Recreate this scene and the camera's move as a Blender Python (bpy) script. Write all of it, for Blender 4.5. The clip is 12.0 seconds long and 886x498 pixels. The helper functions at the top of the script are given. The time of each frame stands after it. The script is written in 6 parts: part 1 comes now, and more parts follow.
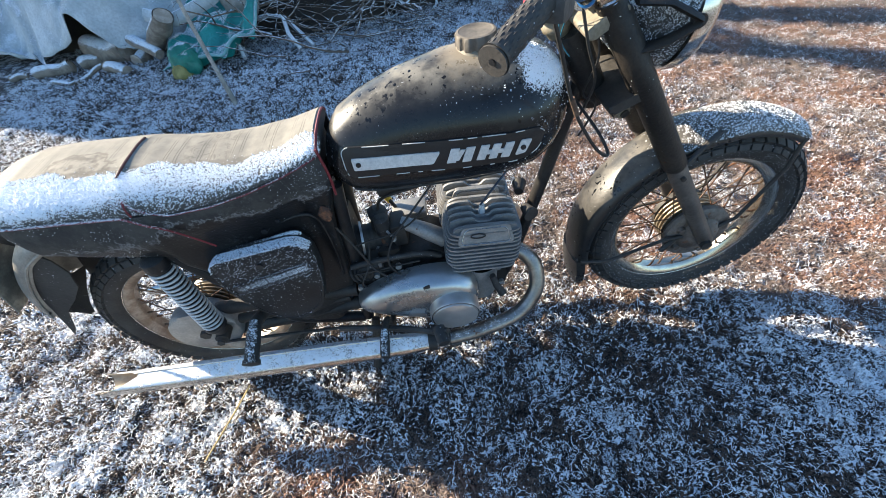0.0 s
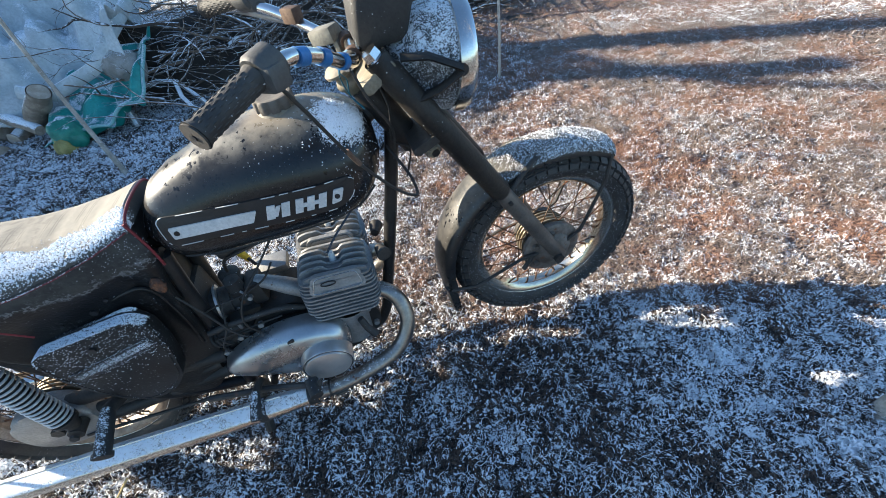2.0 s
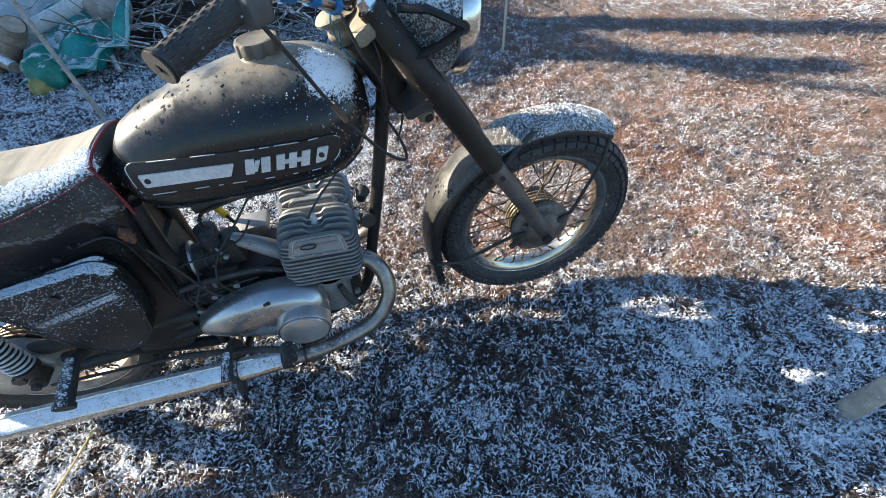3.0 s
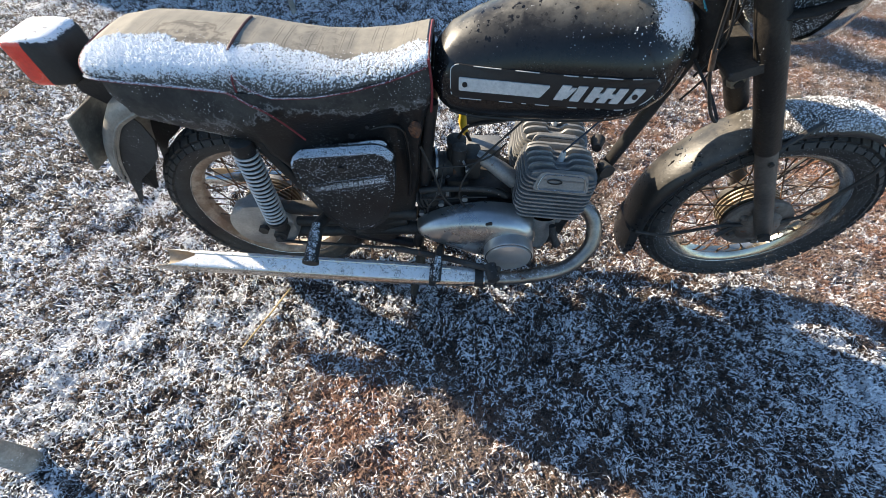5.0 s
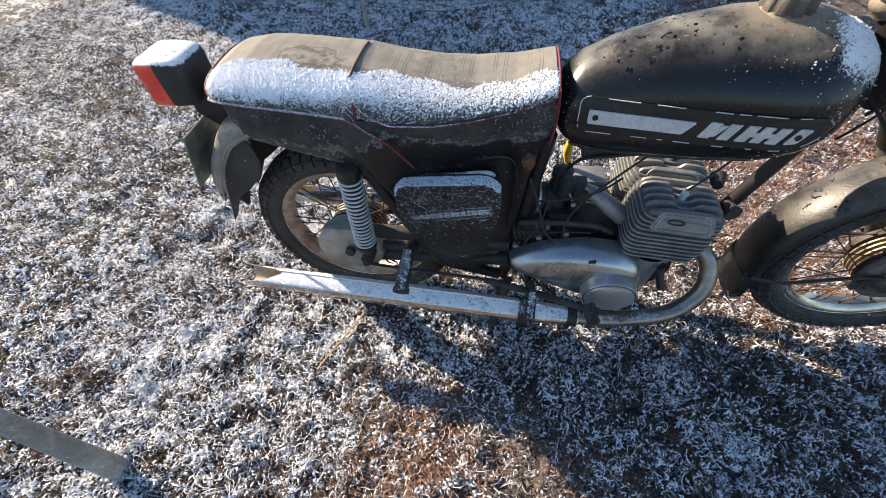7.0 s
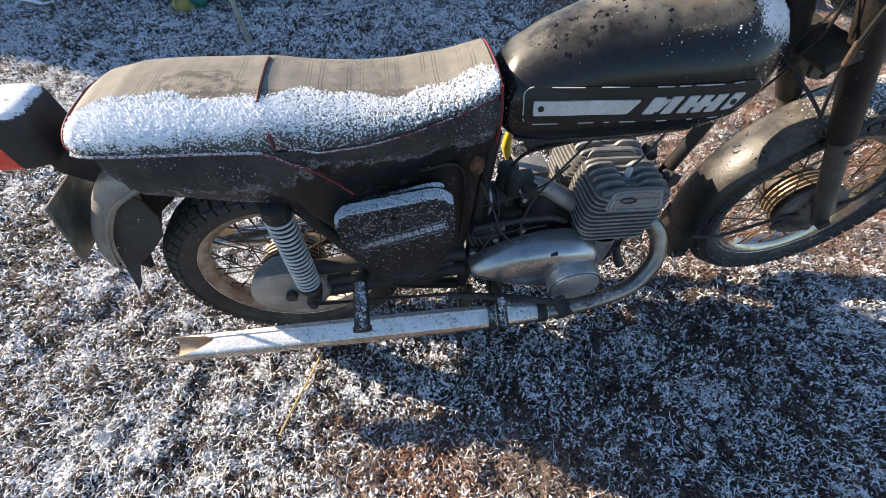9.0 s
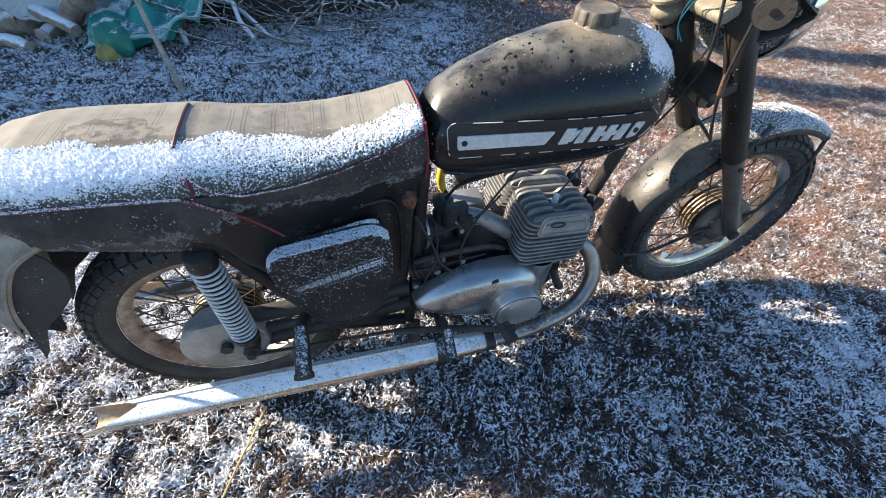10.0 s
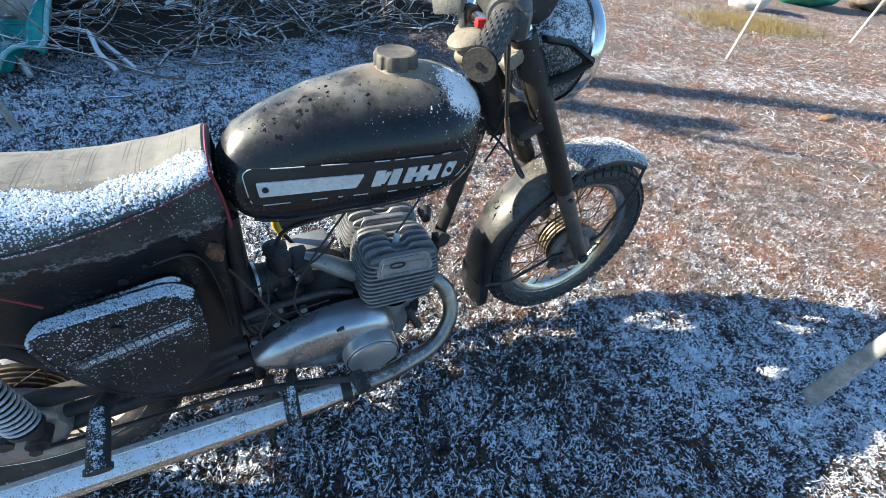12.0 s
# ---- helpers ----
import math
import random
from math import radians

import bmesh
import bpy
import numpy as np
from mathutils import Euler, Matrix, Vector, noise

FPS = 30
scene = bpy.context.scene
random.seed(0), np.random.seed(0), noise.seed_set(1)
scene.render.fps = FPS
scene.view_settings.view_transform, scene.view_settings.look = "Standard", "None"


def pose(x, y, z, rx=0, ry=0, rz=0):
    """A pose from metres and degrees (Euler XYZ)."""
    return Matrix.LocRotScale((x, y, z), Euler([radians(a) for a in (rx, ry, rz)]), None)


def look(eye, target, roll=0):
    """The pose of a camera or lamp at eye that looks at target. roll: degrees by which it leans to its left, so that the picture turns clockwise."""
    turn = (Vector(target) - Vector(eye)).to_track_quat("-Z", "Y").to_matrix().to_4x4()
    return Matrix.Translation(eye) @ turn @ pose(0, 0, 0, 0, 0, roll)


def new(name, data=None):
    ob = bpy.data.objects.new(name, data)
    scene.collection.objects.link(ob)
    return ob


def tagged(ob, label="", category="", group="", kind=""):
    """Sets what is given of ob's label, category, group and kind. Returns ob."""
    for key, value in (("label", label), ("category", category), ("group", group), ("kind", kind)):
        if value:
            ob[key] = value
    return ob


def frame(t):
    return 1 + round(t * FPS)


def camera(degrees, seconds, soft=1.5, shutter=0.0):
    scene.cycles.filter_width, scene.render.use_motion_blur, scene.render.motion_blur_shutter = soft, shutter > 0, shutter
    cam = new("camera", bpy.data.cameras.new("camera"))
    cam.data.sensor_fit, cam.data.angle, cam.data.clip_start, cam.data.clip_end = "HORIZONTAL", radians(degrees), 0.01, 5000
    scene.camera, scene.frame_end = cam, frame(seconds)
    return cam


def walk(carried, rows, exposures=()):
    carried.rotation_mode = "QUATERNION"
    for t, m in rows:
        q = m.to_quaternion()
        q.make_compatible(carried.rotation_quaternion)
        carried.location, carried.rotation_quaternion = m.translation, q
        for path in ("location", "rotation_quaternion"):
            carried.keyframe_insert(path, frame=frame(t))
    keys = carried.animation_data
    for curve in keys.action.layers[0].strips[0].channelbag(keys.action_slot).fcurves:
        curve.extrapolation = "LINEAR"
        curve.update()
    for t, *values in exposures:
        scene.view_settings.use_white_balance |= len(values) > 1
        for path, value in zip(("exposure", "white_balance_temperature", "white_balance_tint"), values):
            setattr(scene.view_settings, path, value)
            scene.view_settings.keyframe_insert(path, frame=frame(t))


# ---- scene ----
cam = camera(96.2, 12.0, soft=0.7)
PATH = [
    (0, (0.114, 0.075, 1.292), (-0.171, 1.348, -0.224), -8.2),
    (0.5, (0.216, 0.099, 1.297), (-0.021, 1.397, -0.205), -8.8),
    (1, (0.267, 0.083, 1.296), (-0.02, 1.429, -0.155), -8.7),
    (1.5, (0.329, 0.074, 1.295), (0.142, 1.455, -0.14), -8.7),
    (2, (0.375, 0.082, 1.297), (0.318, 1.481, -0.132), -8.9),
    (2.5, (0.41, 0.09, 1.284), (0.446, 1.45, -0.183), -7.9),
    (3, (0.381, 0.091, 1.267), (0.369, 1.404, -0.242), -3.4),
    (3.5, (0.31, 0.074, 1.253), (0.079, 1.321, -0.294), -1.1),
    (3.7, (0.276, 0.07, 1.241), (0.017, 1.28, -0.33), -0.8),
    (5.3, (-0.095, -0.06, 1.276), (-0.395, 1.047, -0.362), 3.4),
    (5.5, (-0.132, -0.084, 1.276), (-0.477, 1.036, -0.344), 4.2),
    (6, (-0.189, -0.128, 1.278), (-0.568, 1.08, -0.27), 9.9),
    (6.5, (-0.193, -0.108, 1.271), (-0.639, 1.05, -0.297), 5.8),
    (6.7, (-0.197, -0.065, 1.269), (-0.66, 1.069, -0.312), 2.1),
    (8.3, (-0.261, 0.088, 1.213), (-0.711, 1.124, -0.438), -7.6),
    (8.5, (-0.281, 0.079, 1.221), (-0.617, 1.176, -0.418), -3.7),
    (9, (-0.29, 0.07, 1.221), (-0.402, 1.256, -0.385), 0.3),
    (9.5, (-0.273, 0.057, 1.22), (-0.27, 1.291, -0.354), 0.1),
    (10, (-0.251, 0.068, 1.221), (-0.155, 1.398, -0.269), 3.4),
    (10.5, (-0.195, 0.08, 1.228), (0.053, 1.401, -0.254), 4.3),
    (11, (-0.145, 0.079, 1.229), (0.217, 1.387, -0.241), 6.2),
    (11.5, (-0.093, 0.088, 1.227), (0.348, 1.398, -0.219), 7.6),
    (12, (-0.036, 0.098, 1.234), (0.406, 1.486, -0.136), 9.0),
]
walk(cam, [(t, look(eye, target, roll)) for t, eye, target, roll in PATH], [(0.0, 1.8, 5900, 4), (2.0, 1.7, 5750, 3), (3.5, 1.63, 5750, 3), (5.5, 1.42, 6150, 7), (6.5, 1.40, 6250, 9),
                                                                                (8.5, 1.24, 6280, 9), (9.5, 1.5, 6080, 8), (10.5, 1.66, 5750, 5), (12.0, 1.64, 5450, 1)])

# ---- world, sun ----
SHADE_TURN, SUN_UP = -12.0, 23.5      # degrees: the way the shadows fall, the sun's height
world = bpy.data.worlds.new("world")
scene.world = world
world.use_nodes = True
wn = world.node_tree
sky = wn.nodes.new("ShaderNodeTexSky")
sky.sky_type = "NISHITA"
sky.sun_disc = False
sky.ozone_density, sky.dust_density = 2.6, 0.5
sky.sun_elevation = radians(SUN_UP)
sky.sun_rotation = radians(90 - (SHADE_TURN + 180))
wn.links.new(sky.outputs["Color"], wn.nodes["Background"].inputs["Color"])
wn.nodes["Background"].inputs["Strength"].default_value = 0.085
sun_data = bpy.data.lights.new("sun", "SUN")
sun_data.energy, sun_data.angle, sun_data.color = 5.0, radians(0.5), (1.0, 0.80, 0.585)
sun = new("sun", sun_data)
sa, se = radians(SHADE_TURN), radians(SUN_UP)
sun.matrix_world = look((0, 0, 20), (math.cos(sa) * math.cos(se), math.sin(sa) * math.cos(se), 20 - math.sin(se)))


# ---- materials ----
class Nodes:
    """A small writer of node trees."""

    def __init__(self, name):
        self.mat = bpy.data.materials.new(name)
        self.mat.use_nodes = True
        self.nt = self.mat.node_tree
        self.bsdf = self.nt.nodes["Principled BSDF"]
        self.obj = self.nt.nodes.new("ShaderNodeTexCoord").outputs["Object"]

    def node(self, kind, **inputs):
        n = self.nt.nodes.new(kind)
        for key, value in inputs.items():
            self.put(n.inputs[key.replace("_", " ")], value)
        return n

    def put(self, socket, value):
        if isinstance(value, bpy.types.NodeSocket):
            self.nt.links.new(value, socket)
        elif socket.type == "RGBA":
            socket.default_value = (*value, 1.0) if len(value) == 3 else value
        else:
            socket.default_value = value

    def noise(self, scale, detail=4.0, rough=0.55, vector=None, warp=0.0):
        n = self.node("ShaderNodeTexNoise", Scale=scale, Detail=detail, Roughness=rough, Distortion=warp)
        self.put(n.inputs["Vector"], vector or self.obj)
        return n.outputs["Fac"]

    def math(self, op, a, b=0.0, clamp=False):
        n = self.nt.nodes.new("ShaderNodeMath")
        n.operation, n.use_clamp = op, clamp
        self.put(n.inputs[0], a)
        self.put(n.inputs[1], b)
        return n.outputs[0]

    def step(self, value, lo, hi, a=0.0, b=1.0):
        n = self.nt.nodes.new("ShaderNodeMapRange")
        n.interpolation_type = "SMOOTHSTEP"
        for key, v in zip(("Value", "From Min", "From Max", "To Min", "To Max"), (value, lo, hi, a, b)):
            self.put(n.inputs[key], v)
        return n.outputs["Result"]

    def mix(self, fac, a, b):
        n = self.nt.nodes.new("ShaderNodeMix")
        n.data_type = "RGBA"
        self.put(n.inputs[0], fac)
        self.put(n.inputs[6], a)
        self.put(n.inputs[7], b)
        return n.outputs[2]

    def mixf(self, fac, a, b):
        n = self.nt.nodes.new("ShaderNodeMix")
        self.put(n.inputs[0], fac)
        self.put(n.inputs[2], a)
        self.put(n.inputs[3], b)
        return n.outputs[0]

    def axis(self, which, vector=None):
        n = self.nt.nodes.new("ShaderNodeSeparateXYZ")
        self.put(n.inputs[0], vector or self.obj)
        return n.outputs[which]

    def normal_up(self):
        n = self.nt.nodes.new("ShaderNodeNewGeometry")
        return self.axis("Z", n.outputs["Normal"])

    def island(self):
        return self.nt.nodes.new("ShaderNodeNewGeometry").outputs["Random Per Island"]

    def done(self, color, rough, metal=0.0, bump=None, strength=0.3, depth=0.01):
        self.put(self.bsdf.inputs["Base Color"], color)
        self.put(self.bsdf.inputs["Roughness"], rough)
        self.put(self.bsdf.inputs["Metallic"], metal)
        if bump is not None:
            b = self.node("ShaderNodeBump", Strength=strength, Distance=depth)
            self.put(b.inputs["Height"], bump)
            self.nt.links.new(b.outputs["Normal"], self.bsdf.inputs["Normal"])
        return self.mat


FROST = (0.86, 0.88, 0.91)


def surface(name, c1, c2, rough=0.5, metal=0.0, large=9.0, fine=160.0, bump=0.25, dust=None, dust_up=(-0.15, 0.85), dust_min=0.15, dust_tone=(0.23, 0.205, 0.17), frost=None, specks=0.0, rust=0.0, spec=0.5, layer=None, grain=0.35):
    """A worn surface: two tones, grain, and on it dust on what faces up, rust, frost specks and frost.
    frost: (amount 0 to 1, up from, up to, zones), each zone an axis with a soft range along it."""
    m = Nodes(name)
    m.bsdf.inputs["Specular IOR Level"].default_value = spec
    big, small = m.noise(large, 5, 0.6), m.noise(fine, 3, 0.6)
    color = m.mix(m.step(big, 0.38, 0.66), c1, c2)
    color = m.mix(m.step(small, 0.35, 0.75, 0.0, grain), color, tuple(v * 0.5 for v in c1))
    r = m.mixf(big, max(rough - 0.12, 0.03), min(rough + 0.15, 1.0))
    height, up = small, m.normal_up()
    if rust:
        k = m.step(m.noise(large * 2.3, 6, 0.7), 0.72 - rust, 0.8 - rust)
        color, r = m.mix(k, color, (0.13, 0.055, 0.025)), m.mixf(k, r, 0.9)
        metal = m.mixf(k, metal, 0.0)
    if dust:
        k = m.math("MULTIPLY", m.step(up, *dust_up), m.step(m.noise(large * 1.7, 6, 0.72), 0.34, 0.68, dust * dust_min, dust))
        color, r = m.mix(k, color, dust_tone), m.mixf(k, r, 0.85)
    if layer:
        color, r = layer(m, color, r)
    if specks:
        k = m.step(m.noise(210, 2, 0.5), 0.74 - specks, 0.78 - specks)
        k = m.math("MULTIPLY", k, m.step(m.noise(14, 3, 0.6), 0.45, 0.62))
        color, r = m.mix(k, color, FROST), m.mixf(k, r, 0.7)
    if frost:
        amount, lo, hi, zones = frost
        k = m.step(up, lo, hi)
        for axis, a, b, c, d in zones:
            v = m.axis(axis)
            k = m.math("MULTIPLY", k, m.math("MULTIPLY", m.step(v, a, b), m.step(v, c, d, 1.0, 0.0)))
        grains = m.math("ADD", m.math("MULTIPLY", m.noise(330, 3, 0.6), 0.5), m.math("ADD", m.math("MULTIPLY", m.noise(90, 3, 0.6), 0.3), m.math("MULTIPLY", m.noise(22, 3, 0.6), 0.2)))
        k = m.step(m.math("ADD", grains, m.math("MULTIPLY", k, amount)), 0.70, 0.78)
        color, r = m.mix(k, color, FROST), m.mixf(k, r, 0.85)
        metal = m.mixf(k, metal, 0.0)
        height = m.math("ADD", m.math("MULTIPLY", small, bump / 1.2), m.math("MULTIPLY", k, grains))
        bump = 0.6
    return m.done(color, r, metal, height, bump, 0.004)


def plain(name, color, rough=0.5, metal=0.0):
    return surface(name, color, tuple(min(v * 1.35 + 0.004, 1) for v in color), rough, metal, bump=0.15)


def peeling(m, color, r):
    """Paint that has come off in sheets below the seat, with a lacy, frosted margin, and dull bare patches."""
    rough_edge = m.math("ADD", m.math("MULTIPLY", m.math("SUBTRACT", m.noise(9, 3, 0.6), 0.5), 0.13), m.math("MULTIPLY", m.math("SUBTRACT", m.noise(70, 6, 0.8), 0.5), 0.095))
    edge = m.math("SUBTRACT", m.math("ADD", m.axis("Z"), rough_edge), m.math("MULTIPLY", m.axis("X"), 0.045))
    k = m.step(edge, 0.398, 0.402)
    rim = m.math("MULTIPLY", m.step(edge, 0.394, 0.399), m.step(edge, 0.402, 0.408, 1.0, 0.0))
    rim = m.math("MULTIPLY", rim, m.step(m.noise(30, 4, 0.65), 0.42, 0.54))
    tone = m.mix(m.step(m.noise(18, 5, 0.7), 0.40, 0.62), (0.030, 0.0295, 0.029), (0.058, 0.056, 0.051))
    color = m.mix(m.math("MULTIPLY", k, 0.9), color, tone)
    color = m.mix(m.math("MULTIPLY", rim, 0.75), color, (0.22, 0.225, 0.23))
    grey = m.math("MULTIPLY", m.step(m.noise(150, 4, 0.7), 0.56, 0.62), m.step(m.noise(12, 4, 0.6), 0.48, 0.62))
    color = m.mix(m.math("MULTIPLY", grey, 0.5), color, (0.13, 0.13, 0.13))
    return color, m.mixf(k, r, 0.75)


def torn(m, color, r):
    """A torn patch on the rear of the seat where the lining shows."""
    x = m.math("DIVIDE", m.math("SUBTRACT", m.axis("X"), 0.015), 0.072)
    y = m.math("DIVIDE", m.math("ADD", m.axis("Y"), 0.030), 0.058)
    d = m.math("ADD", m.math("MULTIPLY", x, x), m.math("MULTIPLY", y, y))
    d = m.math("ADD", d, m.math("MULTIPLY", m.math("SUBTRACT", m.noise(22, 4, 0.65), 0.5), 2.6))
    inside, rim = m.step(d, 0.92, 1.0, 1.0, 0.0), m.math("MULTIPLY", m.step(d, 0.86, 0.95), m.step(d, 1.05, 1.2, 1.0, 0.0))
    lining = m.mix(m.step(m.noise(34, 4, 0.7), 0.42, 0.58), (0.085, 0.078, 0.068), (0.21, 0.195, 0.165))
    color = m.mix(inside, color, lining)
    color = m.mix(m.math("MULTIPLY", rim, 0.6), color, (0.06, 0.05, 0.04))
    # stitched double lines that close in rounded panels across the top
    bend = m.math("ADD", m.axis("X"), m.math("MULTIPLY", m.math("SUBTRACT", m.noise(6, 2, 0.5), 0.5), 0.022))
    u = m.math("ABSOLUTE", m.math("SUBTRACT", m.math("FRACT", m.math("DIVIDE", bend, 0.068)), 0.5))
    v = m.step(m.axis("Y"), -0.060, -0.036, 0.16, 0.0)
    u = m.math("ADD", u, v)
    thin = m.math("MINIMUM", m.math("ABSOLUTE", m.math("SUBTRACT", u, 0.30)), m.math("ABSOLUTE", m.math("SUBTRACT", u, 0.385)))
    line = m.math("MULTIPLY", m.step(thin, 0.006, 0.020, 1.0, 0.0), m.math("MULTIPLY", m.step(m.axis("Y"), -0.066, -0.058), m.step(m.axis("Y"), 0.07, 0.09, 1.0, 0.0)))
    line = m.math("MULTIPLY", line, m.step(m.noise(14, 3, 0.6), 0.36, 0.58, 0.05, 0.75))
    color = m.mix(line, color, (0.085, 0.078, 0.066))
    # darker creases before the strap, and a darker right side with an uneven edge
    crease = m.math("MULTIPLY", m.step(m.axis("X"), 0.19, 0.25), m.step(m.axis("X"), 0.31, 0.36, 1.0, 0.0))
    crease = m.math("MULTIPLY", crease, m.step(m.noise(26, 5, 0.7, warp=1.2), 0.48, 0.60))
    margin = m.math("ADD", m.axis("Y"), m.math("MULTIPLY", m.math("SUBTRACT", m.noise(16, 4, 0.65), 0.5), 0.05))
    darken = m.math("MAXIMUM", m.math("MULTIPLY", crease, 0.55), m.step(margin, -0.046, -0.036, 0.55, 0.0))
    return m.mix(darken, color, (0.075, 0.070, 0.062)), r


def chips(m, color, r):
    """Drops and chips scattered over the paint, with pale glints painted into the colour."""
    v = m.node("ShaderNodeTexVoronoi", Scale=95.0)
    m.put(v.inputs["Vector"], m.obj)
    v.inputs["Randomness"].default_value = 1.0
    where = m.step(m.noise(8, 4, 0.7), 0.54, 0.62)
    dots = m.math("MULTIPLY", m.step(v.outputs["Distance"], 0.30, 0.36, 1.0, 0.0), where)
    flakes = m.math("MULTIPLY", m.step(m.noise(80, 3, 0.6), 0.60, 0.63), m.step(m.noise(6, 4, 0.7), 0.50, 0.58))
    dots = m.math("MAXIMUM", dots, flakes)
    color = m.mix(dots, color, (0.006, 0.006, 0.006))
    x, y = m.math("SUBTRACT", m.axis("X"), 0.866), m.axis("Y")
    ring = m.math("SQRT", m.math("ADD", m.math("MULTIPLY", x, x), m.math("MULTIPLY", y, y)))
    ring = m.math("ADD", ring, m.math("MULTIPLY", m.math("SUBTRACT", m.noise(18, 5, 0.7), 0.5), 0.10))
    color = m.mix(m.step(ring, 0.05, 0.10, 0.75, 0.0), color, (0.27, 0.225, 0.16))
    glint = m.math("MULTIPLY", m.step(v.outputs["Distance"], 0.05, 0.10, 1.0, 0.0), m.step(m.noise(7, 3, 0.6), 0.52, 0.62))
    return m.mix(glint, color, (0.5, 0.5, 0.5)), m.mixf(dots, r, 0.15)


black_paint = surface("black_paint", (0.012, 0.012, 0.013), (0.03, 0.028, 0.026), 0.42, dust=0.15, specks=0.02, rust=0.06, spec=0.3)
panel_paint = surface("panel_paint", (0.009, 0.009, 0.0095), (0.024, 0.022, 0.020), 0.40, large=7, dust=0.14, specks=0.01, rust=0.05, spec=0.35, layer=peeling)
tank_paint = surface("tank_paint", (0.010, 0.010, 0.011), (0.020, 0.019, 0.018), 0.20, large=6, dust=0.75, dust_up=(0.48, 1.0), dust_min=0.08, dust_tone=(0.27, 0.255, 0.22), specks=0.045, rust=0.03, bump=0.03, spec=0.4, layer=chips,
                     frost=(0.31, 0.0, 0.7, (("X", 0.90, 0.955, 1.01, 1.04), ("Y", -0.13, -0.09, -0.03, 0.03))))
fork_paint = surface("fork_paint", (0.014, 0.013, 0.0125), (0.036, 0.030, 0.024), 0.48, dust=0.10, specks=0.02, rust=0.10, spec=0.25)
fork_leg = surface("fork_leg", (0.10, 0.09, 0.08), (0.19, 0.17, 0.15), 0.5, 0.5, dust=0.3, rust=0.08)
fender_paint = surface("fender_paint", (0.012, 0.012, 0.012), (0.024, 0.023, 0.021), 0.33, dust=0.52, dust_up=(0.0, 0.9), layer=chips,
                       frost=(0.19, -0.2, 0.8, (("X", 1.30, 1.38, 1.9, 2.0),)), rust=0.05)
rear_fender_paint = surface("rear_fender_paint", (0.20, 0.19, 0.17), (0.31, 0.295, 0.265), 0.42, 0.35, large=14, dust=0.45, rust=0.05)
alloy = surface("alloy", (0.36, 0.375, 0.38), (0.47, 0.48, 0.48), 0.25, 0.88, large=9, dust=0.10, grain=0.08, bump=0.05)
polished = surface("polished_alloy", (0.46, 0.45, 0.43), (0.58, 0.565, 0.54), 0.30, 0.70, large=9, grain=0.05, bump=0.03)
alloy_dull = surface("alloy_dull", (0.25, 0.25, 0.245), (0.36, 0.355, 0.345), 0.5, 0.5, large=14, dust=0.18, rust=0.04)
grime = surface("grime", (0.012, 0.011, 0.010), (0.042, 0.036, 0.031), 0.6, dust=0.18, rust=0.10)
chrome = surface("chrome", (0.55, 0.54, 0.52), (0.62, 0.6, 0.57), 0.16, 1.0, large=8, rust=0.05, grain=0.08, bump=0.04)
muffler_chrome = surface("muffler_chrome", (0.5, 0.49, 0.47), (0.6, 0.58, 0.55), 0.18, 1.0, large=8, rust=0.05, grain=0.06, bump=0.05,
                         frost=(0.30, 0.25, 0.75, (("Y", -0.40, -0.39, -0.165, -0.150),)))
pipe_metal = surface("pipe_metal", (0.24, 0.22, 0.20), (0.38, 0.35, 0.31), 0.30, 0.9, large=16, dust=0.10, rust=0.12, frost=(0.17, 0.3, 0.9, ()))
rubber = surface("rubber", (0.019, 0.018, 0.018), (0.042, 0.040, 0.037), 0.70, dust=0.22, specks=0.035)
rubber_frost = surface("rubber_frost", (0.014, 0.014, 0.014), (0.03, 0.03, 0.03), 0.7, frost=(0.22, 0.1, 0.9, ()))
rim_steel = surface("rim_steel", (0.46, 0.41, 0.33), (0.60, 0.55, 0.46), 0.17, 0.96, large=20, dust=0.04, rust=0.09, grain=0.12, bump=0.06)
rim_lip = surface("rim_lip", (0.62, 0.61, 0.59), (0.74, 0.73, 0.71), 0.2, 0.85, large=24, rust=0.03, grain=0.1, bump=0.05)
rim_rear = surface("rim_rear", (0.22, 0.165, 0.125), (0.38, 0.33, 0.28), 0.38, 0.55, large=24, dust=0.25, rust=0.10)
spoke_steel = surface("spoke_steel", (0.10, 0.07, 0.05), (0.20, 0.15, 0.11), 0.6, 0.5, large=30, rust=0.25)
# dusty top over a dark base; the side's shade is partly in that base
seat_vinyl = surface("seat_vinyl", (0.050, 0.048, 0.045), (0.085, 0.082, 0.075), 0.6, large=11, fine=90, dust=0.92, dust_up=(0.15, 0.80), dust_min=0.62, dust_tone=(0.25, 0.235, 0.20), layer=torn,
                     frost=(0.34, -0.7, 0.0, (("Y", -0.6, -0.5, -0.072, -0.040), ("Z", 0.455, 0.530, 0.9, 1.0))))
hub_brass = surface("hub_brass", (0.28, 0.225, 0.155), (0.40, 0.335, 0.24), 0.45, 0.6, large=20, rust=0.08)
piping_frosted = surface("piping_frosted", (0.14, 0.018, 0.024), (0.19, 0.03, 0.035), 0.6, frost=(0.20, -0.6, 0.6, ()))
brake_metal = surface("brake_metal", (0.10, 0.08, 0.065), (0.21, 0.18, 0.155), 0.55, 0.4, large=22, dust=0.3, rust=0.14)
strap_brown = plain("strap_brown", (0.075, 0.022, 0.020), 0.6)
piping_red = plain("piping_red", (0.17, 0.018, 0.024), 0.55)
cover_paint = surface("cover_paint", (0.009, 0.009, 0.0095), (0.024, 0.024, 0.024), 0.48, specks=0.11, dust=0.06, spec=0.35, frost=(0.14, 0.25, 0.75, ()))
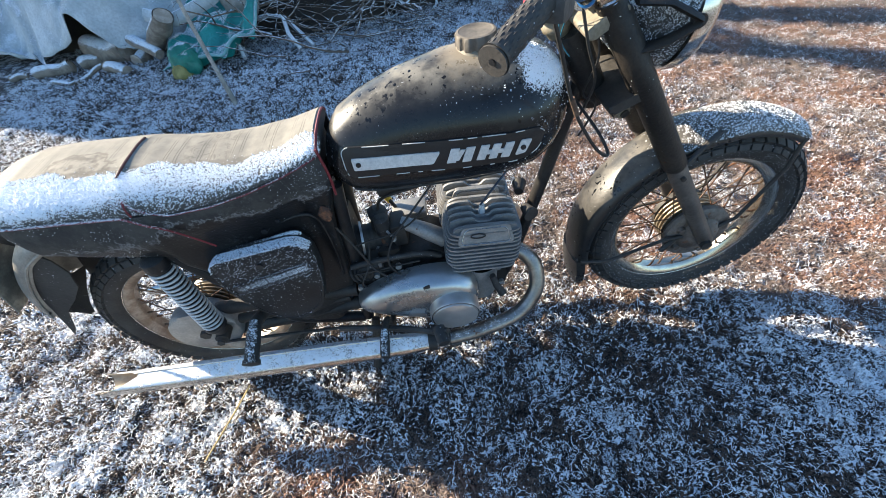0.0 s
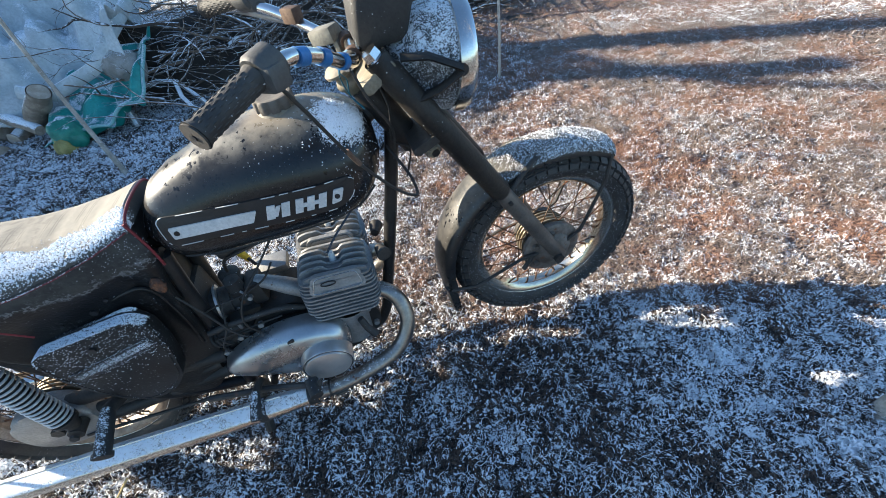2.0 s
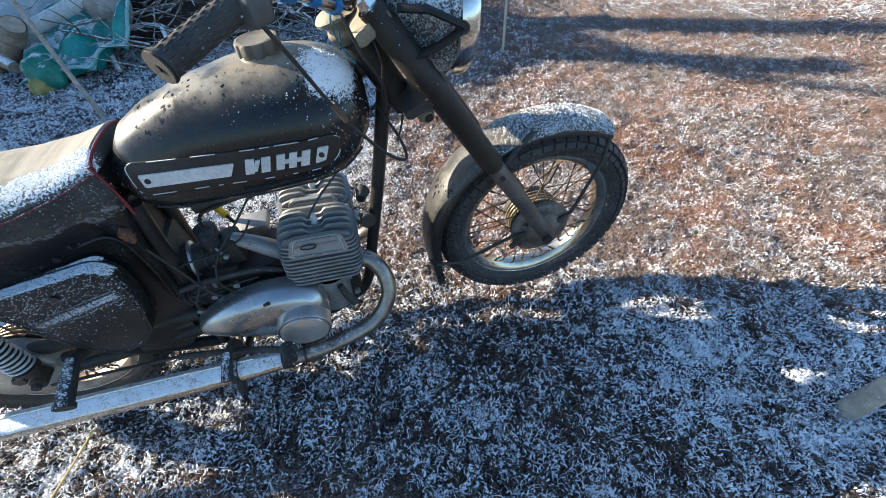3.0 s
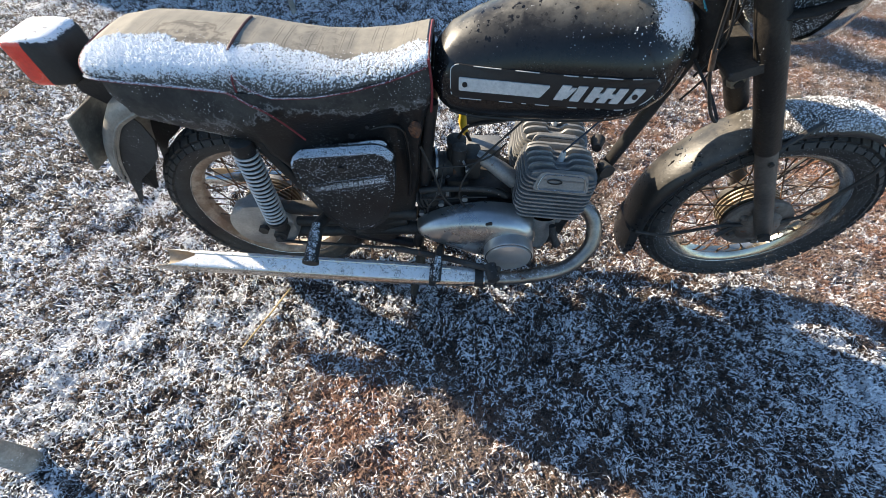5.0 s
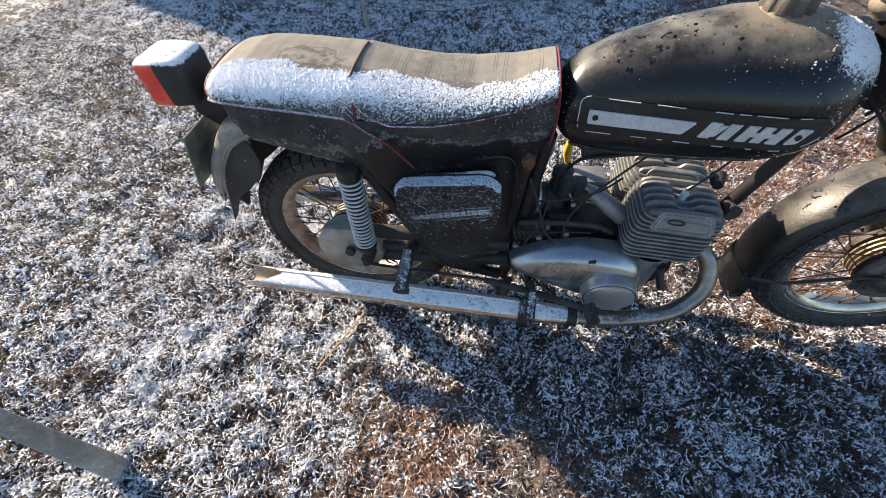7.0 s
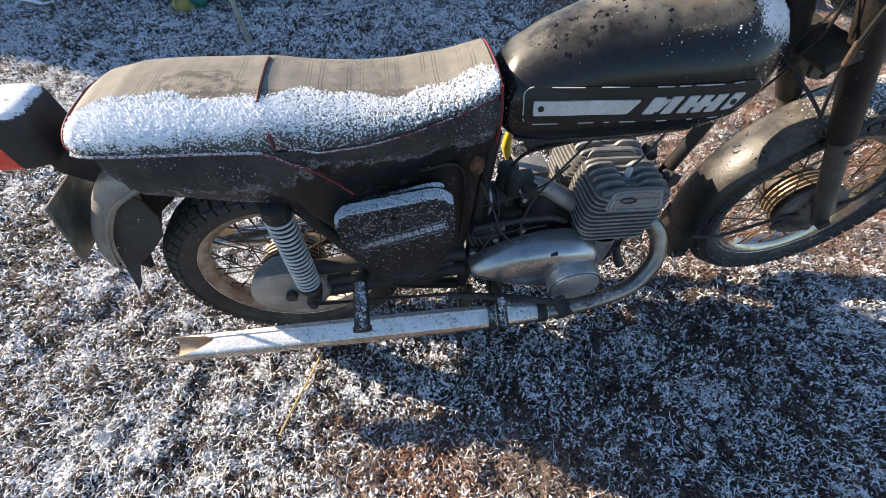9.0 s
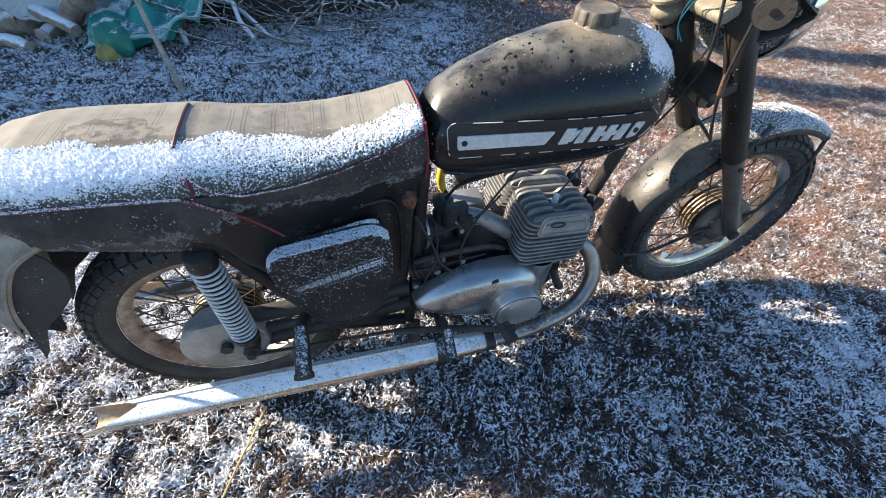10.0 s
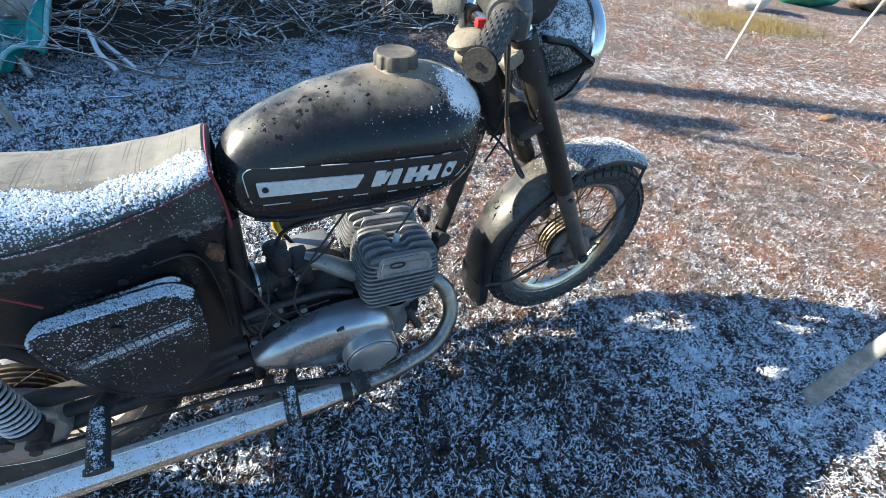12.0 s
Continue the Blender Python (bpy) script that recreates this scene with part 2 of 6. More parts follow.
white_paint = surface("white_paint", (0.55, 0.55, 0.54), (0.68, 0.67, 0.65), 0.5, large=30, rust=0.02)
badge_black = plain("badge_black", (0.012, 0.012, 0.013), 0.4)
# bright red base stands in for the sun shining through the lens
lens_red = surface("lens_red", (0.80, 0.05, 0.03), (0.88, 0.09, 0.05), 0.25, large=20, frost=(0.33, 0.3, 0.8, ()))
lamp_box = surface("lamp_box", (0.02, 0.02, 0.02), (0.04, 0.04, 0.04), 0.6, frost=(0.33, 0.2, 0.8, ()))
lamp_shell = surface("lamp_shell", (0.02, 0.02, 0.02), (0.045, 0.045, 0.045), 0.4, frost=(0.25, -0.6, 0.6, ()))
blue_tape = plain("blue_tape", (0.02, 0.12, 0.32), 0.4)
yellow_rubber = plain("yellow_rubber", (0.62, 0.42, 0.03), 0.45)
copper_line = plain("copper_line", (0.02, 0.035, 0.06), 0.5)
cable_black = plain("cable_black", (0.02, 0.018, 0.016), 0.6)
spring_white = surface("spring_white", (0.55, 0.54, 0.52), (0.68, 0.66, 0.63), 0.4, 0.2, large=30, rust=0.05)
cream_rubber = surface("cream_rubber", (0.17, 0.145, 0.10), (0.27, 0.235, 0.17), 0.6, large=24, dust=0.3)
rusty = surface("rusty_metal", (0.09, 0.05, 0.032), (0.17, 0.115, 0.08), 0.7, 0.3, large=26)
switch_red = plain("switch_red", (0.55, 0.02, 0.02), 0.4)
wire_teal = plain("wire_teal", (0.01, 0.10, 0.16), 0.5)
plate_metal = surface("plate_metal", (0.12, 0.12, 0.105), (0.24, 0.235, 0.20), 0.6, 0.2, large=22, dust=0.4, rust=0.06)
glass = Nodes("lamp_glass").done((0.85, 0.88, 0.9), 0.08, 0.6)


# ---- mesh helpers ----
def part(name, bm, material, parent=None, label="", smooth=True):
    """Links a bmesh as one mesh object under a thing or a part."""
    me = bpy.data.meshes.new(name)
    bmesh.ops.recalc_face_normals(bm, faces=bm.faces)
    bm.to_mesh(me)
    bm.free()
    for p in me.polygons:
        p.use_smooth = smooth
    if smooth:
        me.set_sharp_from_angle(angle=radians(38))
    me.materials.append(material)
    ob = new(name, me)
    if parent:
        ob.parent = parent
    return tagged(ob, label) if label else ob


def ring_faces(bm, a, b, closed=True):
    n = len(a)
    for i in range(n if closed else n - 1):
        bm.faces.new((a[i], a[(i + 1) % n], b[(i + 1) % n], b[i]))


def spline(points, per=8):
    """A smooth line through points."""
    pts = [Vector(p) for p in points]
    out = []
    for i in range(len(pts) - 1):
        p0, p1, p2, p3 = pts[max(i - 1, 0)], pts[i], pts[i + 1], pts[min(i + 2, len(pts) - 1)]
        for k in range(per):
            t = k / per
            out.append(0.5 * (2 * p1 + (p2 - p0) * t + (2 * p0 - 5 * p1 + 4 * p2 - p3) * t * t + (3 * p1 - p0 - 3 * p2 + p3) * t ** 3))
    return out + [pts[-1]]


def sweep(bm, points, radius, segs=10, caps=True, flat=1.0):
    """A tube along points; radius: a number or one for each point."""
    pts = [Vector(p) for p in points]
    rad = [float(r) for r in radius] if isinstance(radius, (list, tuple)) else [float(radius)] * len(pts)
    up, rings = None, []
    for i, p in enumerate(pts):
        d = (pts[min(i + 1, len(pts) - 1)] - pts[max(i - 1, 0)]).normalized()
        if up is None:
            up = Vector((0, 0, 1)) if abs(d.z) < 0.9 else Vector((1, 0, 0))
        side = d.cross(up).normalized()
        up = side.cross(d).normalized()
        rings.append([bm.verts.new(p + rad[i] * (math.cos(a) * side + flat * math.sin(a) * up))
                      for a in (2 * math.pi * k / segs for k in range(segs))])
    for a, b in zip(rings, rings[1:]):
        ring_faces(bm, a, b)
    if caps:
        bm.faces.new(rings[0][::-1])
        bm.faces.new(rings[-1])
    return bm


def tube(points, radius, segs=10, per=0, flat=1.0):
    line = spline(points, per) if per else points
    if isinstance(radius, (list, tuple)) and per:
        radius = [float(np.interp(k / per, range(len(radius)), radius)) for k in range(len(line))]
    return sweep(bmesh.new(), line, radius, segs, True, flat)


def lathe(bm, profile, m=None, segs=48, start=0.0, end=360.0, closed=False):
    """Turns a profile of (along the axle y, radius) round the y axis. m: where it goes."""
    m = m or Matrix.Identity(4)
    whole = abs(end - start) >= 359.9
    n = segs if whole else segs + 1
    rings = []
    for k in range(n):
        a = radians(start + (end - start) * k / segs)
        rings.append([bm.verts.new(m @ Vector((r * math.cos(a), y, r * math.sin(a)))) for y, r in profile])
    pairs = list(zip(rings, rings[1:])) + ([(rings[-1], rings[0])] if whole else [])
    for a, b in pairs:
        ring_faces(bm, a, b, closed)
    return bm


def box(bm, lo, hi, m=None, bevel=0.0):
    m = m or Matrix.Identity(4)
    c = [(a + b) / 2 for a, b in zip(lo, hi)]
    made = bmesh.ops.create_cube(bm, size=1.0, matrix=m @ Matrix.Translation(c) @ Matrix.Diagonal((*[b - a for a, b in zip(lo, hi)], 1)))
    if bevel:
        edges = list({e for v in made["verts"] for e in v.link_edges})
        bmesh.ops.bevel(bm, geom=edges, offset=bevel, segments=2, profile=0.6, affect="EDGES")
    return bm


def slab(bm, outline, y0, y1, bevel=0.0):
    """A plate with an outline of (x, z), between y0 and y1."""
    a = [bm.verts.new((x, y0, z)) for x, z in outline]
    b = [bm.verts.new((x, y1, z)) for x, z in outline]
    f0, f1 = bm.faces.new(a), bm.faces.new(b[::-1])
    ring_faces(bm, b, a)
    if bevel:
        bmesh.ops.bevel(bm, geom=list(f0.edges) + list(f1.edges), offset=bevel, segments=3, profile=0.6, affect="EDGES")
    return bm


def rounded(points, radius, per=5):
    """An outline with its corners rounded."""
    out, n = [], len(points)
    for i in range(n):
        p, a, b = Vector(points[i]), Vector(points[i - 1]), Vector(points[(i + 1) % n])
        r = min(radius, (a - p).length * 0.45, (b - p).length * 0.45)
        s, e = p + (a - p).normalized() * r, p + (b - p).normalized() * r
        for k in range(per + 1):
            t = k / per
            q = (1 - t) ** 2 * s + 2 * t * (1 - t) * p + t * t * e
            out.append((q.x, q.y))
    return out


def loft(bm, rings, caps=True):
    vs = [[bm.verts.new(p) for p in r] for r in rings]
    for a, b in zip(vs, vs[1:]):
        ring_faces(bm, a, b)
    if caps:
        bm.faces.new(vs[0][::-1])
        bm.faces.new(vs[-1])
    return bm


def lerp(x, xs, ys):
    return float(np.interp(x, xs, ys))


def frost_grains(ob, n, size, where, seed=1, tall=(0.5, 1.2)):
    """Small frost crystals standing on a mesh, n to begin with, kept with the chance that where(place, normal) gives."""
    r = np.random.default_rng(seed)
    me = ob.data
    tris = [(p.vertices[0], p.vertices[k], p.vertices[k + 1], p.normal.copy()) for p in me.polygons for k in range(1, len(p.vertices) - 1)]
    V = np.array([v.co for v in me.vertices])
    T = np.array([t[:3] for t in tris])
    N = np.array([t[3] for t in tris])
    A, B, C = V[T[:, 0]], V[T[:, 1]], V[T[:, 2]]
    area = np.linalg.norm(np.cross(B - A, C - A), axis=1)
    pick = r.choice(len(T), n, p=area / area.sum())
    u, v = r.random(n), r.random(n)
    flipped = u + v > 1
    u[flipped], v[flipped] = 1 - u[flipped], 1 - v[flipped]
    P = A[pick] + (B - A)[pick] * u[:, None] + (C - A)[pick] * v[:, None]
    Q = N[pick]
    keep = r.random(n) < where(P, Q)
    P, Q = P[keep], Q[keep]
    m = len(P)
    if not m:
        return None
    side = np.cross(Q, r.normal(size=(m, 3)))
    side /= np.linalg.norm(side, axis=1)[:, None]
    other = np.cross(Q, side)
    s = r.uniform(*size, m)[:, None]
    lean = r.normal(0, 0.35, (m, 3)) * s
    ring = [P + s * (math.cos(a) * side + math.sin(a) * other) * r.uniform(0.6, 1.1, (m, 1)) - 0.3 * s * Q for a in (0.2, 1.5, 2.7, 3.9, 5.1)]
    top = P + s * r.uniform(*tall, (m, 1)) * Q + lean
    co = np.stack(ring + [top], 1).reshape(-1, 3)
    faces = (np.arange(m)[:, None, None] * 6 + np.array([[k, (k + 1) % 5, 5] for k in range(5)])).reshape(-1, 3)
    me = bpy.data.meshes.new("frost")
    me.from_pydata(co.tolist(), [], faces.tolist())
    me.materials.append(frost_mat)
    fr = new("frost", me)
    fr.parent = ob
    return tagged(fr, "white hoarfrost crystals", kind="stuff")


frost_mat = Nodes("hoarfrost")
frost_mat = frost_mat.done(frost_mat.mix(frost_mat.island(), (0.78, 0.82, 0.87), (0.92, 0.93, 0.94)), 0.7)


def ramp(v, a, b):
    """0 below a, 1 above b (or the other way round), smooth between."""
    t = np.clip((v - a) / (b - a), 0, 1)
    return t * t * (3 - 2 * t)


# ---- the motorcycle ----
# Its own axes: x forward, y to its left, z up, from the rear axle.
BIKE = pose(-0.753, 0.654, 0.315, 0, 0, 13.2) @ pose(0, 0, 0, 0, -2.5, 0) @ pose(0, 0, 0, -1.2, 0, 0)
GROUND = -0.315
motorcycle = tagged(new("motorcycle"), "old black two-cylinder motorcycle covered with frost, standing on frosty grass", "motorcycle")
motorcycle.matrix_basis = BIKE


# ---- wheels ----
def wheel(center, rim_mat, name):
    m = Matrix.Translation(center)
    bm = bmesh.new()
    R = 0.300
    prof = [(-0.026, 0.228), (-0.040, 0.240), (-0.047, 0.262), (-0.044, 0.280), (-0.034, 0.291), (-0.018, 0.2975), (0, 0.2995),
            (0.018, 0.2975), (0.034, 0.291), (0.044, 0.280), (0.047, 0.262), (0.040, 0.240), (0.026, 0.228)]
    tyre = part("tyre", lathe(bm, prof, m, 72, closed=True), rubber, motorcycle, "black rubber tyre dusted with frost on the %s wheel" % name)
    bm = bmesh.new()
    n = 54
    for k in range(n):
        a = 2 * math.pi * k / n
        for y, half, r, turn, odd in ((-0.012, 0.010, R, 0, 0), (0.012, 0.010, R, 0, 1), (-0.034, 0.011, R - 0.009, 32, 1), (0.034, 0.011, R - 0.009, -32, 0), (-0.0440, 0.007, R - 0.0265, 62, 1), (0.0440, 0.007, R - 0.0265, -62, 0)):
            b = a + (math.pi / n if odd else 0)
            q = m @ Matrix.Rotation(-b, 4, "Y") @ Matrix.Translation((r, y, 0)) @ Matrix.Rotation(radians(-turn), 4, "Z")
            box(bm, (-0.008, -half, -0.0132), (0.0065, half, 0.0132), q)
    part("tread", bm, rubber, tyre, smooth=False)
    bm = bmesh.new()
    prof = [(-0.029, 0.233), (-0.024, 0.235), (-0.022, 0.228), (-0.019, 0.219), (-0.010, 0.213), (0, 0.211), (0.010, 0.213), (0.019, 0.219),
            (0.022, 0.228), (0.024, 0.235), (0.029, 0.233), (0.027, 0.222), (0.014, 0.208), (0, 0.206), (-0.014, 0.208), (-0.027, 0.222)]
    part("rim", lathe(bm, prof, m, 72, closed=True), rim_mat, motorcycle, "worn steel rim with rust")
    for y in (-0.0285, 0.0285):
        edge = [m @ Vector((0.2335 * math.cos(a), y, 0.2335 * math.sin(a))) for a in np.linspace(0, 2 * math.pi, 73)]
        part("rim_edge", tube(edge, 0.0030, 6), rim_lip, motorcycle)
    bm = bmesh.new()
    prof = [(-0.060, 0.012), (-0.059, 0.060), (-0.053, 0.076), (-0.046, 0.084), (-0.038, 0.084), (-0.036, 0.060), (0.026, 0.060), (0.030, 0.076), (0.046, 0.076),
            (0.052, 0.066), (0.058, 0.012)]
    hub = part("hub", lathe(bm, prof, m, 40), grime if name == "front" else alloy_dull, motorcycle, "dirty hub with a drum brake")
    for y in (-0.026, -0.013, 0.0, 0.013):
        part("cooling_fin", lathe(bmesh.new(), [(y - 0.002, 0.060), (y - 0.002, 0.084), (y + 0.002, 0.084), (y + 0.002, 0.060)], m, 40), hub_brass, hub)
    bm = bmesh.new()
    for k in range(36):
        a = 2 * math.pi * (k + 0.5) / 36
        side = -1 if k % 2 else 1
        lean = (0.62 if (k // 2) % 2 else -0.62)
        p = m @ Vector((0.205 * math.cos(a), 0.004 * side, 0.205 * math.sin(a)))
        q = m @ Vector((0.074 * math.cos(a + lean), 0.036 * side, 0.074 * math.sin(a + lean)))
        sweep(bm, [q, p], 0.0019, 5, False)
        sweep(bm, [p, p + (q - p).normalized() * 0.016], 0.0035, 6, False)
    tagged(part("spokes", bm, spoke_steel, motorcycle, "rusty wire spokes"), kind="stuff")
    part("axle", tube([m @ Vector((0, -0.115, 0)), m @ Vector((0, 0.115, 0))], 0.009, 10), grime, motorcycle)
    for y in (-0.112, 0.112):
        part("axle_nut", tube([m @ Vector((0, y - 0.006, 0)), m @ Vector((0, y + 0.006, 0))], 0.016, 6), grime, motorcycle)


FRONT = (1.452, 0, 0.004)
wheel(FRONT, rim_steel, "front")
wheel((0, 0, 0), rim_rear, "rear")

# rear hub cover with the chain sprocket behind it, and chain boots
bm = bmesh.new()
slab(bm, rounded([(-0.104, 0.015), (-0.070, 0.080), (0.03, 0.088), (0.09, 0.050), (0.095, -0.045), (0.04, -0.085), (-0.05, -0.085), (-0.095, -0.050)], 0.05), -0.100, -0.050, 0.014)
part("sprocket_cover", bm, alloy_dull, motorcycle, "dull grey metal sprocket cover")
for z in (0.052, -0.055):
    part("chain_boot", tube([(0.05, -0.066, z), (0.20, -0.066, z * 0.9), (0.36, -0.066, z * 0.7), (0.46, -0.066, z * 0.6)], 0.021, 10, 6), grime, motorcycle, "dirty rubber chain tube")

# ---- swing arm and frame ----
for s in (-1, 1):
    bm = bmesh.new()
    sweep(bm, [(-0.03, 0.072 * s, 0.0), (0.10, 0.072 * s, -0.004), (0.30, 0.070 * s, -0.004), (0.43, 0.066 * s, 0.0)], 0.015, 10)
    box(bm, (-0.05, 0.072 * s - 0.010, -0.022), (0.03, 0.072 * s + 0.010, 0.022), None, 0.005)
    part("swing_arm", bm, grime, motorcycle, "black swing arm tube with mud")
frame_tubes = (
    [(1.075, 0, 0.50), (1.03, 0, 0.33), (0.955, 0, 0.07), (0.90, 0, -0.10), (0.82, 0, -0.155), (0.55, 0, -0.155)],
    [(1.06, 0, 0.56), (0.85, 0, 0.46), (0.60, 0, 0.42), (0.45, 0, 0.40)],
    [(0.52, -0.060, 0.40), (0.50, -0.062, 0.25), (0.478, -0.062, 0.02), (0.45, -0.062, -0.12)],
    [(0.52, 0.060, 0.40), (0.50, 0.062, 0.25), (0.478, 0.062, 0.02), (0.45, 0.062, -0.12)],
    [(0.10, -0.105, 0.36), (0.14, -0.105, 0.26), (0.235, -0.100, 0.05), (0.27, -0.070, -0.06), (0.44, -0.062, -0.12)],
    [(0.10, 0.105, 0.36), (0.14, 0.105, 0.26), (0.235, 0.100, 0.05), (0.27, 0.070, -0.06), (0.44, 0.062, -0.12)],
    [(-0.12, -0.070, 0.40), (0.12, -0.070, 0.38), (0.52, -0.055, 0.40)],
    [(-0.12, 0.070, 0.40), (0.12, 0.070, 0.38), (0.52, 0.055, 0.40)],
)
for line in frame_tubes:
    part("frame_tube", tube(line, 0.0165, 10, 5), black_paint, motorcycle)
for s in (-1, 1):
    part("stand_leg", tube([(0.47, 0.07 * s, -0.13), (0.455, 0.11 * s, -0.20), (0.43, 0.145 * s, GROUND + 0.012)], 0.014, 8), grime, motorcycle)
part("stand_bar", tube([(0.45, -0.115, -0.21), (0.45, 0.115, -0.21)], 0.011, 8), grime, motorcycle)

# ---- shock absorbers ----
for s in (-1, 1):
    top, low = Vector((0.082, 0.124 * s, 0.372)), Vector((0.062, 0.124 * s, 0.008))
    d = (low - top).normalized()
    at = lambda k: top + d * k
    bm = bmesh.new()
    sweep(bm, [at(0.030), at(0.034), at(0.058), at(0.064)], [0.020, 0.027, 0.029, 0.027], 18)
    shock = part("shock_absorber", bm, black_paint, motorcycle, "black shock absorber with a pale coil spring")
    bm = bmesh.new()
    turns, n = 18.5, 18 * 18
    pts = []
    for k in range(n + 1):
        a = 2 * math.pi * turns * k / n
        pts.append(at(0.060 + 0.249 * k / n) + Vector((0.0265 * math.cos(a), 0.0265 * math.sin(a), 0)))
    part("spring", sweep(bm, pts, 0.0031, 7), spring_white, shock)
    part("damper", sweep(bmesh.new(), [at(0.04), at(0.31), at(0.35)], [0.022, 0.022, 0.017], 14), grime, shock)
    bm = bmesh.new()
    sweep(bm, [low + Vector((0, -0.02, 0)), low + Vector((0, 0.02, 0))], 0.019, 12)
    sweep(bm, [at(0.309), at(0.320)], 0.029, 16)
    sweep(bm, [low + Vector((0, -0.026, 0)), low + Vector((0, -0.034, 0))], 0.011, 6)
    part("lower_eye", bm, grime, shock)

# ---- tank ----
TX = [0.528, 0.54, 0.565, 0.62, 0.70, 0.80, 0.90, 0.96, 1.00, 1.022, 1.035]
TW = [0.060, 0.074, 0.083, 0.092, 0.104, 0.121, 0.132, 0.128, 0.108, 0.082, 0.052]
TT = [0.488, 0.510, 0.538, 0.567, 0.594, 0.613, 0.618, 0.608, 0.590, 0.568, 0.545]
TB = [0.420, 0.390, 0.370, 0.358, 0.356, 0.360, 0.368, 0.386, 0.416, 0.446, 0.478]


def tank_ring(x, n=40):
    w, zt, zb = lerp(x, TX, TW), lerp(x, TX, TT), lerp(x, TX, TB)
    zm = zb + 0.46 * (zt - zb)
    out = []
    for k in range(n):
        a = 2 * math.pi * k / n
        c, s = math.cos(a), math.sin(a)
        e = 2.15 if s > 0 else 3.4
        y = w * math.copysign(abs(c) ** (2 / e), c)
        z = zm + (zt - zm if s > 0 else zm - zb) * math.copysign(abs(s) ** (2 / e), s)
        if s > 0:
            y *= 1 - 0.06 * s
        out.append((x, y, z))
    return out


def badge_x(x):
    return 0.593 + (x - 0.593) * 0.952


def tank_side(x, z, off=0.0):
    """The point of the tank's right side at x and z, off metres outside it."""
    w, zt, zb = lerp(x, TX, TW), lerp(x, TX, TT), lerp(x, TX, TB)
    zm = zb + 0.46 * (zt - zb)
    if z > zm:
        s = ((z - zm) / (zt - zm))
        c = max(1 - s ** 2.15, 0) ** (1 / 2.15)
        y = w * c * (1 - 0.06 * s ** 1.07)
    else:
        s = ((zm - z) / (zm - zb))
        y = w * max(1 - s ** 3.4, 0) ** (1 / 3.4)
    return Vector((x, -y - off, z))


xs = [0.526, 0.53, 0.537, 0.548, 0.565, 0.59, 0.62, 0.66, 0.70, 0.75, 0.80, 0.85, 0.89, 0.92, 0.95, 0.975, 0.995, 1.01, 1.022, 1.031, 1.035]
tank = part("fuel_tank", loft(bmesh.new(), [tank_ring(x) for x in xs]), tank_paint, motorcycle, "black fuel tank, dusty on top, with frost specks and scratches")
bm = bmesh.new()
ring = [tank_side(x, lerp(x, TX, TB) + 0.010, 0.002) for x in np.linspace(0.56, 1.0, 30)]
part("tank_seam", sweep(bm, ring, 0.004, 6), black_paint, tank)


def decal(outline, off, thick, name, mat, label="", parent=None):
    """A thin raised shape on the tank's side; outline in (x, z)."""
    outline = [(badge_x(x), z) for x, z in outline]
    bm = bmesh.new()
    pts = []
    n = len(outline)
    for i in range(n):
        a, b = Vector(outline[i]), Vector(outline[(i + 1) % n])
        steps = max(1, int((b - a).length / 0.012))
        pts += [a + (b - a) * k / steps for k in range(steps)]
    lo = [bm.verts.new(tank_side(p.x, p.y, off - thick)) for p in pts]
    hi = [bm.verts.new(tank_side(p.x, p.y, off)) for p in pts]
    ring_faces(bm, lo, hi)
    cx, cz = sum(p.x for p in pts) / len(pts), sum(p.y for p in pts) / len(pts)
    inner = hi
    for f in (0.66, 0.33):
        row = [bm.verts.new(tank_side(cx + (p.x - cx) * f, cz + (p.y - cz) * f, off)) for p in pts]
        ring_faces(bm, inner, row)
        inner = row
    bm.faces.new(inner)
    return part(name, bm, mat, parent or tank, label)


BADGE = rounded([(0.562, 0.428), (0.945, 0.430), (0.975, 0.452), (0.985, 0.487), (0.970, 0.496), (0.575, 0.496), (0.562, 0.488)], 0.02)
decal([(x, z) for x, z in BADGE], 0.0035, 0.004, "badge_plate", badge_black, "black badge panel with a worn silver edge")
EDGE = [(badge_x(x), z) for x, z in BADGE]
line = [tank_side(x, z, 0.004) for x, z in EDGE]
for i in range(len(line)):
    a, b = line[i], line[(i + 1) % len(line)]
    steps = max(1, int((b - a).length / 0.009))
    for k in range(steps):
        if noise.noise((line[i] + (line[(i + 1) % len(line)] - line[i]) * k / steps) * 45) > -0.12 and random.random() < 0.85:
            p, q = EDGE[i], EDGE[(i + 1) % len(line)]
            t0, t1 = k / steps, (k + 1) / steps
            part("badge_edge", tube([tank_side(p[0] + (q[0] - p[0]) * t, p[1] + (q[1] - p[1]) * t, 0.004) for t in (t0, t1)], 0.0010, 5), white_paint, tank)


def slanted(x0, x1, z0, z1, lean=0.10):
    return [(x0 + (z0 - 0.445) * lean * 4, z0), (x1 + (z0 - 0.445) * lean * 4, z0), (x1 + (z1 - 0.445) * lean * 4, z1), (x0 + (z1 - 0.445) * lean * 4, z1)]


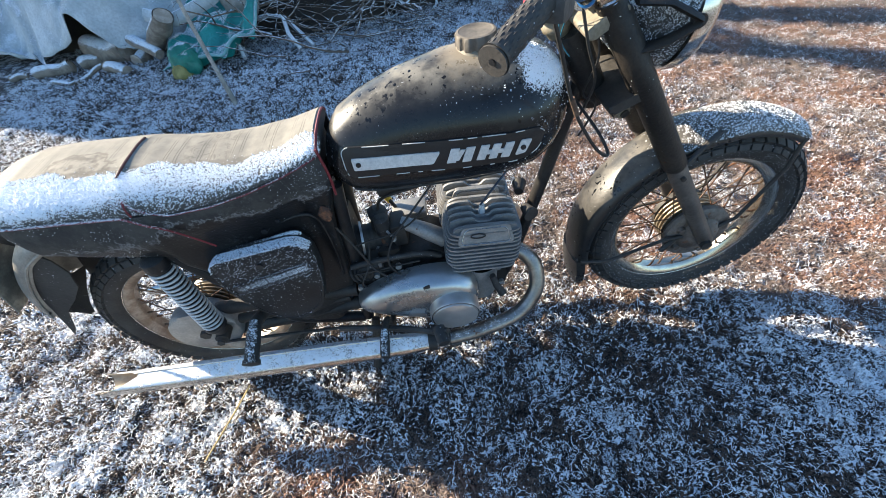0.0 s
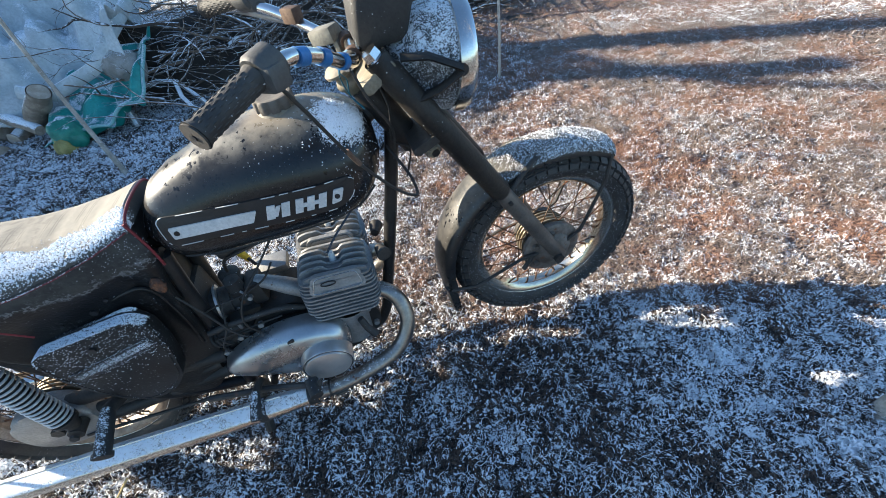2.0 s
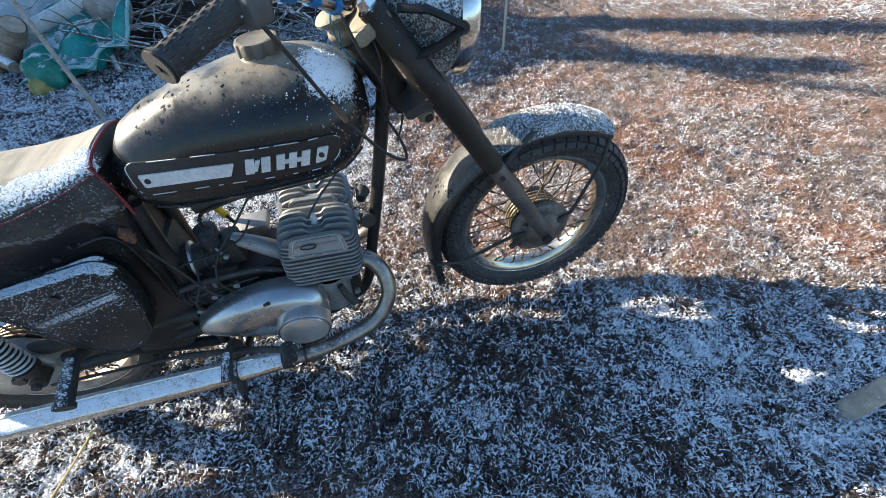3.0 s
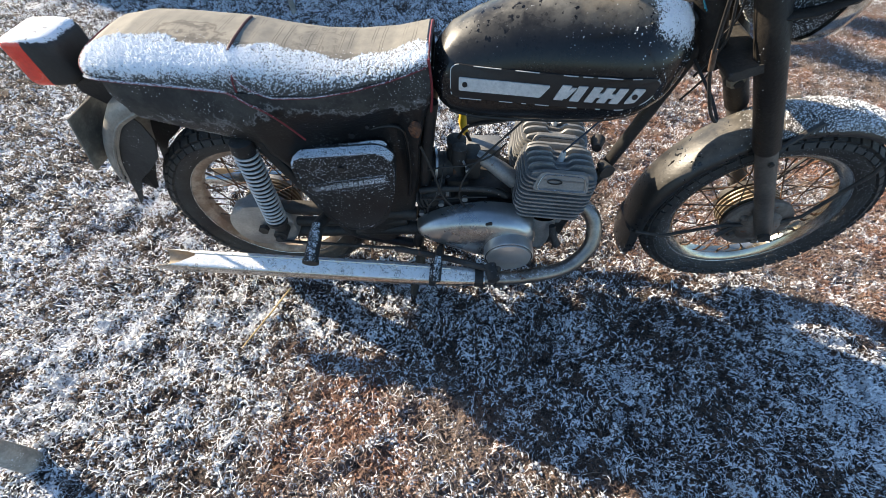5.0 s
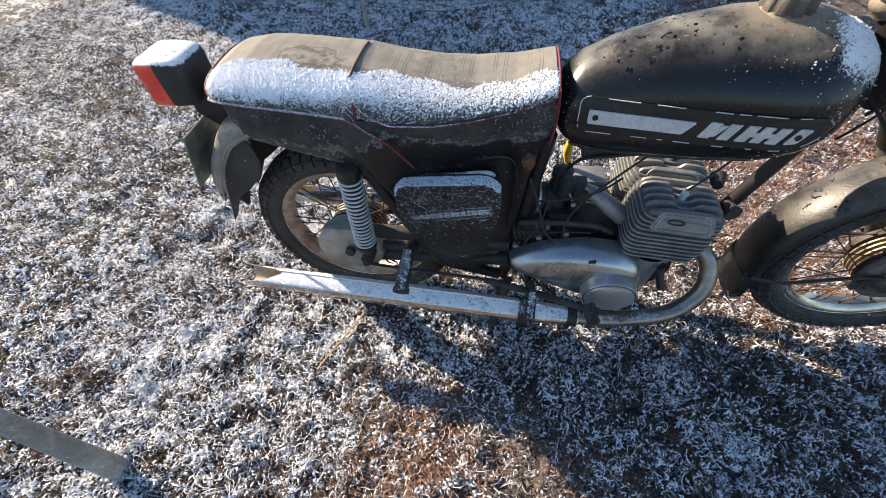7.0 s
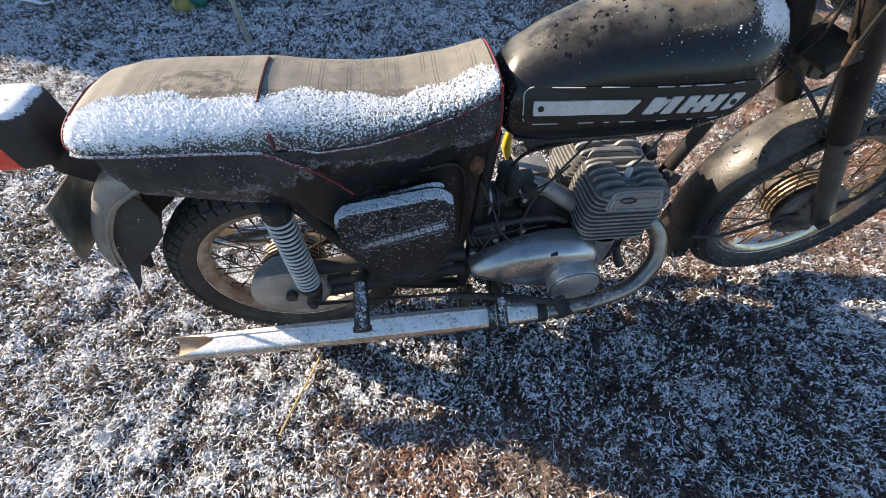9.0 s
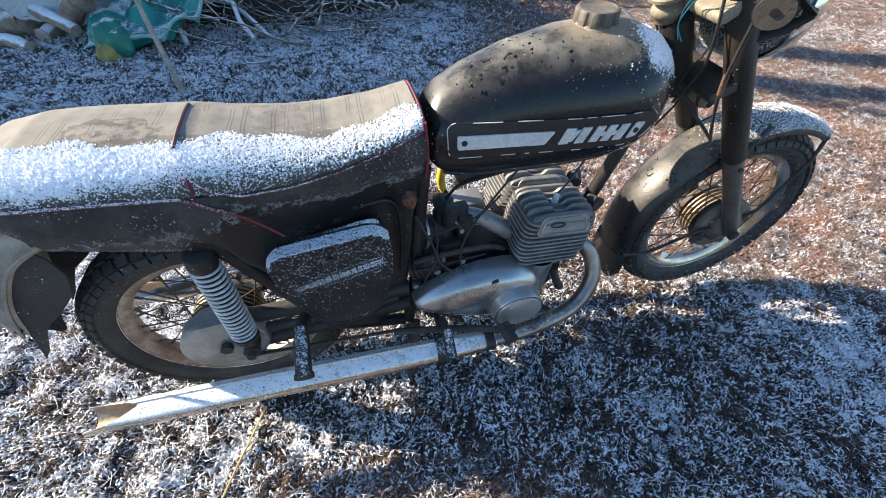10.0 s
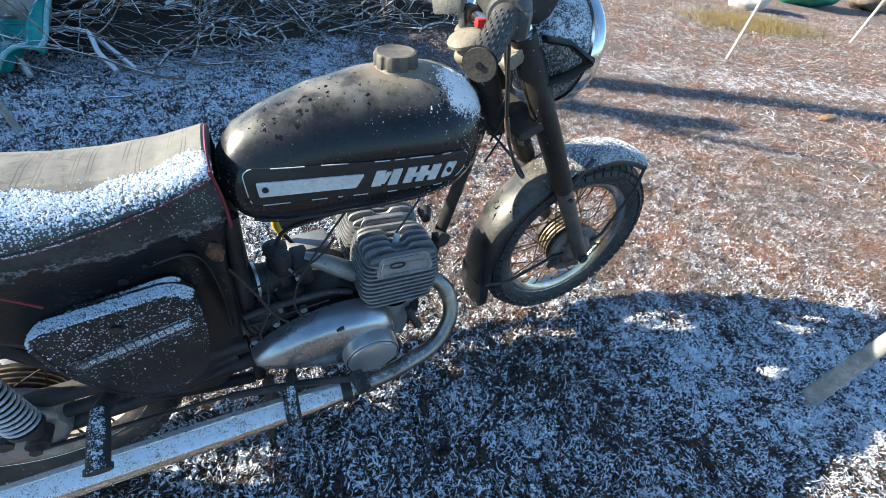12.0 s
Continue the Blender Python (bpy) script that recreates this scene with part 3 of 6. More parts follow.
decal(rounded([(0.580, 0.447), (0.752, 0.447), (0.770, 0.474), (0.580, 0.474)], 0.004), 0.0065, 0.003, "badge_bar", white_paint, "white painted bar")
for x0, x1 in ((0.780, 0.798), (0.812, 0.830), (0.842, 0.859), (0.867, 0.883), (0.892, 0.909)):
    decal(slanted(x0, x1, 0.446, 0.478), 0.0065, 0.003, "badge_mark", white_paint)
decal([(0.795, 0.450), (0.806, 0.450), (0.822, 0.474), (0.812, 0.474)], 0.0060, 0.003, "badge_mark", white_paint)
decal(slanted(0.850, 0.902, 0.457, 0.466), 0.0060, 0.003, "badge_mark", white_paint)
decal(rounded([(0.922, 0.446), (0.944, 0.448), (0.958, 0.476), (0.936, 0.478)], 0.004), 0.0065, 0.003, "badge_mark", white_paint)
for x, z in ((0.593, 0.461), (0.939, 0.462)):
    p = tank_side(badge_x(x), z, 0.006)
    part("badge_screw", tube([p, p + Vector((0, -0.0025, 0))], 0.0055, 12), badge_black, tank)

# filler cap: a ribbed cup on a neck
bm = bmesh.new()
flip = Matrix(((1, 0, 0, 0), (0, 0, -1, 0), (0, 1, 0, 0), (0, 0, 0, 1)))
stand = Matrix.Translation((0.866, 0.0, 0.606)) @ flip
lathe(bm, [(-0.006, 0.050), (0.002, 0.044), (0.008, 0.040), (0.012, 0.036)], stand, 32)
part("filler_neck", bm, cream_rubber, tank, "dusty beige filler neck")
bm = bmesh.new()
sections = []
for z, r in ((0.613, 0.037), (0.615, 0.0405), (0.635, 0.0400), (0.6385, 0.0375), (0.6395, 0.033), (0.6385, 0.031), (0.6385, 0.001)):
    sections.append([(0.866 + (r - (0.0030 if k % 6 < 2 and 0.614 < z < 0.637 and r > 0.035 else 0)) * math.cos(2 * math.pi * k / 60),
                      (r - (0.0030 if k % 6 < 2 and 0.614 < z < 0.637 and r > 0.035 else 0)) * math.sin(2 * math.pi * k / 60), z) for k in range(60)])
cap_mat = surface("cap_metal", (0.05, 0.045, 0.04), (0.11, 0.095, 0.08), 0.6, 0.2, dust=0.7)
part("filler_cap", loft(bm, sections), cap_mat, motorcycle, "dusty dark ribbed fuel filler cap")

# ---- seat ----
SX = [-0.205, -0.200, -0.188, -0.165, -0.11, 0.0, 0.10, 0.128, 0.132, 0.20, 0.28, 0.36, 0.44, 0.49, 0.515, 0.522]
ST = [0.490, 0.510, 0.524, 0.535, 0.541, 0.535, 0.527, 0.526, 0.522, 0.513, 0.503, 0.500, 0.506, 0.518, 0.524, 0.520]
SB = [0.468, 0.476, 0.482, 0.486, 0.484, 0.476, 0.464, 0.458, 0.466, 0.446, 0.444, 0.454, 0.472, 0.486, 0.494, 0.494]
SW = [0.045, 0.080, 0.104, 0.120, 0.130, 0.134, 0.134, 0.133, 0.132, 0.128, 0.122, 0.114, 0.104, 0.096, 0.090, 0.086]


def seat_ring(x, n=44):
    w, zt, zb = lerp(x, SX, SW), lerp(x, SX, ST), lerp(x, SX, SB)
    out = []
    h = zt - zb
    for k in range(n):
        a = 2 * math.pi * k / n
        c, s = math.cos(a), math.sin(a)
        e = 2.5 if s > 0 else 7.0
        y = w * math.copysign(abs(c) ** (2 / e), c)
        z = zb + 0.18 * h + (0.82 * h if s > 0 else 0.18 * h) * math.copysign(abs(s) ** (2 / e), s)
        if s > 0:                                                      # stitched channels across the top
            z -= 0.0007 * max(0, s - 0.6) * (1 + math.cos(2 * math.pi * x / 0.045)) + 0.002 * noise.noise((x * 9, y * 9, 3))
        out.append((x, y, z))
    return out


sx = sorted(set([-0.205, -0.203, -0.200] + [round(v, 4) for v in np.arange(-0.1925, 0.512, 0.0075)] + [0.515, 0.519, 0.522]))
seat = part("seat", loft(bmesh.new(), [seat_ring(x) for x in sx]), seat_vinyl, motorcycle,
            "long grey vinyl bench seat, frosted along its shaded side")


def seat_line(points, off=0.003):
    """Points of (x, height 0 to 1) on the seat's right side."""
    out = []
    for x, f in points:
        w, zt, zb = lerp(x, SX, SW), lerp(x, SX, ST), lerp(x, SX, SB)
        h, z = zt - zb, zb + f * (zt - zb)
        s = min(max((z - zb - 0.18 * h) / (0.82 * h), 0), 1)
        y = w * max(1 - s ** 2.5, 0) ** (1 / 2.5)
        out.append(Vector((x, -y - off, z)))
    return out


strap = []
for k in range(9):
    strap += seat_line([(0.118, 0.93 + 0.065 * k / 8)])
strap += [Vector((0.118, -p.y, p.z)) for p in reversed(strap)]
part("seat_strap", sweep(bmesh.new(), strap, 0.0032, 8), strap_brown, seat, "dark red-brown strap across the seat")
rim_pts = seat_line([(x, 0.10) for x in np.linspace(-0.197, 0.112, 28)])
rear_piping = part("seat_piping", sweep(bmesh.new(), rim_pts, 0.0024, 6), piping_frosted, seat)
seam = spline([(0.134, 0.62, 0), (0.146, 0.40, 0), (0.168, 0.18, 0), (0.20, 0.08, 0), (0.25, 0.08, 0), (0.32, 0.08, 0), (0.40, 0.08, 0), (0.515, 0.08, 0)], 6)
front_piping = part("seat_piping", sweep(bmesh.new(), seat_line([(p.x, p.y) for p in seam]), 0.0020, 6), piping_frosted, seat)
part("seat_piping", sweep(bmesh.new(), seat_line([(0.134, f) for f in np.linspace(0.62, 0.04, 8)]), 0.0019, 6), piping_red, seat, "dark red piping down the seam")
end_arc = [Vector((0.521, p[1] * 1.0, p[2])) for p in seat_ring(0.521)[:23]]
part("seat_piping", sweep(bmesh.new(), end_arc, 0.003, 6), piping_red, seat)
tail_arc = [Vector((-0.192, p[1] * 1.02, p[2] + 0.002)) for p in seat_ring(-0.192)[:23]]
part("seat_piping", sweep(bmesh.new(), tail_arc, 0.003, 6), piping_red, seat)

# ---- body panels under the seat ----
def panel(s, name):
    """A side panel of the tail and the middle, with a rolled lower edge. s: -1 right, 1 left."""
    bm = bmesh.new()
    cols = []
    PX = [-0.192, -0.17, -0.13, -0.03, 0.06, 0.13, 0.17, 0.20, 0.25, 0.30, 0.36, 0.42, 0.455, 0.475, 0.488, 0.505, 0.522]
    PT = [0.474, 0.484, 0.490, 0.484, 0.474, 0.464, 0.460, 0.456, 0.453, 0.456, 0.464, 0.474, 0.482, 0.486, 0.490, 0.496, 0.498]
    PB = [0.435, 0.405, 0.378, 0.358, 0.338, 0.318, 0.240, 0.12, 0.00, -0.075, -0.105, -0.050, 0.05, 0.16, 0.300, 0.365, 0.400]
    PY = [0.050, 0.096, 0.118, 0.128, 0.132, 0.133, 0.132, 0.131, 0.127, 0.122, 0.116, 0.107, 0.101, 0.098, 0.094, 0.089, 0.083]
    for x in np.linspace(-0.192, 0.522, 80):
        t, b, y = lerp(x, PX, PT), lerp(x, PX, PB), lerp(x, PX, PY)
        tuck = 0.032 * lerp(x, (0.14, 0.24, 0.44, 0.50), (0, 1, 1, 0))
        col = []
        for k in range(17):
            f = k / 16
            z = t + (b - t) * f
            drop = min(max((t - z - 0.030) / 0.095, 0), 1)
            bulge = 0.010 * math.sin(math.pi * min(f, 0.5 if tuck else f)) * (1 - drop) if tuck else 0.012 * math.sin(math.pi * f) - 0.012 * f
            roll = 0.010 * max(f - 0.90, 0) / 0.10
            col.append((x, s * (y + bulge - tuck * drop * drop * (3 - 2 * drop) - roll + 0.0015 * noise.noise((x * 14, z * 14, s))), z))
        inner = [(p[0], p[1] - s * 0.006, p[2]) for p in reversed(col)]
        cols.append(col + inner)
    return part(name, loft(bm, cols), panel_paint, motorcycle, "black painted side panel with peeling paint")


right_panel = panel(-1, "side_panel")
panel(1, "side_panel")
line = [tuple(rim_pts[-1]), (0.130, -0.1405, 0.460), (0.147, -0.141, 0.446), (0.182, -0.142, 0.424), (0.212, -0.137, 0.388), (0.236, -0.128, 0.346)]
low_piping = part("panel_piping", sweep(bmesh.new(), spline(line, 4), 0.0022, 6), piping_red, right_panel)
part("panel_piping", sweep(bmesh.new(), spline([(0.521, -0.089, 0.512), (0.524, -0.087, 0.47), (0.524, -0.084, 0.43), (0.520, -0.080, 0.388)], 5), 0.003, 6), piping_red, right_panel)
part("panel_hole", tube([(0.332, -0.070, 0.330), (0.332, -0.0935, 0.330)], 0.0075, 14), badge_black, right_panel)
for x, z in ((0.245, 0.335), (0.262, 0.324), (0.372, 0.352)):
    part("panel_hole", tube([(x, -0.075, z), (x, -0.0965 if x < 0.3 else -0.091, z)], 0.0045, 12), badge_black, right_panel)
bm = bmesh.new()
bmesh.ops.create_icosphere(bm, subdivisions=3, radius=1.0)
for v in bm.verts:
    v.co = Vector((0.482 + 0.014 * v.co.x, -0.089 + 0.011 * v.co.y, 0.347 + 0.021 * v.co.z)) + 0.006 * noise.noise_vector(v.co * 1.7)
part("rusty_bolt", bm, surface("rust", (0.055, 0.030, 0.022), (0.20, 0.085, 0.04), 0.9, large=45, bump=0.8), right_panel, "rusty lump over a bolt")
part("panel_bead", tube([(0.360, -0.0800, 0.338), (0.420, -0.0775, 0.348), (0.448, -0.0775, 0.338), (0.458, -0.0765, 0.300), (0.458, -0.0765, 0.22), (0.448, -0.0775, 0.12)], 0.0045, 8, 6), panel_paint, right_panel)
ledge = part("cover_ledge", tube([(0.225, -0.104, 0.297), (0.310, -0.103, 0.305), (0.392, -0.101, 0.314), (0.410, -0.100, 0.308)], [0.004, 0.008, 0.008, 0.004], 10, 5), cover_paint, right_panel)
part("seat_pan", loft(bmesh.new(), [[(x, y, lerp(x, SX, SB) + dz) for y, dz in ((-w, 0.004), (w, 0.004), (w * 0.9, -0.05), (-w * 0.9, -0.05))]
                                    for x, w in ((-0.19, 0.07), (-0.1, 0.11), (0.15, 0.12), (0.4, 0.095), (0.51, 0.075))]), grime, motorcycle)

# tool box lid on the right panel
bm = bmesh.new()
lid = rounded([(0.182, 0.286), (0.206, 0.304), (0.398, 0.322), (0.430, 0.296), (0.424, 0.205), (0.392, 0.090), (0.335, 0.045), (0.272, 0.037), (0.222, 0.100), (0.186, 0.205)], 0.032)
slab(bm, lid, -0.143, -0.098, 0.008)
cover = part("side_cover", bm, cover_paint, motorcycle, "black side cover with frost on its upper edge")
bm = bmesh.new()
slab(bm, rounded([(0.203, 0.217), (0.408, 0.257), (0.410, 0.227), (0.210, 0.183)], 0.01), -0.1455, -0.141, 0.002)
strip = part("label_strip", bm, badge_black, cover, "raised black strip with worn lettering")
bm = bmesh.new()
x = 0.222
while x < 0.395:
    w = random.uniform(0.006, 0.012)
    z = 0.195 + (x - 0.205) * 0.205
    slab(bm, [(x, z), (x + w, z + w * 0.235), (x + w, z + 0.014 + w * 0.235), (x, z + 0.014)], -0.1472, -0.145)
    x += w + 0.004
letters = part("lettering_bar", bm, surface("worn_letters", (0.05, 0.05, 0.05), (0.22, 0.22, 0.22), 0.7, large=60, specks=0.10), strip)
rim_xz = rounded([(0.203, 0.217), (0.408, 0.257), (0.410, 0.227), (0.210, 0.183)], 0.01)
strip_rim = part("strip_edge", tube([(x, -0.1458, z) for x, z in rim_xz + rim_xz[:1]], 0.0013, 5), cover_paint, strip)
edge_xz = [(0.304 + (x - 0.304) * 0.93, 0.190 + (z - 0.190) * 0.93) for x, z in lid]
part("cover_rib", tube([(x, -0.1432, z) for x, z in edge_xz + edge_xz[:1]], 0.0016, 5), cover_paint, cover)
part("cover_knob", tube([(0.304, -0.141, 0.275), (0.304, -0.149, 0.275)], 0.008, 14), badge_black, cover)

# ---- engine ----
engine = part("crankcase", slab(bmesh.new(), rounded([(0.47, 0.05), (0.60, 0.10), (0.70, 0.085), (0.88, 0.075), (0.90, -0.02), (0.84, -0.11), (0.62, -0.12), (0.48, -0.06)], 0.04), -0.082, 0.125, 0.012),
              grime, motorcycle, "grimy engine crankcase")
# teardrop clutch cover with a round cap
bm = bmesh.new()
outline = rounded([(0.452, 0.018), (0.50, 0.060), (0.57, 0.092), (0.65, 0.108), (0.735, 0.102), (0.795, 0.060), (0.808, 0.000), (0.785, -0.055), (0.730, -0.072), (0.64, -0.058), (0.54, -0.024)], 0.03)
rings = []
cx, cz = 0.70, 0.006
for y, f in ((-0.095, 1.0), (-0.122, 0.998), (-0.140, 0.975), (-0.152, 0.92), (-0.160, 0.82), (-0.165, 0.62), (-0.167, 0.2)):
    ring = []
    for x, z in outline:
        px, pz = cx + (x - cx) * f, cz + (z - cz) * f
        back = 0.020 * max(0.70 - px, 0) / 0.25 * (-y - 0.09) / 0.09
        ring.append((px, y + back, pz + 0.012 - (-y - 0.095) * 0.20))
    rings.append(ring)
clutch = part("clutch_cover", loft(bm, rings), alloy, engine, "smooth grey alloy clutch cover")
bm = bmesh.new()
tilt = Matrix.Translation((0.727, -0.166, -0.006)) @ Matrix.Rotation(radians(4), 4, "X")
lathe(bm, [(0.05, 0.0700), (-0.020, 0.0690), (-0.025, 0.0675), (-0.0255, 0.065), (-0.0235, 0.0640), (-0.0235, 0.0625), (-0.029, 0.0610), (-0.033, 0.048), (-0.035, 0.02), (-0.035, 0.0005)], tilt, 48)
part("cover_cap", bm, polished, clutch, "round alloy cap")
groove = [tilt @ Vector((0.0655 * math.cos(a), -0.0235, 0.0655 * math.sin(a))) for a in np.linspace(0, 2 * math.pi, 49)]
part("cap_groove", tube(groove, 0.0022, 6), grime, clutch)
bm = bmesh.new()
slab(bm, rounded([(0.655, 0.094), (0.676, 0.100), (0.674, 0.078), (0.664, 0.073)], 0.006), -0.1565, -0.125, 0.003)
part("cover_notch", bm, grime, clutch)

# two cylinders, each with stacked fins and a finned head
def cylinder(y0, parent):
    lean = Matrix.Translation((0.820, y0, 0.062)) @ Matrix.Rotation(radians(6), 4, "Y")
    base = part("cylinder", lathe(bmesh.new(), [(0.0, 0.055), (-0.12, 0.055)], lean @ flip, 28), alloy_dull, parent, "cylinder with cooling fins")
    for k in range(7):
        z = 0.0285 + k * 0.0135
        grow = 1.0 if k > 1 else 0.92
        bm = bmesh.new()
        pts = rounded([(-0.098 * grow, -0.068), (0.098 * grow, -0.068), (0.098 * grow, 0.068), (-0.098 * grow, 0.068)], 0.03)
        a = [bm.verts.new(lean @ Vector((x, y, z))) for x, y in pts]
        b = [bm.verts.new(lean @ Vector((x, y, z + 0.0058))) for x, y in pts]
        bm.faces.new(a[::-1]), bm.faces.new(b)
        ring_faces(bm, a, b)
        part("fin", bm, alloy_dull, base)
    head = part("cylinder_head", box(bmesh.new(), (-0.070, -0.052, 0.118), (0.070, 0.052, 0.170), lean, 0.01), alloy_dull, parent, "finned alloy cylinder head")
    for k in range(4):
        z = 0.1245 + k * 0.0125
        half = (0.097, 0.096, 0.094, 0.090)[k]
        bm = bmesh.new()
        pts = rounded([(-half, -0.068), (half, -0.068), (half, 0.068), (-half, 0.068)], 0.03)
        a = [bm.verts.new(lean @ Vector((x, y, z))) for x, y in pts]
        b = [bm.verts.new(lean @ Vector((x, y, z + 0.006))) for x, y in pts]
        bm.faces.new(a[::-1]), bm.faces.new(b)
        ring_faces(bm, a, b)
        part("fin", bm, alloy_dull, head)
    for k in range(6):
        y = -0.058 + k * 0.0215
        half, top = (0.080 if k in (0, 5) else 0.086), (0.184 if k in (0, 5) else 0.190)
        dip = 0.014 if 0 < k < 5 else 0.0
        bm = bmesh.new()
        pts = rounded([(-half, 0.165), (half, 0.165), (half * 0.96, top - 0.008), (half * 0.72, top), (half * 0.3, top), (half * 0.2, top - dip),
                       (-half * 0.2, top - dip), (-half * 0.3, top), (-half * 0.72, top), (-half * 0.96, top - 0.008)], 0.010, 3)
        a = [bm.verts.new(lean @ Vector((x, y, z))) for x, z in pts]
        b = [bm.verts.new(lean @ Vector((x, y + 0.0075, z))) for x, z in pts]
        bm.faces.new(a), bm.faces.new(b[::-1])
        ring_faces(bm, b, a)
        part("fin", bm, alloy_dull, head)
    bm = bmesh.new()
    pts = rounded([(-0.072, 0.137), (0.072, 0.137), (0.058, 0.186), (-0.058, 0.186)], 0.014)
    a = [bm.verts.new(lean @ Vector((x, -0.075 + (z - 0.136) * 0.25, z))) for x, z in pts]
    b = [bm.verts.new(lean @ Vector((x, -0.050, z))) for x, z in pts]
    bm.faces.new(a), bm.faces.new(b[::-1])
    ring_faces(bm, b, a)
    part("name_plate", bm, alloy_dull, head)
    rim = [lean @ Vector((x * 0.86, -0.0765 + (z - 0.136) * 0.25, 0.161 + (z - 0.161) * 0.80)) for x, z in pts]
    part("plate_edge", tube(rim + rim[:1], 0.0012, 5), alloy, head)
    spot = [lean @ Vector((0.018 * math.cos(a) - 0.02, -0.0775 + (0.164 + 0.006 * math.sin(a) - 0.136) * 0.25, 0.164 + 0.006 * math.sin(a))) for a in np.linspace(0, 6.28, 14)]
    part("plate_mark", tube(spot, 0.0016, 5), grime, head)
    p = lean @ Vector((0.0, 0.0, 0.165))
    part("spark_plug", tube([p, p + Vector((0.003, 0, 0.022)), p + Vector((0.004, 0, 0.036))], [0.0095, 0.008, 0.006], 10), white_paint, head, "white spark plug")


cylinder(-0.060, engine)
cylinder(0.082, engine)

# exhaust pipes and silencers
tail_inside_mat = surface("silencer_inside", (0.34, 0.28, 0.20), (0.46, 0.39, 0.29), 0.6, 0.2, large=20)


def exhaust(s):
    pipe = [(0.86, 0.075 * s, 0.105), (0.922, 0.080 * s, 0.096), (0.960, 0.105 * s, 0.060), (0.966, 0.138 * s, 0.004), (0.938, 0.163 * s, -0.044),
            (0.89, 0.180 * s, -0.077), (0.80, 0.193 * s, -0.097), (0.72, 0.199 * s, -0.104), (0.645, 0.200 * s, -0.103)]
    part("exhaust_pipe", tube(pipe, 0.0215, 16, 8), pipe_metal, motorcycle, "bent exhaust pipe, browned chrome")
    a, b = Vector((0.665, 0.200 * s, -0.103)), Vector((-0.335, 0.182 * s, -0.062))
    at = lambda k: a + (b - a) * k
    bm = bmesh.new()
    shape = rounded([(0.006, 0.0345), (-0.030, 0.016), (-0.036, -0.006), (-0.022, -0.031), (0.010, -0.034), (0.033, -0.012), (0.032, 0.014)], 0.009, 4)
    section = lambda c, f: [c + Vector((0, -s * y * f, z * f)) for y, z in shape]
    loft(bm, [section(at(k), f) for k, f in ((0.0, 0.72), (0.02, 0.74), (0.10, 0.90), (0.28, 1.0), (0.80, 1.0), (0.86, 1.0))], False)
    silencer = part("silencer", bm, muffler_chrome, motorcycle, "chromed silencer with frost on top")
    # the tail is cut off at a slant and open
    bm = bmesh.new()
    d = (b - a).normalized()
    tip = section(at(0.985), 0.96)
    cut = [0.115 * min(max((z - 0.008) / 0.020, 0), 1) * min(max((0.030 - y) / 0.022, 0), 1) for y, z in shape]
    rows = [section(at(0.86), 1.0), [p - d * k for p, k in zip(tip, cut)]]
    mouth = rows[-1]
    loft(bm, rows, False)
    part("tail_pipe", bm, muffler_chrome, silencer)
    lip = [p + Vector((0, at(0.97).y - p.y, at(0.97).z - p.z)) * 0.05 for p in mouth]
    inner = section(at(0.82), 0.85)
    part("tail_inside", loft(bmesh.new(), [mouth, lip, inner, [p + (at(0.82) - p) * 0.9 for p in inner]], False), tail_inside_mat, silencer)
    part("seam_flange", tube([section(at(k), f * 1.03)[2] for k, f in ((0.10, 0.90), (0.28, 1.0), (0.6, 1.0), (0.88, 1.0))], 0.0022, 6), muffler_chrome, silencer)
    if s < 0:
        frost_grains(silencer, 5000, (0.0005, 0.0012), lambda p, q: ramp(q[:, 2], 0.1, 0.6) * ramp(p[:, 0], -0.25, 0.0) * 0.22, 5)
    part("clamp", tube([at(0.005), at(0.030)], 0.029, 16), grime, silencer)
    part("strap", tube([at(-0.035), at(-0.030)], 0.0245, 16), grime, silencer)
    part("strap_hook", tube([at(-0.032) + Vector((0, 0, -0.020)), at(-0.036) + Vector((0, 0, -0.045)), at(-0.060) + Vector((0, -0.01 * s, -0.058))], 0.006, 8), grime, silencer)
    part("clamp", tube([at(0.145), at(0.165)], 0.0345, 18), rubber_frost, silencer)


exhaust(-1)
exhaust(1)

# foot pegs, pedal and links
for s in (-1, 1):
    bm = bmesh.new()
    sweep(bm, [(0.192, 0.150 * s, 0.072), (0.192, 0.185 * s, 0.066), (0.191, 0.245 * s, 0.050), (0.191, 0.253 * s, 0.048)], [0.015, 0.0185, 0.0185, 0.0185], 14)
    sweep(bm, [(0.191, 0.252 * s, 0.048), (0.191, 0.262 * s, 0.045)], 0.022, 16)
    part("rear_foot_peg", bm, rubber_frost, motorcycle, "rubber foot peg with frost")
    part("peg_bracket", tube([(0.20, 0.11 * s, 0.055), (0.192, 0.155 * s, 0.072)], 0.017, 10), grime, motorcycle)
    bm = bmesh.new()
    sweep(bm, [(0.53, 0.20 * s, 0.000), (0.528, 0.215 * s, -0.004), (0.525, 0.262 * s, -0.020), (0.525, 0.268 * s, -0.022)], [0.010, 0.013, 0.014, 0.012], 14)
    part("foot_peg", bm, rubber_frost, motorcycle, "rubber foot peg with frost")
    part("peg_bar", tube([(0.53, 0.0, -0.13), (0.53, 0.13 * s, -0.10), (0.53, 0.15 * s, -0.03), (0.53, 0.203 * s, 0.000)], 0.010, 10, 4), grime, motorcycle)
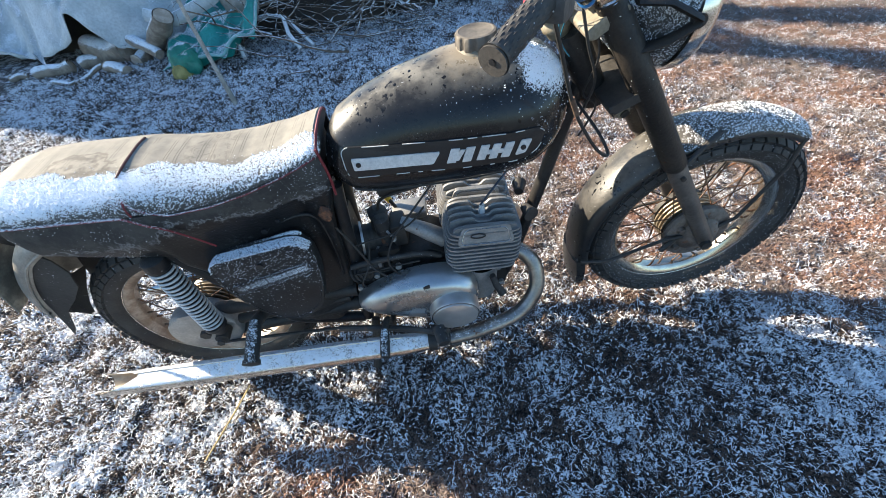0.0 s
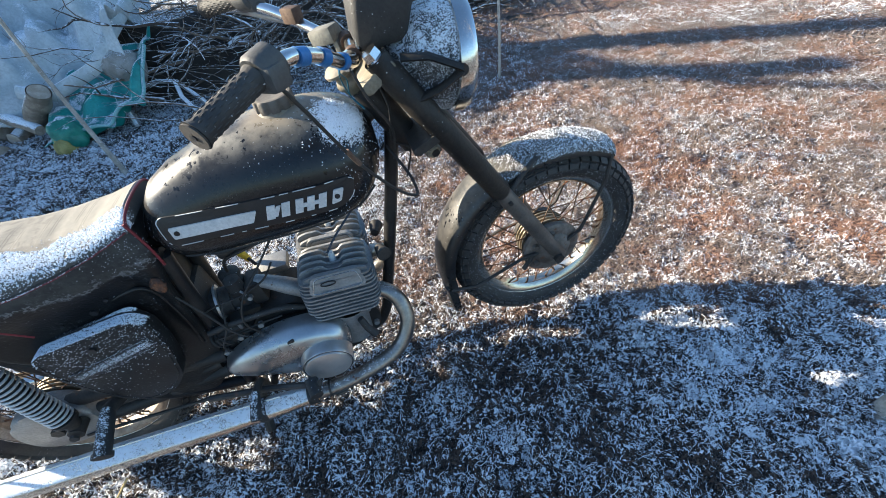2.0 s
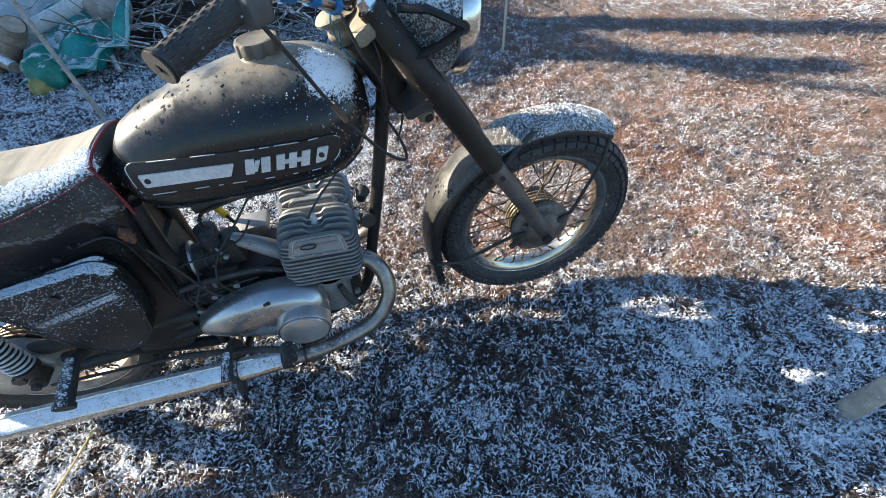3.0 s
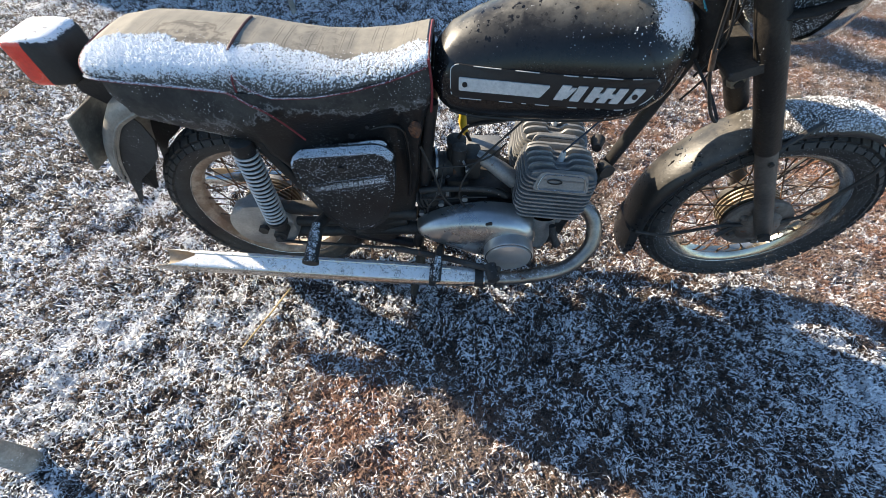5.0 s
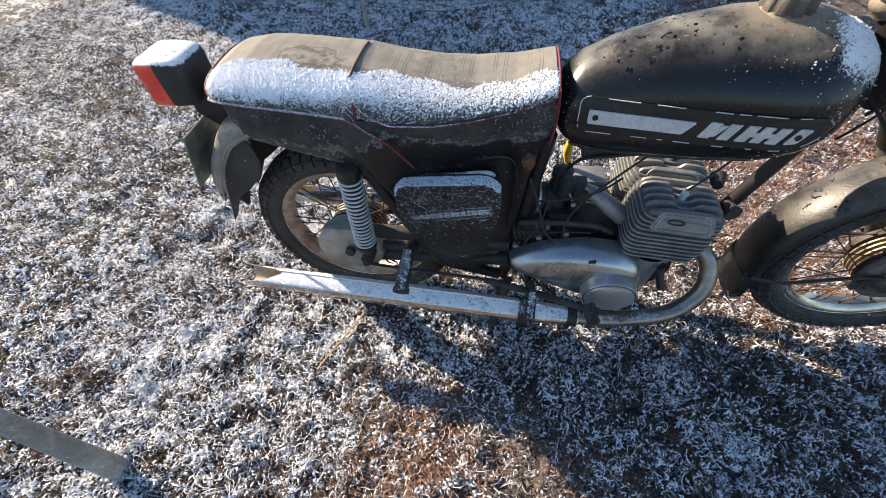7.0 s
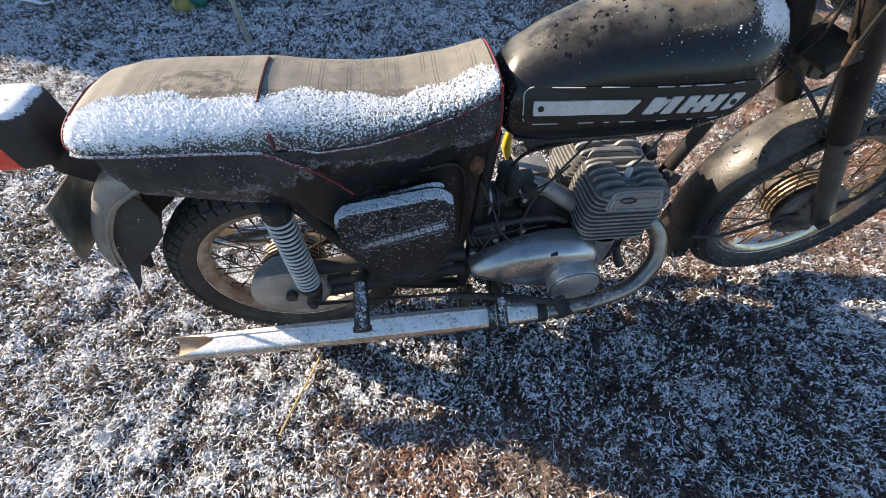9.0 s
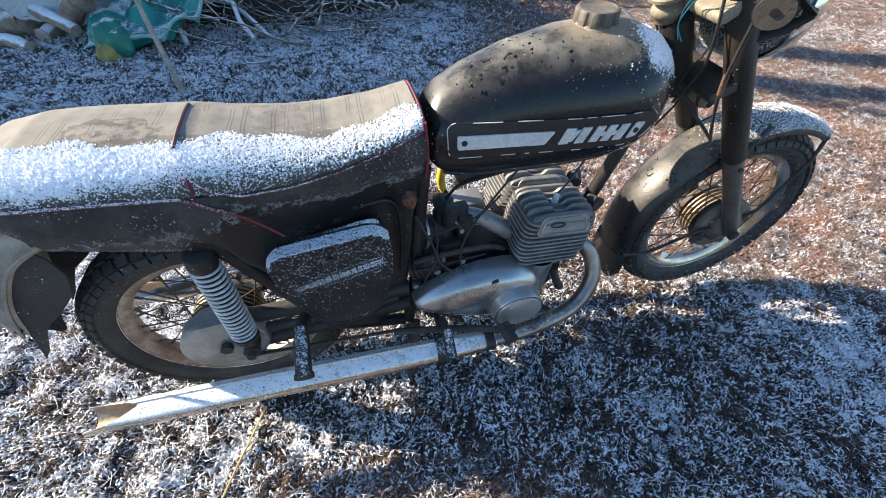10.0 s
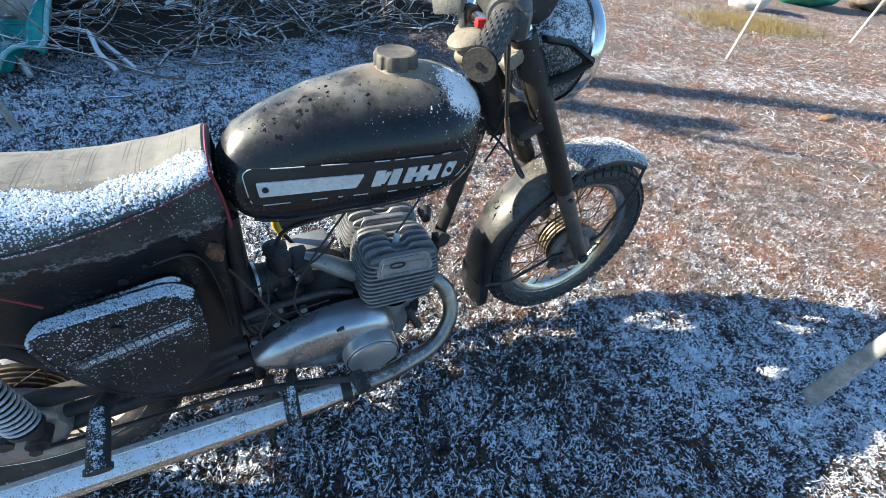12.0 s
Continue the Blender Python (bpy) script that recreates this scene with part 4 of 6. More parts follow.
part("brake_pedal", tube([(0.40, -0.165, -0.01), (0.47, -0.175, -0.015), (0.56, -0.185, -0.03), (0.66, -0.22, -0.02), (0.70, -0.235, -0.005)], 0.009, 8, 5), grime, motorcycle, "dirty brake pedal lever")
bm = bmesh.new()
sweep(bm, [(0.675, -0.215, -0.012), (0.685, -0.262, -0.02)], 0.017, 12)
part("pedal_rubber", bm, rubber, motorcycle)
part("brake_rod", tube([(0.40, -0.150, -0.03), (0.20, -0.120, -0.055), (0.02, -0.10, -0.07)], 0.005, 6), grime, motorcycle)
part("kick_lever", tube([(0.845, -0.125, 0.055), (0.853, -0.133, 0.02), (0.868, -0.140, -0.012)], [0.009, 0.010, 0.0125], 10), rubber, motorcycle, "black rubber-tipped lever")

# bolts and ribs on the crankcase, wiring under the tank
for x, z in ((0.478, 0.058), (0.535, 0.098), (0.60, 0.120), (0.835, 0.075), (0.868, 0.040), (0.875, -0.03), (0.835, -0.09), (0.50, -0.03)):
    part("case_bolt", tube([(x, -0.081, z), (x, -0.093, z)], 0.0085, 6), alloy_dull, engine)
for k in range(4):
    x = 0.485 + 0.034 * k
    part("case_rib", box(bmesh.new(), (x, -0.090, 0.035 + 0.010 * k), (x + 0.006, -0.078, 0.075 + 0.012 * k), None, 0.002), grime, engine)
loom = ([(0.49, -0.09, 0.30), (0.52, -0.10, 0.22), (0.54, -0.105, 0.15), (0.565, -0.11, 0.115)],
        [(0.50, -0.075, 0.21), (0.54, -0.08, 0.225), (0.60, -0.06, 0.215), (0.66, -0.05, 0.235), (0.70, -0.05, 0.28)])
for k, w in enumerate(loom):
    part("cable", tube(w, (0.003, 0.0025)[k], 7, 6), cable_black, motorcycle)

# carburettor, air hose, gearbox top, cables
carb = part("carburettor", loft(bmesh.new(), [[(0.575 + r * math.cos(a), 0.0 + r * math.sin(a), z) for a in (2 * math.pi * k / 18 for k in range(18))]
            for z, r in ((0.09, 0.024), (0.105, 0.034), (0.15, 0.034), (0.16, 0.028), (0.215, 0.027), (0.225, 0.021), (0.24, 0.013))]), grime, motorcycle, "greasy carburettor")
part("carb_ring", tube([(0.518, -0.016, 0.178), (0.512, -0.017, 0.179)], 0.047, 24), polished, carb, "bright hose clamp")
part("float_bowl", box(bmesh.new(), (0.548, -0.052, 0.095), (0.612, 0.02, 0.150), None, 0.012), grime, carb)
part("carb_flange", box(bmesh.new(), (0.600, -0.046, 0.150), (0.640, 0.02, 0.225), None, 0.010), grime, carb)
part("throttle_cap", tube([(0.582, -0.030, 0.200), (0.584, -0.032, 0.252), (0.585, -0.032, 0.258)], [0.021, 0.020, 0.012], 14), rubber, carb)
part("idle_screw", tube([(0.606, -0.045, 0.190), (0.606, -0.060, 0.194)], 0.006, 8), alloy_dull, carb)
part("carb_cap", tube([(0.575, 0.0, 0.238), (0.575, 0.0, 0.252), (0.577, 0.0, 0.262)], [0.026, 0.026, 0.012], 12), rubber, carb)
for dx, dy, dz in ((0.026, -0.018, 0.130), (0.026, 0.016, 0.130), (-0.020, -0.028, 0.150), (0.0, -0.034, 0.205), (0.030, -0.012, 0.195)):
    part("carb_screw", tube([(0.575 + dx * 0.8, dy * 0.8, dz), (0.575 + dx * 1.3, dy * 1.3, dz + 0.004)], 0.0055, 8), alloy_dull, carb)
part("choke_lever", tube([(0.575, -0.025, 0.215), (0.590, -0.045, 0.222), (0.602, -0.055, 0.205)], 0.0035, 6), alloy_dull, carb)
part("inlet_pipe", tube([(0.630, -0.022, 0.216), (0.660, -0.032, 0.205), (0.698, -0.040, 0.180), (0.735, -0.045, 0.150)], [0.016, 0.019, 0.023, 0.024], 16, 3), alloy_dull, motorcycle, "grey alloy inlet pipe")
part("air_hose", tube([(0.56, 0.0, 0.165), (0.51, -0.01, 0.17), (0.47, -0.02, 0.18)], [0.034, 0.040, 0.042], 16), rubber, motorcycle, "black rubber air hose")
part("crankcase_top", slab(bmesh.new(), rounded([(0.56, 0.09), (0.60, 0.138), (0.70, 0.142), (0.755, 0.10)], 0.012), -0.066, 0.07, 0.008), grime, motorcycle, "black greasy top of the crankcase")
bm = bmesh.new()
for x in (0.545, 0.528, 0.511):
    sweep(bm, [(x, -0.006, 0.168), (x - 0.008, -0.007, 0.169)], 0.0385, 18)
part("hose_rib", bm, rubber, motorcycle)
part("air_box", box(bmesh.new(), (0.33, -0.070, 0.10), (0.49, 0.070, 0.36), None, 0.02), grime, motorcycle)
# pale block added in place of the sunlit ground beyond the carburettor
part("pale_filler", box(bmesh.new(), (0.60, 0.035, 0.160), (0.70, 0.105, 0.188), Matrix.Identity(4), 0.012), alloy_dull, motorcycle, "pale block standing in for the sunlit ground seen past the carburettor")
part("crankcase_pipe", tube([(0.48, -0.088, 0.150), (0.53, -0.090, 0.158), (0.60, -0.088, 0.158), (0.67, -0.080, 0.146), (0.715, -0.072, 0.115)], 0.008, 10, 5), rubber, motorcycle, "black rubber pipe over the crankcase")
part("ignition_coil", tube([(0.60, -0.02, 0.335), (0.69, -0.02, 0.345)], 0.020, 14), grime, motorcycle, "dirty black ignition coil under the tank")
part("filter_box", box(bmesh.new(), (0.470, -0.068, 0.10), (0.505, 0.06, 0.27), Matrix.Identity(4), 0.010), rubber, motorcycle, "black rubber air filter box")
part("gearbox_top", box(bmesh.new(), (0.475, -0.082, 0.055), (0.64, 0.08, 0.105), None, 0.014), grime, motorcycle)
part("breather", tube([(0.475, -0.066, 0.098), (0.53, -0.070, 0.122), (0.56, -0.068, 0.125)], [0.022, 0.020, 0.015], 14), grime, motorcycle)
bm = bmesh.new()
for x in (0.475, 0.487, 0.499):
    sweep(bm, [(x, -0.064, 0.100), (x + 0.006, -0.065, 0.102)], 0.030, 14)
part("boot_rib", bm, rubber, motorcycle)
for x in (0.522, 0.548):
    part("bracket_tab", box(bmesh.new(), (x, -0.086, 0.125), (x + 0.009, -0.076, 0.158), None, 0.002), alloy_dull, motorcycle)
part("fuel_tap", tube([(0.595, 0.075, 0.30), (0.590, 0.085, 0.245), (0.60, 0.09, 0.20)], [0.008, 0.012, 0.008], 10, 3), yellow_rubber, motorcycle, "yellow plastic fuel tap hose")
part("fuel_hose", tube([(0.60, 0.085, 0.21), (0.625, 0.06, 0.16), (0.61, 0.02, 0.15), (0.585, 0.0, 0.17)], 0.005, 8, 5), cable_black, motorcycle)
wires = (
    [(0.575, 0.0, 0.24), (0.60, -0.03, 0.31), (0.66, -0.05, 0.34), (0.74, -0.06, 0.36)],
    [(0.60, -0.105, 0.105), (0.585, -0.115, 0.17), (0.61, -0.10, 0.235), (0.68, -0.07, 0.30), (0.76, -0.05, 0.38)],
    [(0.836, -0.07, 0.27), (0.87, -0.06, 0.305), (0.93, -0.02, 0.34), (0.99, 0.0, 0.40)],
    [(0.50, -0.085, 0.05), (0.50, -0.115, 0.11), (0.53, -0.10, 0.16), (0.545, -0.06, 0.22)],
    [(0.48, -0.09, 0.12), (0.53, -0.096, 0.128), (0.60, -0.094, 0.132), (0.66, -0.09, 0.130)],
)
for k, w in enumerate(wires):
    part("cable", tube(w, 0.0026 if k else 0.004, 7, 6), copper_line if k == 2 else cable_black, motorcycle)
for s in (-1, 1):
    part("horn_side", tube([(0.955, 0.03 * s, 0.20), (0.965, 0.065 * s, 0.20)], [0.012, 0.02], 12), grime, motorcycle)

# ---- fork, fenders, lamp and handlebar ----
FD = Vector((1.462 - 1.072, 0, 0.0 - 0.680)).normalized()
FT = Vector((1.072, 0, 0.680))
fk = lambda k, y: FT + FD * k + Vector((0, y, 0))
for s in (-1, 1):
    y = 0.088 * s
    part("fork_cover", sweep(bmesh.new(), [fk(0.0, y), fk(0.03, y), fk(0.035, y), fk(0.20, y), fk(0.435, y), fk(0.443, y)], [0.024, 0.024, 0.027, 0.027, 0.0265, 0.023], 20), fork_paint, motorcycle, "dusty black fork cover")
    leg = part("fork_leg", sweep(bmesh.new(), [fk(0.425, y), fk(0.48, y), fk(0.79, y), fk(0.80, y)], [0.023, 0.0225, 0.0215, 0.016], 20), fork_leg, motorcycle, "worn grey fork leg")
    part("fork_bolt", tube([fk(0.468, y + 0.020 * s), fk(0.468, y + 0.029 * s)], 0.006, 8), grime, leg)
    part("top_nut", sweep(bmesh.new(), [fk(-0.016, y), fk(-0.002, y), fk(0.002, y)], [0.017, 0.018, 0.026], 6), chrome, motorcycle, "bright top nut")
part("top_yoke", slab(bmesh.new(), rounded([(1.030, 0.640), (1.095, 0.678), (1.108, 0.660), (1.043, 0.620)], 0.012), -0.105, 0.105, 0.004), cream_rubber, motorcycle, "dusty cream fork yoke")
part("lower_yoke", slab(bmesh.new(), rounded([(1.095, 0.490), (1.163, 0.518), (1.171, 0.500), (1.103, 0.472)], 0.012), -0.108, 0.108, 0.006), grime, motorcycle, "dirty lower fork yoke")
part("head_tube", tube([(1.042, 0, 0.608), (1.115, 0, 0.455)], 0.030, 18), black_paint, motorcycle)
lock = part("steering_lock", tube([(1.140, -0.030, 0.462), (1.148, -0.062, 0.452), (1.150, -0.070, 0.450)], [0.018, 0.018, 0.014], 18), cream_rubber, motorcycle, "dusty steering lock barrel")
part("lock_cap", tube([(1.150, -0.069, 0.450), (1.151, -0.074, 0.449)], 0.009, 14), grime, lock)
part("lock_bracket", slab(bmesh.new(), rounded([(1.118, 0.490), (1.150, 0.478), (1.156, 0.438), (1.132, 0.436)], 0.008), -0.060, -0.052, 0.001), grime, motorcycle)

# handlebar
housing_mat = surface("control_housing", (0.035, 0.036, 0.036), (0.07, 0.07, 0.068), 0.5, dust=0.25)
HALF = [(0.835, 0.352, 0.738), (0.90, 0.283, 0.750), (0.945, 0.228, 0.754), (0.980, 0.184, 0.736), (1.010, 0.144, 0.708), (1.032, 0.100, 0.688), (1.040, 0.05, 0.680)]
LEFT = [(1.040, 0.05, 0.680), (1.014, 0.078, 0.686), (0.985, 0.112, 0.697), (0.956, 0.146, 0.712), (0.911, 0.185, 0.735), (0.86, 0.228, 0.748), (0.765, 0.305, 0.746)]
bar_pts = [(x, -y, z) for x, y, z in HALF] + [(1.041, 0.0, 0.679)] + LEFT
part("handlebar", tube(bar_pts, 0.0115, 14, 6), chrome, motorcycle, "chromed handlebar with blue tape")
for s in (-1, 1):
    p, q = (Vector((0.832, -0.355, 0.737)), Vector((0.905, -0.278, 0.756))) if s < 0 else (Vector((0.765, 0.305, 0.748)), Vector((0.850, 0.233, 0.760)))
    bm = bmesh.new()
    n = 14
    pts = [p + (q - p) * k / n for k in range(n + 1)]
    sweep(bm, pts, [0.0195] + [0.0163] * (n - 1) + [0.0185], 20)
    d = (q - p).normalized()
    u = d.cross(Vector((0, 0, 1))).normalized()
    v = u.cross(d)
    for row in range(9):
        for k in range(14):
            a = 2 * math.pi * (k + 0.5 * (row % 2)) / 14
            out = math.cos(a) * u + math.sin(a) * v
            mid = p + (q - p) * (0.10 + 0.095 * row)
            sweep(bm, [mid - d * 0.0048 + out * 0.0158, mid + out * 0.0163, mid + d * 0.0048 + out * 0.0158], [0.0006, 0.0013, 0.0006], 5)
    grip = part("grip", bm, rubber, motorcycle, "worn black rubber handlebar grip")
    part("grip_end", tube([p - d * 0.003, p - d * 0.0005], [0.0180, 0.0180], 18), surface("dusty_rubber_%d" % s, (0.05, 0.045, 0.04), (0.1, 0.085, 0.07), 0.8), grip)
    part("grip_hole", tube([p - d * 0.0045, p - d * 0.002], 0.004, 10), badge_black, grip)
    c = q + d * 0.020
    bm = bmesh.new()
    sweep(bm, [c - d * 0.018, c - d * 0.012, c + d * 0.018, c + d * 0.022], [0.022, 0.026, 0.025, 0.018], 24)
    box(bm, (-0.012, -0.026, -0.026), (0.028, 0.010, 0.008), Matrix.Translation(c + d * 0.004) @ pose(0, 0, 0, 0, 0, 40 * s), 0.008)
    part("throttle_housing" if s < 0 else "switch_housing", bm, housing_mat, motorcycle, "dusty grey control housing")
for k0, k1 in (((0.955, -0.217, 0.750), (0.967, -0.202, 0.744)), ((0.985, -0.178, 0.732), (0.994, -0.166, 0.724)), ((1.012, -0.141, 0.706), (1.019, -0.128, 0.700))):
    part("tape", tube([k0, k1], 0.0135, 14), blue_tape, motorcycle, "blue tape wrapped round the bar")
for s in (-1, 1):
    part("bar_clamp", tube([(1.041, 0.036 * s, 0.680), (1.038, 0.060 * s, 0.682)], 0.0155, 16), rusty, motorcycle, "rusty handlebar clamp")
    part("clamp_bolt", tube([(1.052, 0.054 * s, 0.692), (1.058, 0.054 * s, 0.712)], 0.007, 6), chrome, motorcycle)
part("clamp_ring", tube([(1.022, -0.102, 0.690), (1.028, -0.086, 0.688)], 0.016, 12), chrome, motorcycle)
part("steering_cap", lathe(bmesh.new(), [(-0.012, 0.020), (0.0, 0.024), (0.004, 0.028), (0.011, 0.029), (0.017, 0.026), (0.022, 0.021), (0.028, 0.024), (0.034, 0.036), (0.040, 0.037), (0.046, 0.031), (0.050, 0.014), (0.050, 0.001)],
                           Matrix.Translation((1.022, 0.006, 0.612)) @ Matrix.Rotation(radians(-18), 4, "Y") @ flip, 32), cream_rubber, motorcycle, "dusty beige steering head with stacked rings")
bracket_mat = surface("bracket_alloy", (0.16, 0.155, 0.13), (0.26, 0.25, 0.21), 0.6, 0.2, large=18, dust=0.35)
bracket_at = Matrix.Translation((1.003, 0.072, 0.690)) @ pose(0, 0, 0, 0, -10, -40)
bm = box(bmesh.new(), (-0.030, -0.020, -0.012), (0.030, 0.020, 0.020), bracket_at, 0.008)
box(bm, (0.018, -0.014, -0.038), (0.032, 0.014, -0.008), bracket_at, 0.005)
part("lever_clamp", bm, bracket_mat, motorcycle, "grey-green cast clutch lever clamp")
part("left_lever", tube([(0.955, 0.150, 0.722), (0.925, 0.185, 0.715), (0.86, 0.265, 0.725), (0.80, 0.325, 0.735)], [0.007, 0.008, 0.006, 0.006], 8, 4), alloy_dull, motorcycle, "alloy clutch lever")
part("lever_bracket", box(bmesh.new(), (-0.018, -0.014, -0.016), (0.018, 0.014, 0.014), Matrix.Translation((0.950, 0.145, 0.728)) @ pose(0, 0, 0, 0, 0, -45), 0.004), rusty, motorcycle)
part("kill_switch", box(bmesh.new(), (-0.007, -0.005, -0.005), (0.007, 0.005, 0.006), Matrix.Translation((0.905, -0.222, 0.738)), 0.002), switch_red, motorcycle, "small red switch")

# headlamp
lamp_axis = pose(1.232, 0, 0.622, 0, 8, 0) @ Matrix.Rotation(radians(-90), 4, "Z")
bm = bmesh.new()
lathe(bm, [(-0.135, 0.001), (-0.130, 0.034), (-0.112, 0.064), (-0.080, 0.090), (-0.038, 0.104), (0.0, 0.108)], lamp_axis, 44)
headlamp = part("headlamp_shell", bm, lamp_shell, motorcycle, "black headlamp shell speckled with frost")
part("headlamp_rim", lathe(bmesh.new(), [(-0.014, 0.108), (-0.012, 0.113), (0.010, 0.115), (0.022, 0.109), (0.024, 0.100), (0.012, 0.098)], lamp_axis, 48), chrome, headlamp, "chrome headlamp ring")
part("headlamp_glass", lathe(bmesh.new(), [(0.014, 0.100), (0.026, 0.07), (0.032, 0.035), (0.033, 0.001)], lamp_axis, 44), glass, headlamp, "ribbed headlamp glass")
part("lamp_bolt", tube([(1.222, -0.102, 0.628), (1.222, -0.116, 0.628)], 0.012, 12), grime, headlamp)
for s in (-1, 1):                                                      # ear with a triangular hole
    bm = bmesh.new()
    sweep(bm, [(1.115, 0.098 * s, 0.672), (1.165, 0.108 * s, 0.665), (1.222, 0.112 * s, 0.632)], 0.015, 8, True, 0.4)
    sweep(bm, [(1.128, 0.098 * s, 0.590), (1.175, 0.108 * s, 0.602), (1.222, 0.112 * s, 0.626)], 0.015, 8, True, 0.4)
    part("lamp_ear", bm, fork_paint, headlamp, "black steel headlamp ear")
# instrument box behind the lamp
bm = bmesh.new()
rings = []
for z, f in ((0.685, 0.75), (0.70, 0.9), (0.745, 1.0), (0.775, 1.0), (0.78, 0.92)):
    rings.append([(1.098 + 0.055 * f * x + (z - 0.70) * 0.25, 0.075 * f * y, z) for x, y in rounded([(-1, -1), (1, -1), (1, 1), (-1, 1)], 0.3)])
part("instrument_box", loft(bm, rings), rubber, motorcycle, "black plastic instrument box")
# cables of the bar
bar_cables = (
    [(0.925, -0.262, 0.735), (0.945, -0.245, 0.68), (0.985, -0.215, 0.57), (1.035, -0.195, 0.48), (1.068, -0.180, 0.440), (1.080, -0.165, 0.436), (1.075, -0.12, 0.455), (1.05, -0.05, 0.49)],
    [(1.02, -0.10, 0.70), (1.04, -0.105, 0.62), (1.07, -0.085, 0.54), (1.06, -0.06, 0.46)],
    [(1.03, 0.10, 0.70), (1.06, 0.09, 0.60), (1.09, 0.06, 0.50), (1.04, 0.03, 0.44)],
    [(1.06, -0.07, 0.66), (1.075, -0.075, 0.58), (1.065, -0.05, 0.50), (1.10, -0.04, 0.46), (1.08, -0.02, 0.38)],
)
for k, w in enumerate(bar_cables):
    part("cable", tube(w, (0.0031, 0.0028, 0.0028, 0.0024)[k], 7, 7), cable_black, motorcycle)
for off in (0.0, 0.010):
    part("blue_wire", tube([(1.02, -0.085 - off, 0.70), (1.006, -0.075 - off, 0.672), (1.004 + off, -0.055, 0.645), (1.012, -0.045, 0.610), (1.03, -0.04 - off, 0.58)], 0.0012, 6, 6), wire_teal, motorcycle, "thin blue wire")

part("cable_ferrule", tube([(0.976, -0.220, 0.595), (0.990, -0.213, 0.560)], 0.0046, 10), rusty, motorcycle)

# fenders
def fender(center, r, a0, a1, half, mat, label, name):
    m = Matrix.Translation(center)
    arc = [(half * math.sin(radians(t)), r + 0.028 * (math.cos(radians(t)) - 1) - 0.000) for t in np.linspace(-82, 82, 13)]
    prof = [(half, r - 0.036)] + [(y, q) for y, q in reversed(arc)] + [(-half, r - 0.036)]
    inner = [(y * 0.97, q - 0.003) for y, q in reversed(prof)]
    return part(name, lathe(bmesh.new(), prof + inner, m, 48, a0, a1, True), mat, motorcycle, label)


front_fender = fender(FRONT, 0.352, 58, 190, 0.066, fender_paint, "black front mudguard with frost on its top", "front_fender")
m = Matrix.Translation(FRONT)
pt = lambda a, r, y: m @ Vector((r * math.cos(radians(a)), y, r * math.sin(radians(a))))
part("mud_flap", loft(bmesh.new(), [[pt(a, 0.345 + d, -0.058 * f), pt(a, 0.345 + d, 0.058 * f), pt(a, 0.340 + d, 0.058 * f), pt(a, 0.340 + d, -0.058 * f)]
                                    for a, d, f in ((186, 0.0, 1.0), (192, 0.004, 1.0), (200, 0.012, 0.9), (205, 0.02, 0.8))]), rubber, front_fender, "black rubber mud flap")
flare = [(188, 0.352, 0.066), (196, 0.358, 0.070), (203, 0.370, 0.066), (206, 0.376, 0.058)]
part("fender_end", loft(bmesh.new(), [[pt(a, r - 0.030, -w), pt(a, r - 0.006, -w * 0.93), pt(a, r, -w * 0.6), pt(a, r, w * 0.6), pt(a, r - 0.006, w * 0.93), pt(a, r - 0.030, w),
                                       pt(a, r - 0.030, w * 0.95), pt(a, r - 0.009, w * 0.88), pt(a, r - 0.004, 0), pt(a, r - 0.009, -w * 0.88), pt(a, r - 0.030, -w * 0.95)] for a, r, w in flare]), fender_paint, front_fender)
for k in range(4):
    part("flap_mark", tube([pt(199 + 2.2 * k, 0.372 - 0.002 * k, -0.062), pt(200 + 2.2 * k, 0.372 - 0.002 * k, -0.058)], 0.0022, 5), white_paint, front_fender)
for s in (-1, 1):
    y = 0.075 * s
    part("fender_stay", tube([pt(60, 0.330, 0.062 * s), pt(55, 0.26, y), pt(30, 0.10, y), Vector(FRONT) + Vector((0.02, y, 0.01))], 0.005, 8), grime, front_fender)
    part("fender_stay", tube([pt(187, 0.335, 0.064 * s), pt(190, 0.26, y), pt(175, 0.10, y), Vector(FRONT) + Vector((-0.02, y, 0.01))], 0.005, 8), grime, front_fender)
    part("fender_bracket", tube([fk(0.47, 0.085 * s), pt(105, 0.33, 0.066 * s), pt(98, 0.34, 0.05 * s)], 0.007, 8), grime, front_fender)
part("front_brake_arm", tube([(1.40, -0.064, 0.02), (1.375, -0.07, -0.015), (1.355, -0.072, -0.04)], 0.008, 8), grime, motorcycle)
plate_f = part("front_brake_plate", lathe(bmesh.new(), [(-0.050, 0.092), (-0.062, 0.091), (-0.068, 0.082), (-0.069, 0.060), (-0.080, 0.050), (-0.086, 0.026), (-0.090, 0.001)], Matrix.Translation(FRONT), 40), brake_metal, motorcycle, "dusty rust-stained front brake plate")
for a in (20, 95, 150, 215, 290):
    c = Vector(FRONT) + Vector((0.066 * math.cos(radians(a)), -0.068, 0.066 * math.sin(radians(a))))
    part("plate_boss", tube([c, c + Vector((0, -0.010, 0))], [0.012, 0.009], 10), brake_metal, plate_f)

